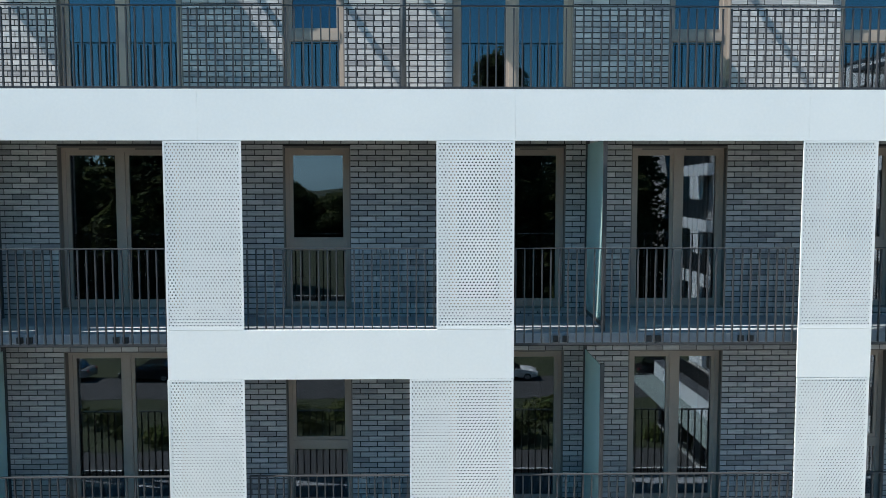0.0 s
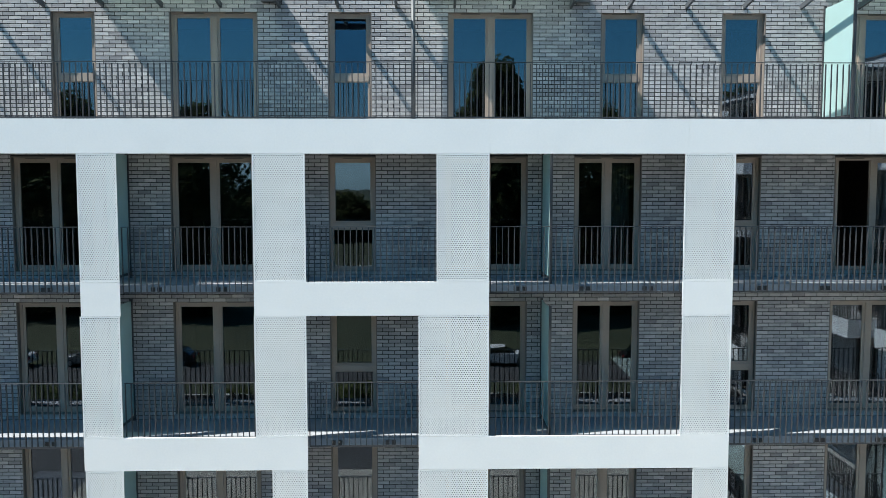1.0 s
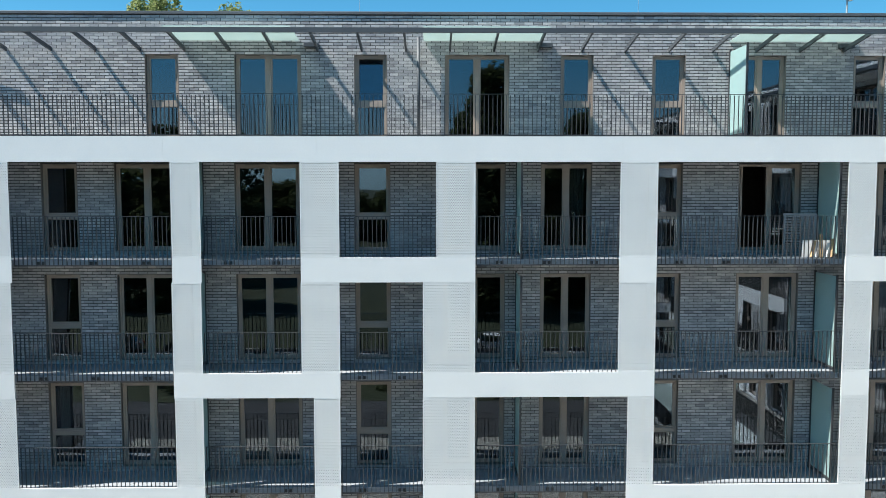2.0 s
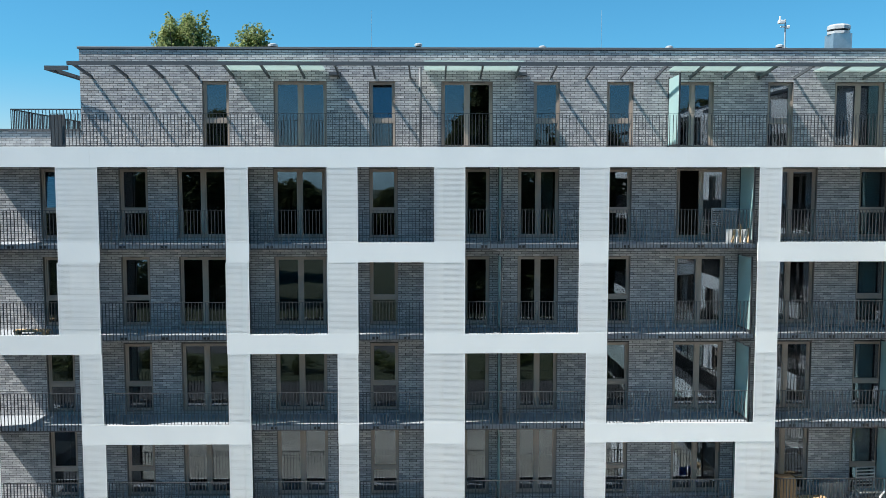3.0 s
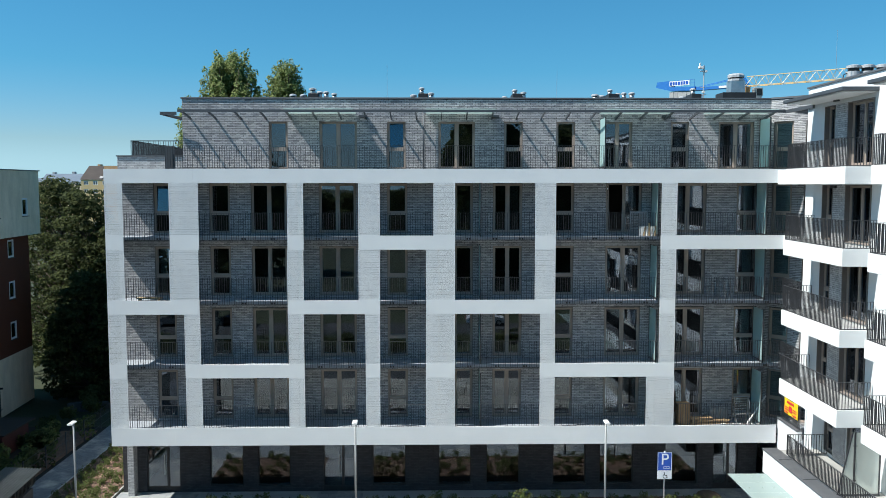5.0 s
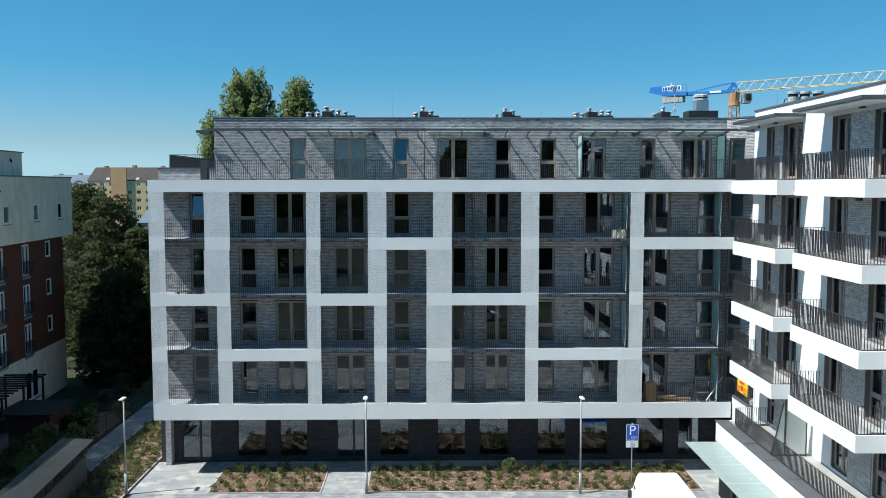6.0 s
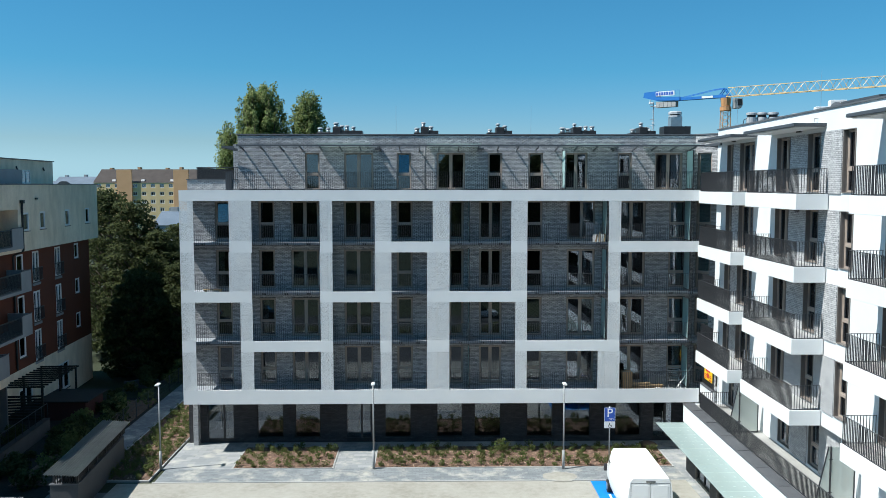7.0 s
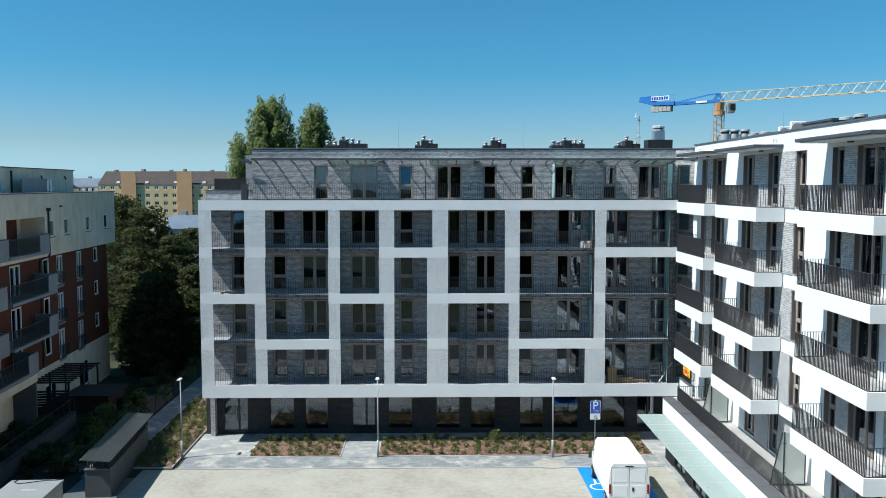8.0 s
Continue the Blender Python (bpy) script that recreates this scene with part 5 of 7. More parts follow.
def street_lamp(x, y, h=5.0, side=-1):
    t = thing("street_lamp", "slim grey street lamp with a flat white head", "street lamp", "lamps along the pavement", at=(x, y, 0.02))
    bm = bmesh.new()
    bar(bm, (0, 0, 0), (0, 0, 1.1), 0.075, 10)
    bar(bm, (0, 0, 1.1), (0, 0, h), 0.05, 10, 0.04)
    part("pole", bm, M_LAMPGREY, t, smooth=True)
    bm = bmesh.new()
    prism(bm, [(-0.09, h - 0.02), (0.09, h - 0.02), (0.12, h + 0.02), (0.07, h + 0.06), (-0.07, h + 0.06), (-0.12, h + 0.02)], "y", -0.42, 0.10)
    part("head", bm, M_PVC, t, "flat white lamp head", bevel=0.01)
    return t


for x, y in ((-3.44, -2.68), (7.5, -2.85), (-15.68, -2.6)):
    street_lamp(x, y)


def text_mesh(body, size):
    cu = bpy.data.curves.new("lettering", "FONT")
    cu.body, cu.size, cu.align_x, cu.align_y, cu.extrude = body, size, "CENTER", "CENTER", 0.002
    ob = bpy.data.objects.new("lettering", cu)
    scene.collection.objects.link(ob)
    me = bpy.data.meshes.new_from_object(ob.evaluated_get(bpy.context.evaluated_depsgraph_get()))
    bpy.data.objects.remove(ob)
    return me


M_SIGNBLUE = surface("sign blue", (0.012, 0.07, 0.40), (0.018, 0.09, 0.46), 2, 30, 0.35, 0, 0)
M_SIGNWHITE = surface("sign white", (0.72, 0.74, 0.76), (0.80, 0.81, 0.82), 2, 30, 0.35, 0, 0)
sign = thing("parking_sign", "blue parking sign over a white disabled-driver plate on a post", "road sign", at=(10.24, -2.4, 0.03))
bm = bmesh.new()
bar(bm, (0, 0.03, 0), (0, 0.03, 3.5), 0.03, 8)
part("post", bm, M_ZINC, sign, smooth=True)
plate = boxes("plate", M_SIGNBLUE, sign, (-0.32, 0.32, -0.02, 0.0, 2.62, 3.45), label="blue plate with a white P", bevel=0.008)
bm = bmesh.new()
for d in ((-0.315, 0.315, 3.425, 3.445), (-0.315, 0.315, 2.625, 2.645), (-0.315, -0.295, 2.646, 3.424), (0.295, 0.315, 2.646, 3.424)):
    box(bm, d[0], d[1], -0.024, -0.0205, d[2], d[3])
part("border", bm, M_SIGNWHITE, plate)
me = text_mesh("P", 0.72)
me.materials.clear(); me.materials.append(M_SIGNWHITE)
share("letter", me, plate, pose(0.0, -0.024, 3.12, 90))
small = bmesh.new()
for k in range(2):
    x = -0.05 + 0.14 * k
    for d in ((x, x + 0.12, 2.72, 2.73), (x, x + 0.12, 2.81, 2.82), (x, x + 0.01, 2.73, 2.81), (x + 0.11, x + 0.12, 2.73, 2.81)):
        box(small, d[0], d[1], -0.026, -0.0205, d[2], d[3])
part("symbol", small, M_SIGNWHITE, plate)
plate2 = boxes("plate", M_SIGNWHITE, sign, (-0.32, 0.32, -0.02, 0.0, 2.24, 2.60), label="white plate with a wheelchair symbol", bevel=0.008)
bm = bmesh.new()
for k in range(14):
    a0, a1 = math.radians(120 + k * 20), math.radians(140 + k * 20)
    beam(bm, (0.02 + 0.09 * math.cos(a0), -0.023, 2.37 + 0.09 * math.sin(a0)), (0.02 + 0.09 * math.cos(a1), -0.023, 2.37 + 0.09 * math.sin(a1)), 0.004, 0.022)
beam(bm, (-0.02, -0.023, 2.56), (0.0, -0.023, 2.42), 0.004, 0.03)
beam(bm, (0.0, -0.023, 2.42), (0.09, -0.023, 2.40), 0.004, 0.025)
beam(bm, (0.09, -0.023, 2.40), (0.13, -0.023, 2.30), 0.004, 0.025)
part("symbol", bm, M_BLACK, plate2)

# ---------------------------------------------------------------- bin shelter and cabinet
M_SHELTER = surface("grey shelter wall", (0.060, 0.063, 0.067), (0.085, 0.088, 0.093), 0.8, 14, 0.85)
shed = thing("bin_shelter", "dark grey bin shelter with a ribbed sheet roof", "shelter", at=(-18.5, -5.3, 0), rz=4.7)
SX0, SX1, SY0, SY1 = -0.85, 0.50, -3.75, 4.35
boxes("wall", M_SHELTER, shed, (SX0, SX1, SY0, SY0 + 0.2, -0.04, 1.5), (SX1 - 0.2, SX1, SY0 + 0.201, SY1, -0.04, 1.5), (SX0, SX0 + 0.2, SY0 + 0.201, SY1, -0.04, 1.5), (SX0 + 0.201, SX1 - 0.201, SY1 - 0.2, SY1, -0.04, 1.5))
boxes("wall_cap", M_CAP, shed, (SX0 - 0.04, SX1 + 0.04, SY0 - 0.04, SY0 + 0.24, 1.503, 1.56))
for k in range(6):
    y = SY0 + 0.25 + k * (SY1 - SY0 - 0.5) / 5
    for x in (SX0 + 0.1, SX1 - 0.1):
        boxes("post", M_RAIL, shed, (x - 0.04, x + 0.04, y - 0.04, y + 0.04, 1.562, 2.17 + (0.10 if x < 0 else 0.0)))
bm = bmesh.new()
for k in range(60):
    y = SY0 + 0.1 + k * 0.145
    box(bm, SX1 - 0.13, SX1 - 0.11, y, y + 0.06, 1.502, 2.12)
for k in range(10):
    x = SX0 + 0.2 + k * 0.12
    box(bm, x, x + 0.05, SY0 + 0.08, SY0 + 0.10, 1.565, 2.16)
part("slat", bm, M_BLACK, shed, "dark upright slats under the roof")
bm = bmesh.new()
x = -0.82
prof = []
while x < 0.70:
    prof += [(x, 0.0), (x + 0.025, 0.055), (x + 0.06, 0.055), (x + 0.085, 0.0)]
    x += 0.125
def rz_of(px):
    return 2.35 - (px + 0.8) * 0.08
a = [bm.verts.new((px, SY0 - 0.95, rz_of(px) + pz)) for px, pz in prof]
b = [bm.verts.new((px, SY1 + 0.4, rz_of(px) + pz)) for px, pz in prof]
for k in range(len(prof) - 1):
    bm.faces.new((a[k], a[k + 1], b[k + 1], b[k]))
bmesh.ops.solidify(bm, geom=bm.faces[:], thickness=0.01)
part("roof", bm, surface("ribbed zinc roof", (0.20, 0.215, 0.21), (0.29, 0.305, 0.30), 0.8, 9, 0.45, 0.3, 0.05), shed, "ribbed grey sheet roof")
cab = thing("utility_cabinet", "pale grey equipment container with a cable on its lid", "container", at=(-19.66, -14.55, 0), rz=2.0)
M_LID = surface("dull grey sheet", (0.19, 0.20, 0.21), (0.25, 0.26, 0.27), 0.7, 14, 0.6)
boxes("body", M_LID, cab, (-1.22, 1.22, -1.5, 1.5, -0.04, 2.30), bevel=0.02)
lid = boxes("lid", M_LID, cab, (-1.27, 1.27, -1.55, 1.55, 2.302, 2.40), label="pale lid", bevel=0.015)
boxes("lid_seal", M_BLACK, lid, (-1.24, 1.24, -1.52, 1.52, 2.288, 2.301))
boxes("side_panel", M_GREYPANEL, cab, (1.222, 1.24, -1.2, 1.2, 0.3, 2.05))
bm = bmesh.new()
cp = [(-0.95, 1.5, 2.42), (-1.0, 1.2, 2.425), (-0.75, 1.0, 2.425), (-0.35, 1.05, 2.425), (0.1, 1.25, 2.425), (0.55, 1.4, 2.425), (0.95, 1.38, 2.425), (1.2, 1.5, 2.42)]
for p, q in zip(cp, cp[1:]):
    bar(bm, p, q, 0.022, 6)
part("cable", bm, M_BLACK, cab, "loose dark cable")
boxes("stain", M_CONC, lid, (-0.2, 0.5, 0.05, 0.25, 2.401, 2.4035), label="dull grey stain")

# ---------------------------------------------------------------- roof units
def roof_group(x0, x1, y, seed):
    r = random.Random(seed)
    t = thing("roof_vents", "black ventilation shaft with galvanised cowls on the roof", "roof vents", "ventilation shafts", at=(0, y, 19.004))
    split = x0 + (x1 - x0) * r.uniform(0.26, 0.36)
    boxes("shaft", M_BLACK, t, (x0, split, 0, 1.2, 0.0, 0.92), label="low black shaft", bevel=0.02)
    boxes("shaft", M_BLACK, t, (split + 0.002, split + 0.55, -0.05, 1.15, 0.0, 1.28), label="tall black shaft", bevel=0.02)
    boxes("shaft", M_BLACK, t, (split + 0.552, x1, -0.02, 1.15, 0.0, 1.04), label="low black shaft", bevel=0.02)
    bm = bmesh.new()
    bar(bm, (split + 0.8, -0.09, 0.75), (split + 0.8, -0.022, 0.75), 0.15, 14)
    part("outlet", bm, M_RAIL, t, "round dark outlet")
    x = x0 + 0.2
    while x < x1 - 0.15:
        base = 0.922 if x < split else 1.282 if x < split + 0.55 else 1.042
        w, h = r.uniform(0.13, 0.19), r.uniform(0.08, 0.22)
        bm = bmesh.new()
        bar(bm, (x, 0.4, base), (x, 0.4, base + h), w * 0.9, 12)
        cw = part("cowl", bm, M_ZINC, t, smooth=True)
        bm = bmesh.new()
        bar(bm, (x, 0.4, base + h + 0.001), (x, 0.4, base + h + 0.05), w * 0.7, 10)
        part("throat", bm, M_BLACK, cw)
        bm = bmesh.new()
        bar(bm, (x, 0.4, base + h + 0.051), (x, 0.4, base + h + 0.13), w * 1.12, 12)
        bar(bm, (x, 0.4, base + h + 0.13), (x, 0.4, base + h + 0.17), w * 1.12, 12, w * 0.6)
        part("lid", bm, M_ZINC_DULL, cw)
        x += r.uniform(0.34, 0.56)
    for k in range(2):                           # cables down the shaft
        bm = bmesh.new()
        px = x0 + 0.3 + 0.5 * k
        bar(bm, (px, -0.03, 0.02), (px + 0.15, -0.03, 0.9), 0.02, 5)
        part("cable", bm, M_RAIL, t)


for k, (a, b) in enumerate(((-7.85, -4.77), (-1.25, 0.42), (3.75, 5.45), (8.75, 11.2), (13.6, 15.3))):
    roof_group(a, b, 7.5, 20 + k)
tall = thing("exhaust_fan", "tall galvanised roof fan on a dark shaft", "roof fan", at=(16.6, 7.5, 19.0))
tall.matrix_basis = tall.matrix_basis @ Matrix.Diagonal((1.0, 1.0, 1.09, 1.0))
boxes("shaft", M_BLACK, tall, (-0.9, 0.9, -0.6, 0.6, 0, 1.2))
boxes("duct", M_ZINC, tall, (-0.38, 0.38, -0.38, 0.38, 1.202, 1.8))
bm = bmesh.new()
bar(bm, (0, 0, 1.802), (0, 0, 1.90), 0.46, 8)
part("collar", bm, M_ZINC_DULL, tall)
bm = bmesh.new()
bar(bm, (0, 0, 1.902), (0, 0, 1.97), 0.36, 8)
part("throat", bm, M_BLACK, tall)
bm = bmesh.new()
bar(bm, (0, 0, 1.972), (0, 0, 2.09), 0.47, 8)
bar(bm, (0, 0, 2.09), (0, 0, 2.16), 0.47, 8, 0.36)
part("cowl", bm, M_ZINC_DULL, tall)
mast = thing("antenna_mast", "thin roof mast with a white aerial and a grey dish", "antenna", at=(16.3, 12.0, 19.0))
mast.matrix_basis = mast.matrix_basis @ Matrix.Diagonal((1.08, 1.08, 1.08, 1.0))
bm = bmesh.new()
bar(bm, (0, 0, 0), (0, 0, 3.2), 0.035, 8)
bar(bm, (-0.3, 0, 1.55), (0.15, 0, 1.62), 0.02, 5)
bar(bm, (-0.2, 0, 2.0), (0.1, 0, 2.0), 0.02, 5)
part("pole", bm, M_ZINC_DULL, mast)
boxes("aerial_head", M_PVC, mast, (-0.30, -0.04, -0.10, 0.10, 3.02, 3.16), (0.04, 0.18, -0.08, 0.08, 2.82, 2.94), (-0.26, -0.20, -0.04, 0.04, 3.162, 3.34), (-0.22, 0.0, -0.05, 0.05, 2.86, 2.92), label="white aerial head", bevel=0.02)
for z in (0.95, 1.7):
    boxes("clamp", M_PVC, mast, (-0.07, 0.07, -0.06, 0.06, z, z + 0.1))
bm = bmesh.new()
bar(bm, (-0.50, -0.12, 0.98), (-0.44, -0.10, 0.96), 0.47, 24, 0.44)
bar(bm, (-0.44, -0.10, 0.96), (-0.36, -0.06, 0.93), 0.44, 24, 0.2)
part("dish", bm, M_LAMPGREY, mast, "tilted grey dish")

# ---------------------------------------------------------------- crane
M_CRANE = surface("crane yellow", (0.58, 0.38, 0.15), (0.68, 0.47, 0.21), 1, 10, 0.5)
M_CRANEMAST = surface("crane mast orange", (0.48, 0.24, 0.10), (0.56, 0.31, 0.15), 1, 10, 0.5)
M_CRANEBLUE = surface("crane blue", (0.015, 0.13, 0.42), (0.02, 0.17, 0.50), 1, 10, 0.5)
crane = thing("tower_crane", "tower crane with a yellow lattice jib and a blue counter-jib", "crane", at=(66.7, 140.0, -7.45))
crane.matrix_basis = crane.matrix_basis @ Matrix.Diagonal((1.26, 1.26, 1.26, 1.0))


def lattice(bm, a, b, wide, bays, r, tri=False):
    a, b = Vector(a), Vector(b)
    d = (b - a).normalized()
    s = d.cross(Vector((0, 0, 1)))
    s = Vector((1, 0, 0)) if s.length < 1e-3 else s.normalized()
    u = s.cross(d).normalized()
    corners = [s * (-wide / 2) - u * (wide / 2), s * (wide / 2) - u * (wide / 2)] + ([u * (wide * 0.7)] if tri else [s * (wide / 2) + u * (wide / 2), s * (-wide / 2) + u * (wide / 2)])
    n = len(corners)
    for c in corners:
        bar(bm, a + c, b + c, r, 4)
    for k in range(bays):
        p, q = a.lerp(b, k / bays), a.lerp(b, (k + 1) / bays)
        m = p.lerp(q, 0.5)
        for i in range(n):
            j = (i + 1) % n
            bar(bm, p + corners[i], m + corners[j], r * 0.6, 3)
            bar(bm, m + corners[j], q + corners[i], r * 0.6, 3)


JD = Vector((22.0, -19.0, 0.0)).normalized()     # the way the jib points


def along(d, z, side=0.0):
    return JD * d + Vector((JD.y, -JD.x, 0)) * side + Vector((0, 0, z))


bm = bmesh.new()
lattice(bm, (0.25, 0, 5.87), (0.25, 0, 32.2), 1.4, 22, 0.075)
part("mast", bm, M_CRANEMAST, crane, "orange lattice mast")
bm = bmesh.new()
lattice(bm, along(0.6, 35.28), along(45, 35.28), 1.35, 22, 0.065, True)
part("jib", bm, M_CRANE, crane)
bm = bmesh.new()
beam(bm, along(0.5, 34.75), along(-9.0, 34.75), 1.1, 0.5)
for s in (-0.45, 0.45):                         # A-frame over the mast
    bar(bm, along(0.9, 34.8, s), along(0.1, 36.15, s), 0.11, 4)
    bar(bm, along(-0.9, 34.8, s), along(0.1, 36.15, s), 0.11, 4)
    bar(bm, along(0.1, 36.15, s), along(-1.6, 36.05, s), 0.09, 4)
    bar(bm, along(-1.6, 36.05, s), along(-8.4, 34.95, s), 0.07, 4)
part("counter_jib", bm, M_CRANEBLUE, crane, "blue counter-jib")
bm = bmesh.new()                                # machine deck with a raked tail
prof = [(-8.2, 34.5), (-12.9, 34.75), (-15.5, 35.45), (-15.3, 36.4), (-12.6, 36.5), (-12.5, 35.35), (-8.2, 35.2)]
lo, hi = [bm.verts.new(along(d, z, -0.75)) for d, z in prof], [bm.verts.new(along(d, z, 0.75)) for d, z in prof]
bm.faces.new(lo[::-1])
bm.faces.new(hi)
for i in range(len(prof)):
    j = (i + 1) % len(prof)
    bm.faces.new((lo[i], lo[j], hi[j], hi[i]))
deck = part("machine_deck", bm, M_CRANEBLUE, crane, "blue machine deck with a raked tail")
bm = bmesh.new()
for k in range(6):
    bar(bm, along(-8.3 - 0.8 * k, 35.2, 0.7), along(-8.3 - 0.8 * k, 36.45, 0.7), 0.03, 4)
for z in (35.85, 36.45):
    bar(bm, along(-8.3, z, 0.7), along(-12.4, z, 0.7), 0.03, 4)
part("deck_railing", bm, M_CRANEBLUE, deck)
bm = bmesh.new()
beam(bm, along(-9.2, 35.95, 0.8), along(-12.9, 35.95, 0.8), 0.04, 0.85)
board = part("name_board", bm, M_PVC, deck, "white board with dark blue bars")
bm = bmesh.new()
for k in range(7):
    beam(bm, along(-9.45 - 0.5 * k, 35.95, 0.84), along(-9.8 - 0.5 * k, 35.95, 0.84), 0.02, 0.55)
part("bar", bm, M_SIGNBLUE, board)
for k in range(5):
    d = -9.0 - 0.8 * k
    bm = bmesh.new()
    beam(bm, along(d, 33.98), along(d - 0.76, 33.98), 1.2, 1.1)
    part("ballast", bm, M_CONC, crane, "concrete ballast block", bevel=0.02)
bm = bmesh.new()
beam(bm, along(-1.9, 34.78, 0.57), along(-4.0, 34.78, 0.57), 0.03, 0.36)
part("plate", bm, M_PVC, crane, "white plate on the counter-jib")
bm = bmesh.new()
bar(bm, (0.25, 0, 32.2), (0.25, 0, 32.9), 1.0, 12)
bar(bm, (0.25, 0, 33.0), (0.25, 0, 34.45), 0.8, 10, 0.95)
part("slewing_ring", bm, M_CRANEMAST, crane)
bm = bmesh.new()
prism(bm, [(1.35, 32.5), (2.5, 32.5), (2.85, 33.2), (2.7, 34.3), (1.35, 34.3)], "y", -1.5, -0.3)
cab = part("cab", bm, M_LAMPGREY, crane, "grey driver cab with dark windows", bevel=0.04)
boxes("pane", M_BLACK, cab, (1.75, 2.6, -1.52, -1.505, 33.0, 34.1))

# ---------------------------------------------------------------- distant houses
M_YELLOW = surface("yellow render", (0.62, 0.46, 0.23), (0.70, 0.54, 0.30), 0.3, 6, 0.9)
M_ORANGE = surface("orange render", (0.56, 0.33, 0.17), (0.63, 0.38, 0.21), 0.3, 6, 0.9)
M_ROOF = surface("brown roof sheet", (0.034, 0.026, 0.023), (0.062, 0.050, 0.045), 0.4, 6, 0.9)
M_ROOFBLUE = surface("blue-grey roof sheet", (0.085, 0.115, 0.155), (0.13, 0.165, 0.21), 0.4, 6, 0.85)


def far_house(x, y, w, d, h, ridge, wall_m, roof_m, label, storeys=5, cols=9, gables=(), rz=0.0):
    t = thing("distant_house", label, "building", at=(x, y, 0), rz=rz)
    holes = []
    for s in range(storeys):
        z = h * (s + 0.35) / storeys
        for c in range(cols):
            a = w * (c + 0.3) / cols
            holes.append((a, a + min(1.7, w / cols * 0.5), z, z + min(1.7, h / storeys * 0.5)))
    bm = bmesh.new()
    pierced(bm, 0, w, 0, h, 0, 0.3, holes)
    box(bm, 0, 0.3, 0.301, d, 0, h)
    box(bm, w - 0.3, w, 0.301, d, 0, h)
    part("wall", bm, wall_m, t)
    bm = bmesh.new()
    prism(bm, [(-0.1, h), (d + 0.1, h), (d * 0.62, h + ridge), (d * 0.38, h + ridge)], "x", -0.3, w + 0.3)
    part("roof", bm, roof_m, t)
    for a, b, z0, z1 in holes:
        wb = bmesh.new()
        ring(wb, a, b, z0, z1, 0.16, 0.06, 0.12)
        box(wb, (a + b) / 2 - 0.06, (a + b) / 2 + 0.06, 0.061, 0.119, z0 + 0.16, z1 - 0.16)
        wnd = part("window", wb, M_PVC, t)
        pb = bmesh.new()
        box(pb, a + 0.16, b - 0.16, 0.13, 0.15, z0 + 0.16, z1 - 0.16)
        part("pane", pb, M_GLASS, wnd)
    stacks = 9 if gables else 4
    for k in range(stacks):
        a = w * (k + 0.5 + 0.2 * (k % 3 - 1)) / stacks
        bm = bmesh.new()
        box(bm, a - 0.5, a + 0.5, d * 0.45, d * 0.55, h + ridge - 0.3, h + ridge + 0.6 + 0.25 * (k % 2))
        part("chimney", bm, M_ORANGE if gables else M_CONC, t)
    for g in gables:                               # gabled bays before the roof
        bm = bmesh.new()
        box(bm, g, g + w * 0.07, -0.8, -0.002, 0, h + ridge * 0.95)
        part("gable_bay", bm, M_ORANGE, t, "orange rendered bay")
    for k in range(7 if gables else 0):
        a = w * (k + 0.6) / 7.4
        bm = bmesh.new()
        prism(bm, [(0.35, h + 0.45), (0.9, h + 0.45), (1.6, h + 1.25), (1.0, h + 1.25)], "x", a, a + 1.3)
        part("roof_window", bm, M_GREYPANEL, t)
    boxes("core", M_INSIDE, t, (0.31, w - 0.31, 1.2, d - 0.1, 0, h - 0.02))


far_house(-122, 256, 78, 22, 17.2, 5.0, M_YELLOW, M_ROOF, "yellow five-storey house with a brown roof", 6, 24, (8.5, 29.0, 49.5))
far_house(-181, 255, 44, 20, 15.6, 2.2, M_CREAM, M_ROOFBLUE, "pale house with a blue-grey roof", 5, 8)
far_house(-278, 330, 90, 14, 15.6, 2.0, M_CREAM, M_ROOF, "long pale house on the skyline", 5, 14)
far_house(-152, 290, 26, 18, 16.4, 3.4, M_CREAM, M_ROOFBLUE, "pale house on the skyline", 5, 10)
far_house(-36.8, 62, 16, 10, 11.0, 1.7, M_CONC, M_ROOFBLUE, "low pale house with a blue sheet roof", 3, 6)

far_house(64, -92, 34, 12, 20.0, 1.2, M_CONC, M_ROOF, "pale six-storey apartment house across the road", 6, 9, rz=180)
far_house(-60, -120, 50, 12, 16.0, 1.2, M_CREAM, M_ROOF, "pale apartment house across the road", 5, 12, rz=180)


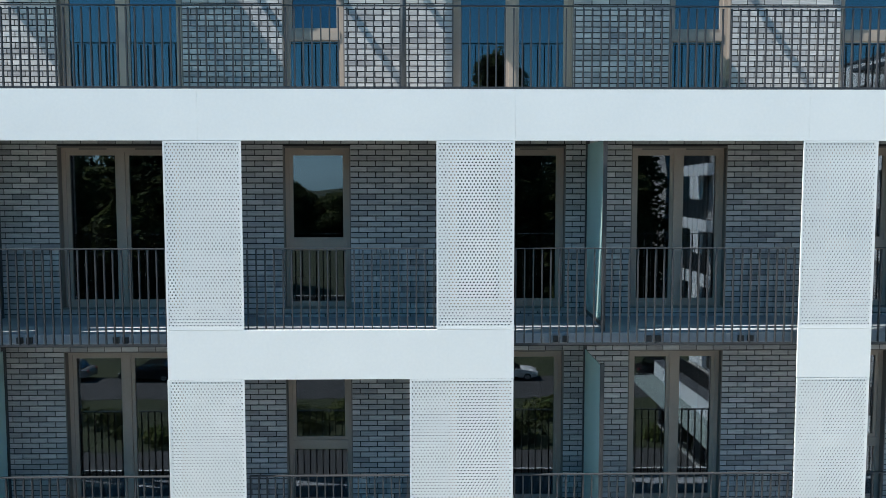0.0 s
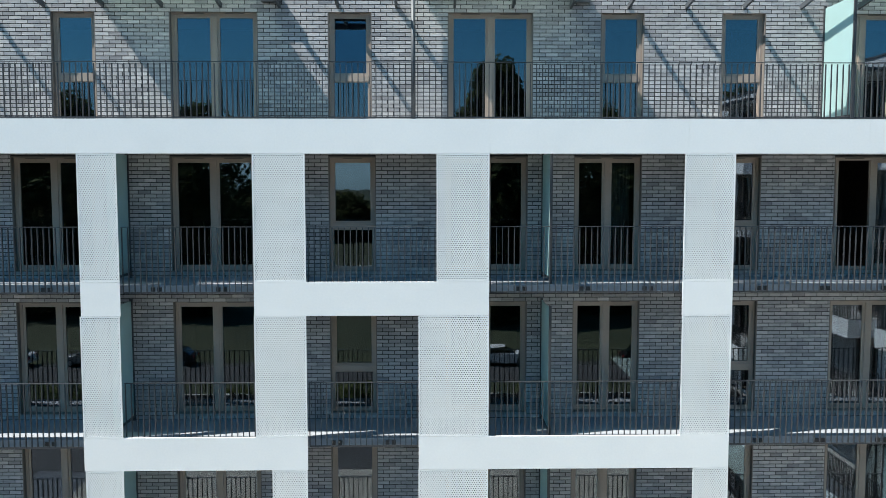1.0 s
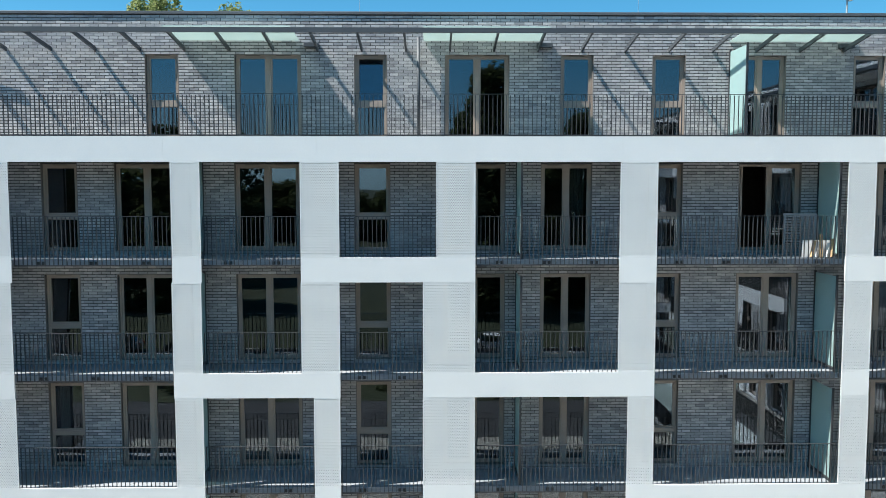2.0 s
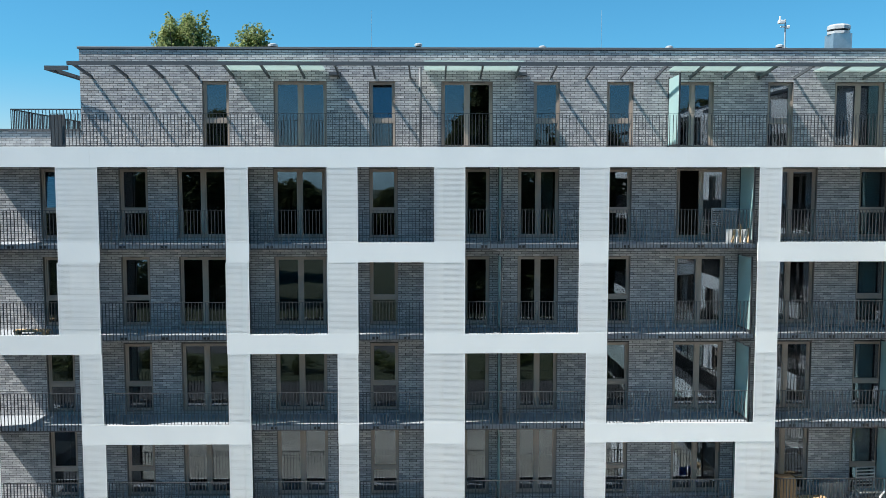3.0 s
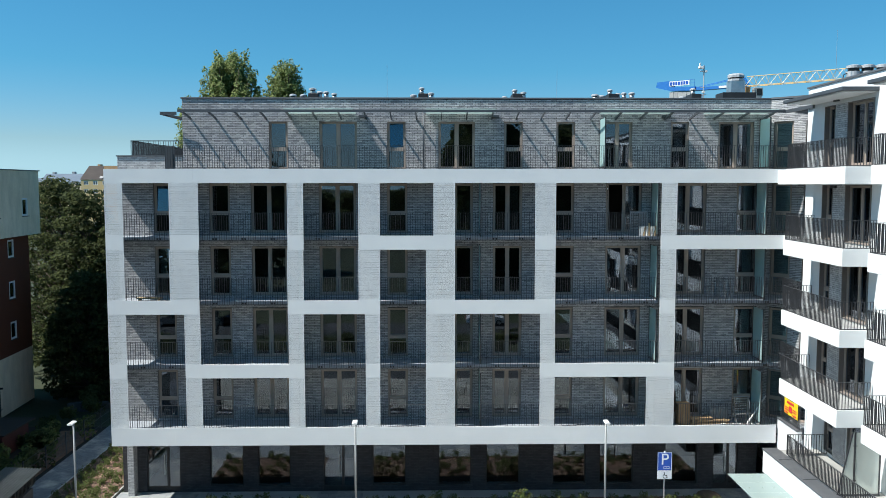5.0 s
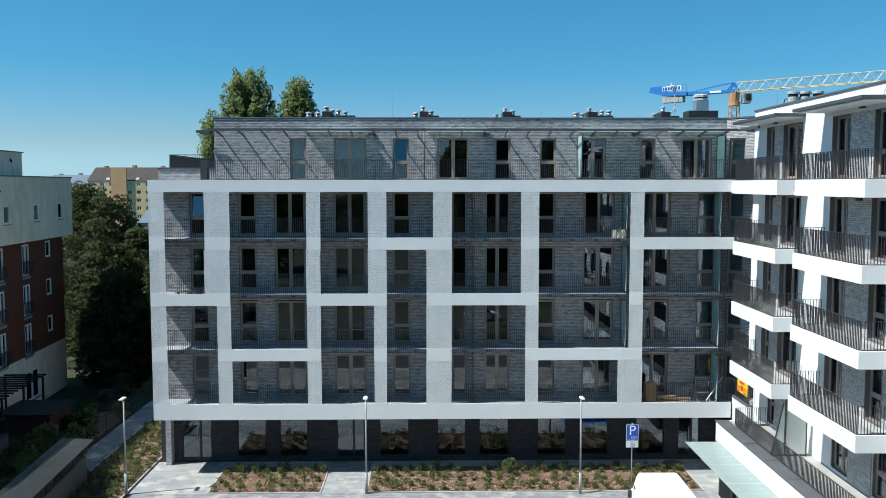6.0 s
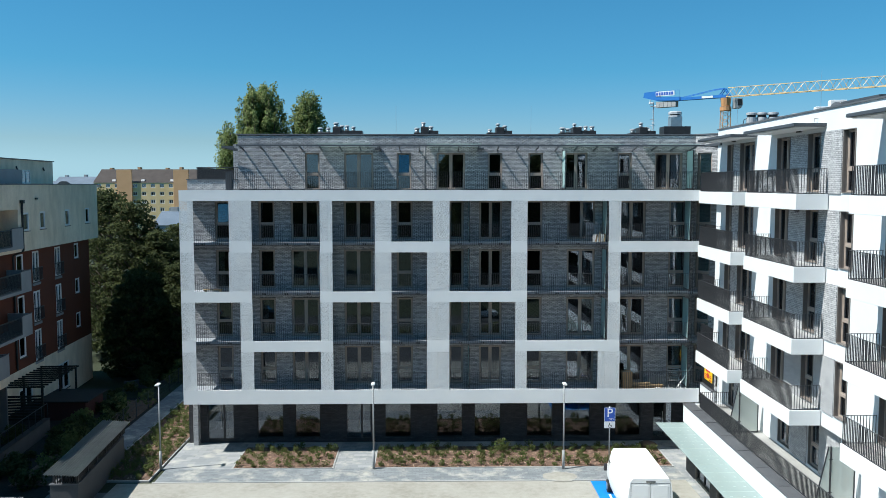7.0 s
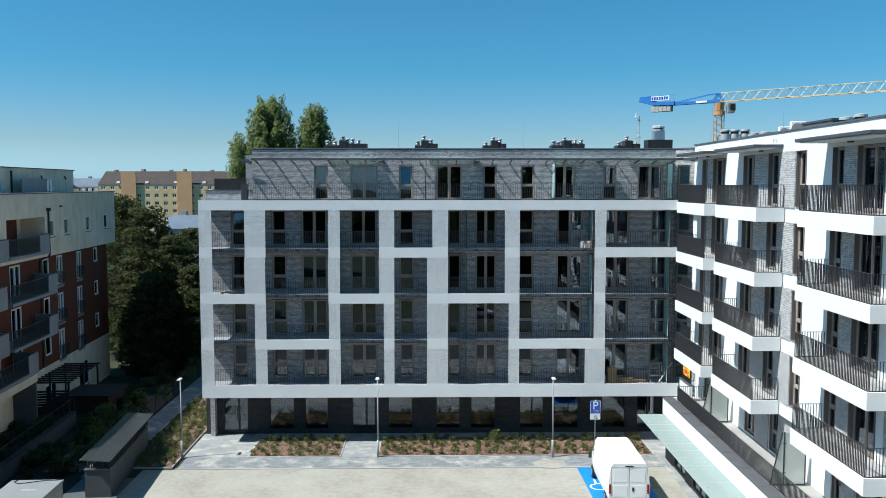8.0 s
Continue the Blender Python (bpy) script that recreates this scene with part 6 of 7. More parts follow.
# ---------------------------------------------------------------- cars along the road
def parked_car(x, y, rz, paint, label):
    t = thing("car", label, "car", "cars parked along the road", at=(x, y, -0.02), rz=rz)
    bm = bmesh.new()                            # side outline of the lower body, drawn across
    prism(bm, [(-2.15, 0.35), (-2.2, 0.65), (-2.1, 0.88), (-1.5, 0.96), (1.0, 0.96), (1.9, 0.86), (2.15, 0.65), (2.15, 0.35), (1.7, 0.25), (-1.7, 0.25)], "y", -0.88, 0.88)
    body = part("body", bm, paint, t, bevel=0.06)
    bm = bmesh.new()
    prism(bm, [(-1.75, 0.962), (-1.35, 1.42), (0.15, 1.46), (0.95, 0.962)], "y", -0.74, 0.74)
    part("glasshouse", bm, M_GLASS, t, "dark side glass and windscreen", bevel=0.05)
    bm = bmesh.new()
    prism(bm, [(-1.36, 1.425), (-1.2, 1.49), (0.05, 1.51), (0.17, 1.465)], "y", -0.72, 0.72)
    part("roof", bm, paint, t, bevel=0.02)
    for s in (-1, 1):
        for xx in (-1.35, 1.35):
            wb = bmesh.new()
            bar(wb, (xx, s * 0.66, 0.32), (xx, s * 0.885, 0.32), 0.32, 18)
            wh = part("wheel", wb, M_TYRE, t)
            hb = bmesh.new()
            bar(hb, (xx, s * 0.887, 0.32), (xx, s * 0.895, 0.32), 0.20, 12)
            part("rim", hb, M_ZINC, wh)
        boxes("headlight", M_PVC, t, (2.05, 2.17, s * 0.66 - 0.16, s * 0.66 + 0.16, 0.62, 0.76))
        boxes("tail_light", M_RED, t, (-2.2, -2.08, s * 0.68 - 0.14, s * 0.68 + 0.14, 0.66, 0.84))


M_SILVER = surface("silver car paint", (0.34, 0.35, 0.36), (0.40, 0.41, 0.42), 0.5, 10, 0.25, 0.6, 0)
M_BLACKCAR = surface("black car paint", (0.012, 0.013, 0.015), (0.018, 0.019, 0.021), 0.5, 10, 0.18, 0, 0)
for x, m, n in ((-28.0, M_SILVER, "silver"), (-21.5, M_BLACKCAR, "black"), (18.0, M_BLACKCAR, "black"), (25.0, M_SILVER, "silver"), (6.0, M_VAN, "white"), (-35.0, M_VAN, "white")):
    parked_car(x, -49.2, 180 if x < 0 else 0, m, "%s hatchback parked along the far kerb" % n)

# ---------------------------------------------------------------- planting
def shrub_mesh(seed, radius, leaves, material, leaf=0.06):
    r = random.Random(seed)
    cs = [(r.uniform(-radius, radius) * 0.6, r.uniform(-radius, radius) * 0.6, radius * r.uniform(0.35, 1.15), radius * r.uniform(0.35, 0.6)) for _ in range(7)]
    return leaf_cloud("shrub", cs, (1, 1, 1), leaves, leaf, seed, material)


SHRUBS = [shrub_mesh(100 + k, 0.20 + 0.035 * k, 90, LEAF_BED, 0.055) for k in range(5)]
rng = random.Random(8)
for i, (x0, x1, y0, y1) in enumerate(BEDS):
    step = 0.72 if i < 2 else 0.56
    y = y0 + 0.35
    row = 0
    while y < min(y1, 11.0) - 0.2:
        x = x0 + 0.35 + (step / 2 if row % 2 else 0)
        while x < x1 - 0.2:
            if rng.random() > 0.14:
                ob = new("shrub", SHRUBS[rng.randrange(5)])
                ob.matrix_basis = pose(x + rng.uniform(-0.14, 0.14), y + rng.uniform(-0.14, 0.14), 0.03, 0, 0, rng.uniform(0, 360)) @ Matrix.Diagonal((1, 1, rng.uniform(0.7, 1.25), 1))
                tagged(ob, "small young green shrub in bark mulch", "shrub", "shrubs in the beds")
            x += step
        y += step * 0.87
        row += 1
ob = new("shrub", shrub_mesh(120, 0.55, 260, LEAF_BED, 0.07))
ob.matrix_basis = pose(4.3, 0.3, 0.05)
tagged(ob, "taller green shrub close to the wall", "shrub", "shrubs in the beds")
# bark chips
r = np.random.RandomState(3)
V, F = [], []
for x0, x1, y0, y1 in BEDS:
    for k in range(int((x1 - x0) * (y1 - y0) * 28)):
        c = np.array((r.uniform(x0 + 0.05, x1 - 0.05), r.uniform(y0 + 0.05, y1 - 0.05), 0.042))
        a = r.uniform(0, math.tau)
        u, w = np.array((math.cos(a), math.sin(a), r.uniform(-0.4, 0.4))) * r.uniform(0.04, 0.09), np.array((-math.sin(a), math.cos(a), r.uniform(-0.4, 0.4))) * 0.03
        n = len(V)
        V += [c - u - w, c + u - w, c + u + w, c - u + w, c + (0, 0, 0.025)]
        F += [(n, n + 1, n + 4), (n + 1, n + 2, n + 4), (n + 2, n + 3, n + 4), (n + 3, n, n + 4)]
me = bpy.data.meshes.new("bark_chips")
me.from_pydata([tuple(v) for v in V], [], F)
M_CHIPS = Mat("bark chips")
M_CHIPS.base(M_CHIPS.ramp(M_CHIPS.node("ShaderNodeNewGeometry").outputs["Random Per Island"], [(0.0, (0.075, 0.042, 0.028)), (0.5, (0.24, 0.135, 0.09)), (1.0, (0.40, 0.28, 0.20))]))
M_CHIPS.b.inputs["Roughness"].default_value = 0.9
me.materials.append(M_CHIPS.m)
tagged(new("bark_chips", me), "brown bark chips spread over the beds", "mulch", kind="stuff")

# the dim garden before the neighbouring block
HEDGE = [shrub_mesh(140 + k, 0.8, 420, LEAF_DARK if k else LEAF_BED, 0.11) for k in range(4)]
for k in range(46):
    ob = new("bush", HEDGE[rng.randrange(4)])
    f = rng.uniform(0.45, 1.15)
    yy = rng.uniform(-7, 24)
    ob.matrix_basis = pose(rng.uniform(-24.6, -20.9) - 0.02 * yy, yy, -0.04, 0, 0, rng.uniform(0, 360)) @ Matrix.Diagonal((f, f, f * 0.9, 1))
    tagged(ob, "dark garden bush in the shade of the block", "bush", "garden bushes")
for k in range(30):                            # bushes on the verge before the road
    ob = new("bush", HEDGE[rng.randrange(4)])
    f = rng.uniform(0.9, 2.0)
    ob.matrix_basis = pose(-44 + k * 2.6 + rng.uniform(-0.8, 0.8), rng.uniform(-38.5, -33.2), -0.04, 0, 0, rng.uniform(0, 360)) @ Matrix.Diagonal((f * 1.3, f, f * 0.7, 1))
    tagged(ob, "low green bush on the grass verge", "bush", "verge bushes")
M_DARKWOOD = surface("dark stained wood", (0.010, 0.008, 0.006), (0.020, 0.015, 0.012), 2, 16, 0.8)
M_DARKRED = surface("dark red boards", (0.035, 0.007, 0.006), (0.055, 0.011, 0.009), 2, 16, 0.8)
hut = thing("garden_hut", "low dark garden hut with red board walls", "hut", at=(-25.4, 9.3, -0.05))
boxes("wall", M_DARKRED, hut, (-1.9, 1.2, -1.5, 1.6, 0, 1.35))
boxes("roof", M_DARKWOOD, hut, (-2.2, 1.5, -1.8, 1.9, 1.355, 1.44))
perg = thing("garden_pergola", "dark slatted pergola against the block", "pergola", at=(-30.0, 10.3, -0.05), rz=3.6)
for x in (0.35, 2.9):
    for y in (-3.2, 0.0, 3.2):
        boxes("post", M_DARKWOOD, perg, (x - 0.06, x + 0.06, y - 0.06, y + 0.06, 0, 2.5))
for k in range(11):
    y = -3.3 + k * 0.66
    boxes("slat", M_DARKWOOD, perg, (0.25, 3.1, y - 0.04, y + 0.04, 2.505, 2.62))
low = thing("stone_wall", "low dark stone wall at the end of the lawn", "wall", at=(-27.0, 22.6, -1.42))
for k in range(14):
    bm = bmesh.new()
    box(bm, k * 0.5, k * 0.5 + 0.49, 0, 0.35, 0, 0.62 + 0.06 * (k * 7 % 3))
    part("stone", bm, M_SHELTER, low, bevel=0.03)
for k in range(16):                             # grasses and shrubs in the shaded bed
    ob = new("shrub", SHRUBS[rng.randrange(5)])
    f = rng.uniform(1.2, 2.4)
    ob.matrix_basis = pose(rng.uniform(-23.0, -21.1), -4.5 + k * 1.05, 0.015, 0, 0, rng.uniform(0, 360)) @ Matrix.Diagonal((f, f, f * 1.2, 1))
    tagged(ob, "larger shrub in the shaded bed beside the path", "shrub", "shrubs in the shaded bed")
yard = thing("garden_wall", "dark concrete retaining wall with a railing", "garden wall", at=(-25.2, -1.0, -0.05), rz=3.6)
boxes("body", M_SHELTER, yard, (-0.15, 0.15, -17, 6.0, 0, 0.95))
boxes("coping", M_BLACK, yard, (-0.2, 0.2, -17, 6.0, 0.953, 1.02))
bm = bmesh.new()
box(bm, -0.02, 0.02, -17, 6.0, 1.95, 1.99)
for k in range(24):
    box(bm, -0.015, 0.015, -16.9 + k, -16.87 + k, 1.022, 1.95)
part("garden_railing", bm, M_RAIL, yard)
fence = thing("mesh_fence", "thin dark mesh fence along the path", "fence", at=(-20.9, -1.6, -0.05))
for k in range(10):
    boxes("post", M_RAIL, fence, (-0.025, 0.025, k * 2.5 - 0.025, k * 2.5 + 0.025, 0, 1.35))
bm = bmesh.new()
for z in (0.3, 0.8, 1.28):
    box(bm, -0.006, 0.006, 0.03, 22.4, z, z + 0.012)
for k in range(224):
    box(bm, -0.003, 0.003, 0.05 + k * 0.1, 0.056 + k * 0.1, 0.1, 1.3)
part("wire", bm, M_RAIL, fence)

# ---------------------------------------------------------------- units on the wing's roof
def roof_cowl(x, y, h, r=0.27):
    """A galvanised roof outlet: drum, dark slit, lid, and a cable to the roof."""
    t = thing("roof_cowl", "galvanised round outlet with a black slit on the roof", "roof outlet", "outlets on the wing's roof", at=(x, y, 19.2))
    bm = bmesh.new()
    bar(bm, (0, 0, 0), (0, 0, h - 0.28), r, 16)
    d = part("drum", bm, M_ZINC_DULL, t)
    bm = bmesh.new()
    bar(bm, (0, 0, h - 0.279), (0, 0, h - 0.14), r * 0.86, 16)
    part("slit", bm, M_BLACK, d)
    bm = bmesh.new()
    bar(bm, (0, 0, h - 0.139), (0, 0, h - 0.03), r * 1.1, 16)
    bar(bm, (0, 0, h - 0.029), (0, 0, h), r * 1.0, 16, r * 0.7)
    part("lid", bm, M_ZINC_DULL, t)
    bm = bmesh.new()
    loop = [(-r, 0, h - 0.35), (-r - 0.14, 0, h - 0.4), (-r - 0.2, 0, h - 0.65), (-r - 0.1, 0, 0.02)]
    for p, q in zip(loop, loop[1:]):
        bar(bm, p, q, 0.02, 6)
    part("cable", bm, M_BLACK, t, "dark loose cable")


def air_unit(x, y, w, h):
    t = thing("air_unit", "white outdoor air unit with a fan grille", "air unit", "air units on the wing's roof", at=(x, y, 19.2), rz=-8)
    boxes("casing", M_PVC, t, (-w / 2, w / 2, -0.2, 0.2, 0.32, h), bevel=0.02)
    boxes("stand", M_RAIL, t, (-w / 2 + 0.05, -w / 2 + 0.1, -0.2, 0.2, 0, 0.318), (w / 2 - 0.1, w / 2 - 0.05, -0.2, 0.2, 0, 0.318))
    bm = bmesh.new()
    bar(bm, (-w * 0.12, -0.215, (h + 0.32) / 2), (-w * 0.12, -0.202, (h + 0.32) / 2), (h - 0.32) * 0.38, 20)
    part("grille", bm, M_GREYPANEL, t, "grey fan grille")


for x, y, h in ((17.95, -2.6, 1.22), (18.5, -2.7, 1.22), (19.1, -2.8, 1.22), (19.6, -2.9, 1.0), (18.75, -5.0, 0.8), (18.85, -6.5, 0.85), (19.0, -15.4, 0.95), (19.0, -16.7, 0.98), (19.1, -24.0, 1.0)):
    roof_cowl(x, y, h)
for x, y, w, h in ((18.95, -8.9, 0.62, 0.95), (19.0, -10.4, 0.75, 1.12)):
    air_unit(x, y, w, h)
t = thing("roof_hatch", "long low dark roof light with a metal edge", "roof light", at=(19.6, -12.5, 19.2))
boxes("curb", M_CAP, t, (-0.6, 0.6, -1.6, 1.6, 0, 0.9))
boxes("rim", M_STEEL, t, (-0.65, 0.65, -1.65, 1.65, 0.903, 1.0))
for x, y, z in ((6.55, 6.0, 19.0), (-2.4, 6.0, 19.0), (17.0, -3.0, 19.2), (18.4, -10.0, 19.2)):
    t = thing("lightning_rod", "thin steel lightning rod on the roof", "lightning rod", "lightning rods", at=(x, y, z))
    bm = bmesh.new()
    bar(bm, (0, 0, 0), (0, 0, 2.6), 0.012, 5, 0.006)
    part("rod", bm, M_ZINC, t)

# ---------------------------------------------------------------- things on the balconies
M_CARD = surface("brown cardboard", (0.30, 0.18, 0.09), (0.40, 0.25, 0.13), 2, 20, 0.85)
M_WOODP = surface("pale boards", (0.38, 0.25, 0.13), (0.50, 0.35, 0.2), 2, 20, 0.7, 0, 0.1, 0.003, (0.3, 1, 6))
M_YELLOWSIGN = surface("yellow poster", (0.75, 0.52, 0.01), (0.82, 0.60, 0.02), 2, 20, 0.6)
M_POSTERRED = surface("red poster print", (0.5, 0.02, 0.03), (0.6, 0.04, 0.05), 2, 20, 0.6)

# bare bulb behind the open door, fourth floor
M_BULB = Mat("lit bulb")
M_BULB.base((0.9, 0.9, 0.85))
M_BULB.b.inputs["Emission Color"].default_value, M_BULB.b.inputs["Emission Strength"].default_value = (1.0, 0.95, 0.85, 1), 6.0
t = thing("pendant_lamp", "small lit bulb hanging from the room's ceiling", "lamp", at=(8.53, 2.6, 15.74))
bm = bmesh.new()
bar(bm, (0, 0, -0.005), (0, 0, -0.56), 0.006, 5)
part("cord", bm, M_BLACK, t)
bm = bmesh.new()
bmesh.ops.create_icosphere(bm, subdivisions=2, radius=0.075)
bmesh.ops.translate(bm, verts=bm.verts[:], vec=(0, 0, -0.64))
part("bulb", bm, M_BULB.m, t, smooth=True)

# leaning louvred shutter and upright boards, fourth floor
z = FLOORS[3]
t = thing("louvred_shutter", "pale louvred shutter leaning on the balcony screen", "shutter", at=(9.75, 0.95, z - 0.067), rz=-12)
bm = bmesh.new()
ring(bm, -0.42, 0.42, 0.0, 1.15, 0.06, -0.02, 0.02)
part("frame", bm, M_GREYPANEL, t)
for k in range(14):
    bm = bmesh.new()
    box(bm, -0.36, 0.36, -0.015, 0.015, 0.09 + k * 0.073, 0.13 + k * 0.073)
    part("louvre", bm, M_GREYPANEL, t)
for k in range(5):
    h = (0.45, 0.42, 0.62, 0.38, 0.5)[k]
    t = thing("board", "white board end leaning in the balcony corner", "board", "leaning boards", at=(9.85 + 0.13 * k, 0.42, z - 0.067))
    bm = bmesh.new()
    beam(bm, (0, 0, 0.02), (0.10 - 0.05 * (k % 3), 0.05, h), 0.07, 0.06)
    part("plank", bm, M_PVC if k % 2 else M_WOODP, t)
t = thing("plasterboard", "white sheet standing behind the boards", "panel", at=(10.1, 0.6, z - 0.067), rz=-6)
boxes("sheet", M_PVC, t, (-0.4, 0.3, -0.015, 0.015, 0, 0.45))

# first floor corner
z = FLOORS[0]
t = thing("cardboard_box", "tall brown cardboard box on the balcony", "box", at=(11.9, 0.55, z - 0.067), rz=4)
boxes("carton", M_CARD, t, (-0.30, 0.30, -0.22, 0.22, 0, 1.04), bevel=0.01)
boxes("tape", M_WOODP, t, (-0.03, 0.03, -0.223, -0.2205, 0.05, 1.0))
for k, (x, y, n, w) in enumerate(((12.75, 0.5, 5, 0.55), (13.55, 0.62, 3, 0.62))):
    t = thing("plank_stack", "stack of pale planks on the balcony floor", "planks", "plank stacks", at=(x, y, z - 0.067), rz=3 - 5 * k)
    for i in range(n):
        boxes("plank", M_WOODP, t, (-w + 0.05 * (i % 3), w - 0.07 * (i % 2), -0.14 + 0.02 * (i % 2), 0.14, i * 0.075, i * 0.075 + 0.035))
        for px in (-0.4, 0.35):
            boxes("batten", M_WOODP, t, (px, px + 0.06, -0.12, 0.12, i * 0.075 + 0.0355, i * 0.075 + 0.0745))
t = thing("grey_panel", "grey board leaning against the wall of the balcony", "panel", at=(13.8, 1.05, z - 0.067), rz=2)
boxes("sheet", M_LAMPGREY, t, (-0.43, 0.43, -0.02, 0.02, 0, 0.62))
t = thing("garden_chair", "white slatted folding chair on the balcony", "chair", at=(14.83, 0.85, z - 0.067), rz=6)
bm = bmesh.new()
ring(bm, -0.36, 0.36, 0.45, 1.25, 0.035, -0.02, 0.02)
back = part("backrest", bm, M_LAMPGREY, t)
for k in range(6):
    boxes("slat", M_LAMPGREY, back, (-0.32, 0.32, -0.015, 0.015, 0.52 + k * 0.115, 0.56 + k * 0.115))
for x in (-0.36, 0.36):
    bm = bmesh.new()
    beam(bm, (x, 0.25, 0.0), (x, -0.02, 0.55), 0.04, 0.04)
    part("leg", bm, M_LAMPGREY, t)
    bm = bmesh.new()
    beam(bm, (x, -0.35, 0.0), (x, 0.05, 0.6), 0.04, 0.04)
    part("leg", bm, M_LAMPGREY, t)
boxes("seat", M_LAMPGREY, t, (-0.38, 0.38, -0.36, 0.02, 0.45, 0.49))
t = thing("pole", "pale pole leaning in the balcony corner", "pole", at=(15.2, 0.5, z - 0.067))
bm = bmesh.new()
bar(bm, (-0.2, -0.05, 0.05), (0.76, 0.2, 1.3), 0.035, 6)
part("shaft", bm, M_PVC, t)
t = thing("plastic_sheet", "crumpled white plastic sheet along the floor edge", "sheet", at=(14.6, 0.28, z - 0.067))
bm = bmesh.new()
bmesh.ops.create_grid(bm, x_segments=24, y_segments=3, size=1)
for v in bm.verts:
    v.co = Vector((v.co.x * 0.95, v.co.y * 0.09, 0.05 + 0.05 * noise.noise(v.co * 7)))
bmesh.ops.solidify(bm, geom=bm.faces[:], thickness=0.004)
part("film", bm, M_PVC, t)

# planters and a mat, second and third floor corner
t = thing("wood_bench", "low pale wooden bench on the corner balcony", "bench", at=(-13.3, 0.55, FLOORS[2] - 0.067))
boxes("seat", M_WOODP, t, (-0.55, 0.55, -0.16, 0.16, 0.10, 0.16))
for x in (-0.45, 0.45):
    boxes("leg", M_WOODP, t, (x - 0.04, x + 0.04, -0.14, 0.14, 0, 0.099))

# yellow poster tied to the corner railing
t = thing("yellow_poster", "yellow sale poster with a red mark tied to a railing", "poster", at=(16.33, 0, 0), rz=-0.6)
bm = bmesh.new()
bmesh.ops.create_grid(bm, x_segments=10, y_segments=6, size=1)
for v in bm.verts:
    v.co = Vector((0.012 * noise.noise(v.co * 2), -1.28 + 0.72 * v.co.x, 5.14 + 0.37 * v.co.y - 0.05 * (1 - v.co.x * v.co.x) * (v.co.y > 0.5)))
bmesh.ops.solidify(bm, geom=bm.faces[:], thickness=0.006)
sheet = part("sheet", bm, M_YELLOWSIGN, t)
bm = bmesh.new()
for y0, y1, z0, z1 in ((-1.42, -1.12, 4.93, 5.2), (-1.9, -1.5, 4.83, 4.89), (-1.0, -0.62, 4.83, 4.89), (-1.05, -0.65, 4.97, 5.01), (-1.05, -0.65, 5.07, 5.11), (-1.9, -1.5, 5.0, 5.04), (-1.9, -1.5, 5.1, 5.14), (-1.6, -0.9, 5.3, 5.4)):
    box(bm, -0.034, -0.02, y0, y1, z0, z1)
part("print", bm, M_POSTERRED, sheet)

# wheelchair mark in the blue bay
t = thing("bay_marking", "white wheelchair mark painted in the blue bay", "road marking", at=(9.35, -8.0, -0.004))
bm = bmesh.new()
for k in range(16):
    a0, a1 = math.radians(100 + k * 18), math.radians(118 + k * 18)
    beam(bm, (0.45 * math.cos(a0), 0.45 * math.sin(a0), 0.002), (0.45 * math.cos(a1), 0.45 * math.sin(a1), 0.002), 0.11, 0.003)
beam(bm, (-0.05, 0.5, 0.0025), (-0.02, 1.2, 0.0025), 0.12, 0.003)
beam(bm, (-0.05, 0.5, 0.0035), (0.45, 0.45, 0.0035), 0.11, 0.003)
part("paint", bm, M_SIGNWHITE, t)
# stones by the bed
t = thing("stone", "brown boulder at the end of the bed", "stone", at=(13.4, 1.0, 0.03))
bm = bmesh.new()
bmesh.ops.create_icosphere(bm, subdivisions=2, radius=0.45)
for v in bm.verts:
    v.co = Vector((v.co.x * 1.3, v.co.y, 0.18 + v.co.z * 0.5)) * (1 + 0.25 * noise.noise(v.co * 2))
part("rock", bm, M_MULCH, t)
# pale curtains behind some panes
M_CURTAIN = surface("pale curtain", (0.42, 0.42, 0.41), (0.52, 0.52, 0.5), 1, 20, 0.9)
for f, (style, p, q), shift in ((3, LOWER[9], 0.0), (3, LOWER[8], 0.52), (2, LOWER[0], 0.0), (1, LOWER[1], 0.0), (3, LOWER[6], 0.45)):
    a, b = p + 0.12 + (q - p) * shift, p + 0.12 + (q - p) * (shift + 0.35)
    t = thing("curtain", "pale curtain hanging behind the window", "curtain", "curtains", at=(0, WALL + 0.42, FLOORS[f]))
    bm = bmesh.new()
    n = 28
    top = [bm.verts.new((a + (b - a) * k / n, 0.035 * math.sin(k * 1.5), 2.4)) for k in range(n + 1)]
    low = [bm.verts.new((a + (b - a) * k / n, 0.05 * math.sin(k * 1.5 + 0.3), 0.05)) for k in range(n + 1)]
    for k in range(n):
        bm.faces.new((low[k], low[k + 1], top[k + 1], top[k]))
    part("cloth", bm, M_CURTAIN, t, smooth=True)

# more of the dim garden: shade-coloured soil, a slatted screen, bushes added along the terrace
# near-black soil colour stands in for the block's deep shade
ground_piece("garden_soil", surface("shade-dark soil", (0.006, 0.006, 0.005), (0.016, 0.014, 0.011), 0.6, 10, 0.95, 0, 0.7, 0.04), -31.0, -20.45, -24, 14.0, -0.058, -0.03, "soil painted near black for the block's deep shade", "soil")
ground_piece("gravel_strip_2", M_CAP, -20.44, -17.42, -24, -6.05, -0.058, -0.025, "dark grey gravel round the bin shelter", "gravel")
t = thing("slatted_screen", "dark slatted wooden garden screen", "garden screen", at=(-29.7, 7.4, -0.03), rz=5)
for k in range(9):
    boxes("slat", M_DARKWOOD, t, (0.0, 2.6, -0.02, 0.02, 0.1 + k * 0.2, 0.24 + k * 0.2))
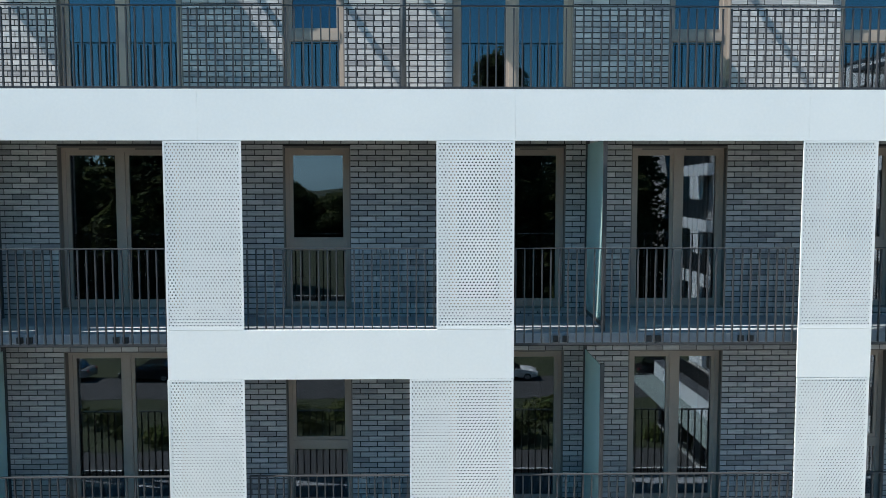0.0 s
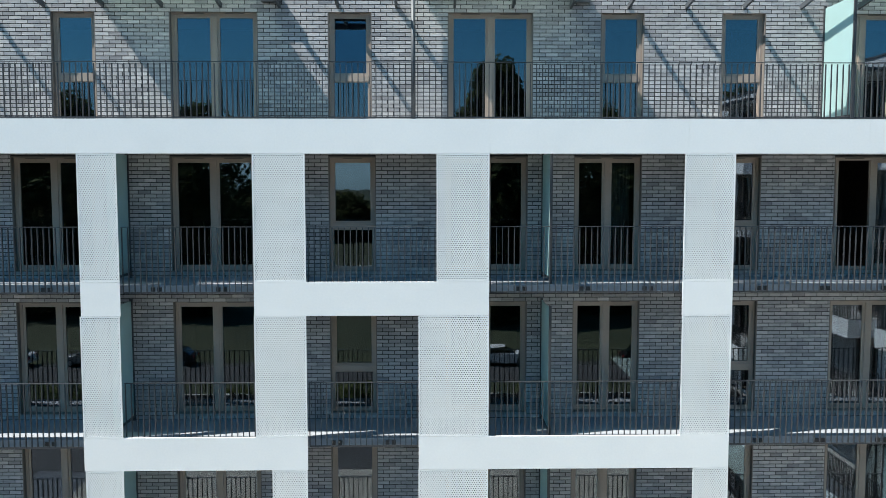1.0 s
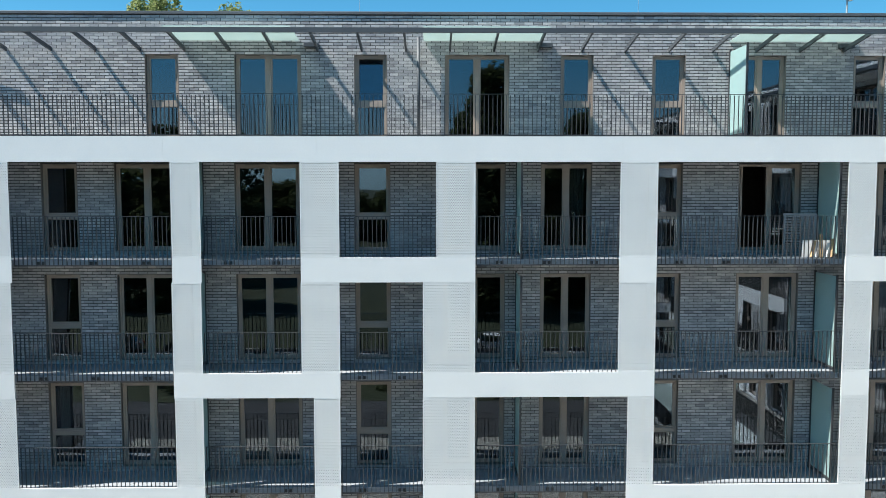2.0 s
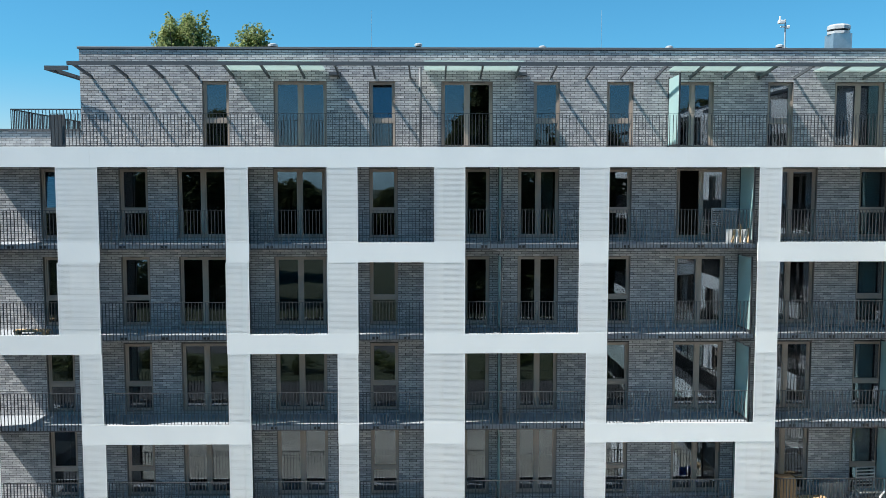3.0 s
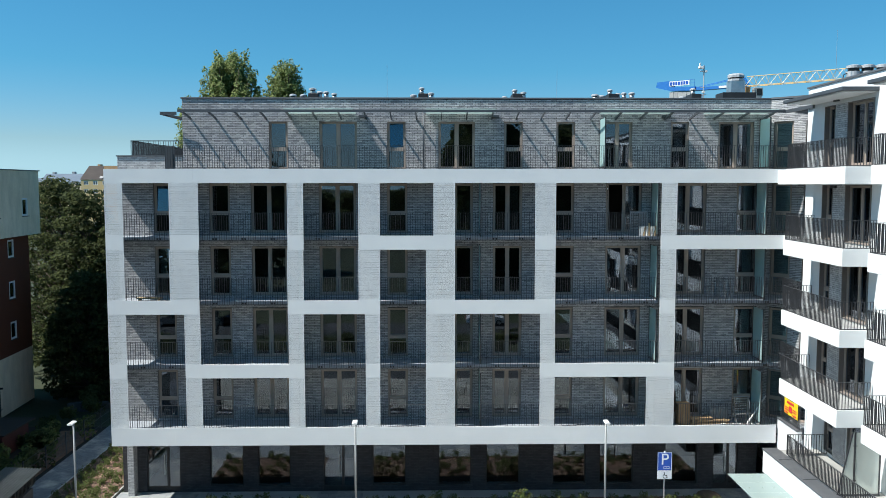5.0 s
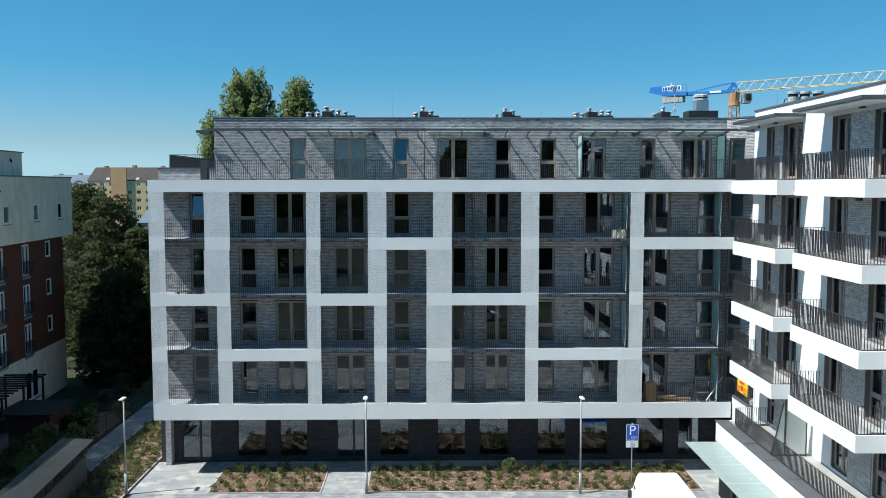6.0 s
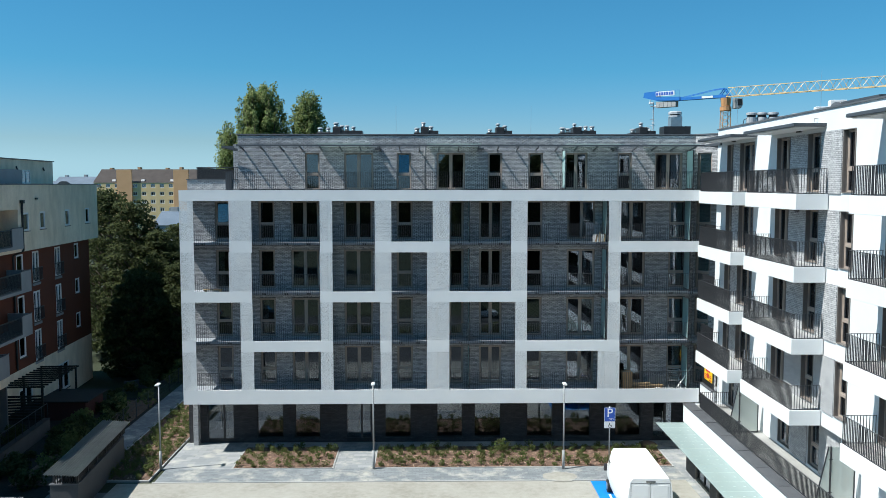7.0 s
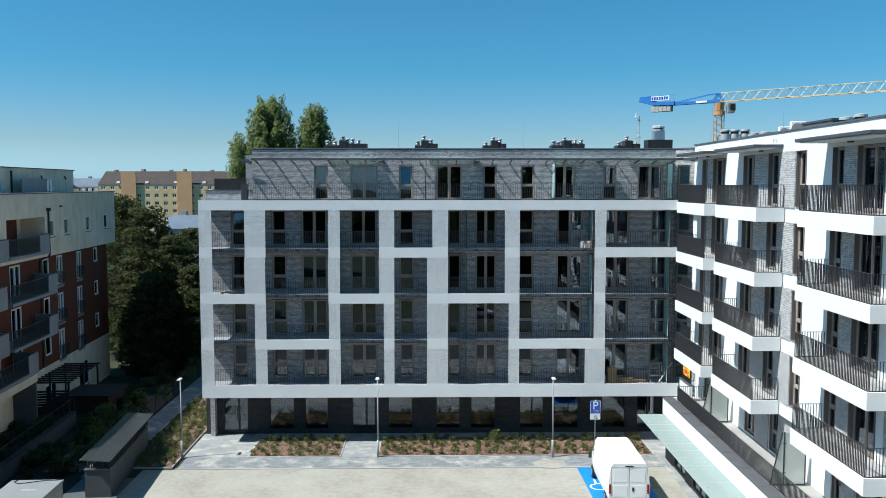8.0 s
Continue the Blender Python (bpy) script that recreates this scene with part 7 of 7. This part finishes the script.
for x in (0.0, 1.3, 2.55):
    boxes("post", M_DARKWOOD, t, (x, x + 0.07, 0.021, 0.08, 0, 1.95))
# bushes put over the shaded terrace paving, only to darken it
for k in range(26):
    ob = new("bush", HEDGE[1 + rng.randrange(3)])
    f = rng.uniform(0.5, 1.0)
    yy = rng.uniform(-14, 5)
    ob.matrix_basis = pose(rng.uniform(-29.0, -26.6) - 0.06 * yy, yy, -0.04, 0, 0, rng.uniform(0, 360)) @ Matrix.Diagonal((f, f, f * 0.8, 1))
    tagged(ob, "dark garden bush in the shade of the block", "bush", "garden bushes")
# rubble on the slabs before the shop fronts
M_RUBBLE = surface("sandy rubble", (0.30, 0.21, 0.12), (0.46, 0.35, 0.22), 2, 20, 0.95, 0, 0.5)
r2 = random.Random(31)
for k in range(16):
    t = thing("rubble_stone", "sandy broken stone lying on the slabs", "stone", "rubble on the slabs", at=(14.35 + r2.uniform(-0.5, 0.9), -12.2 + r2.uniform(-0.6, 0.5), 0.026), rz=r2.uniform(0, 360))
    bm = bmesh.new()
    bmesh.ops.create_icosphere(bm, subdivisions=1, radius=r2.uniform(0.10, 0.22))
    for v in bm.verts:
        v.co = Vector((v.co.x * 1.4, v.co.y, max(0.0, v.co.z * 0.7 + 0.07))) * (1 + 0.3 * noise.noise(v.co * 5 + Vector((k, 0, 0))))
    part("rock", bm, M_RUBBLE, t)
t = thing("flat_stone", "flat brown stone slab at the end of the bed", "stone", at=(13.2, -1.0, 0.05), rz=20)
bm = bmesh.new()
bmesh.ops.create_icosphere(bm, subdivisions=2, radius=0.4)
for v in bm.verts:
    v.co = Vector((v.co.x * 1.5, v.co.y, 0.06 + v.co.z * 0.25)) * (1 + 0.2 * noise.noise(v.co * 3))
part("rock", bm, M_MULCH, t)

# spilt sand at the foot of a lamp
t = thing("sand_patch", "pale sand spilt on the pavement round a lamp", "sand", at=(7.1, -4.1, 0.021))
bm = bmesh.new()
ringv = []
for k in range(28):
    a = k * math.tau / 28
    q = 1 + 0.18 * noise.noise(Vector((math.cos(a) * 1.5, math.sin(a) * 1.5, 3)))
    ringv.append(bm.verts.new((1.0 * q * math.cos(a), 0.75 * q * math.sin(a), 0.0)))
mid_v = bm.verts.new((0, 0, 0.05))
for k in range(28):
    bm.faces.new((ringv[k], ringv[(k + 1) % 28], mid_v))
part("mound", bm, M_SAND, t, smooth=True)
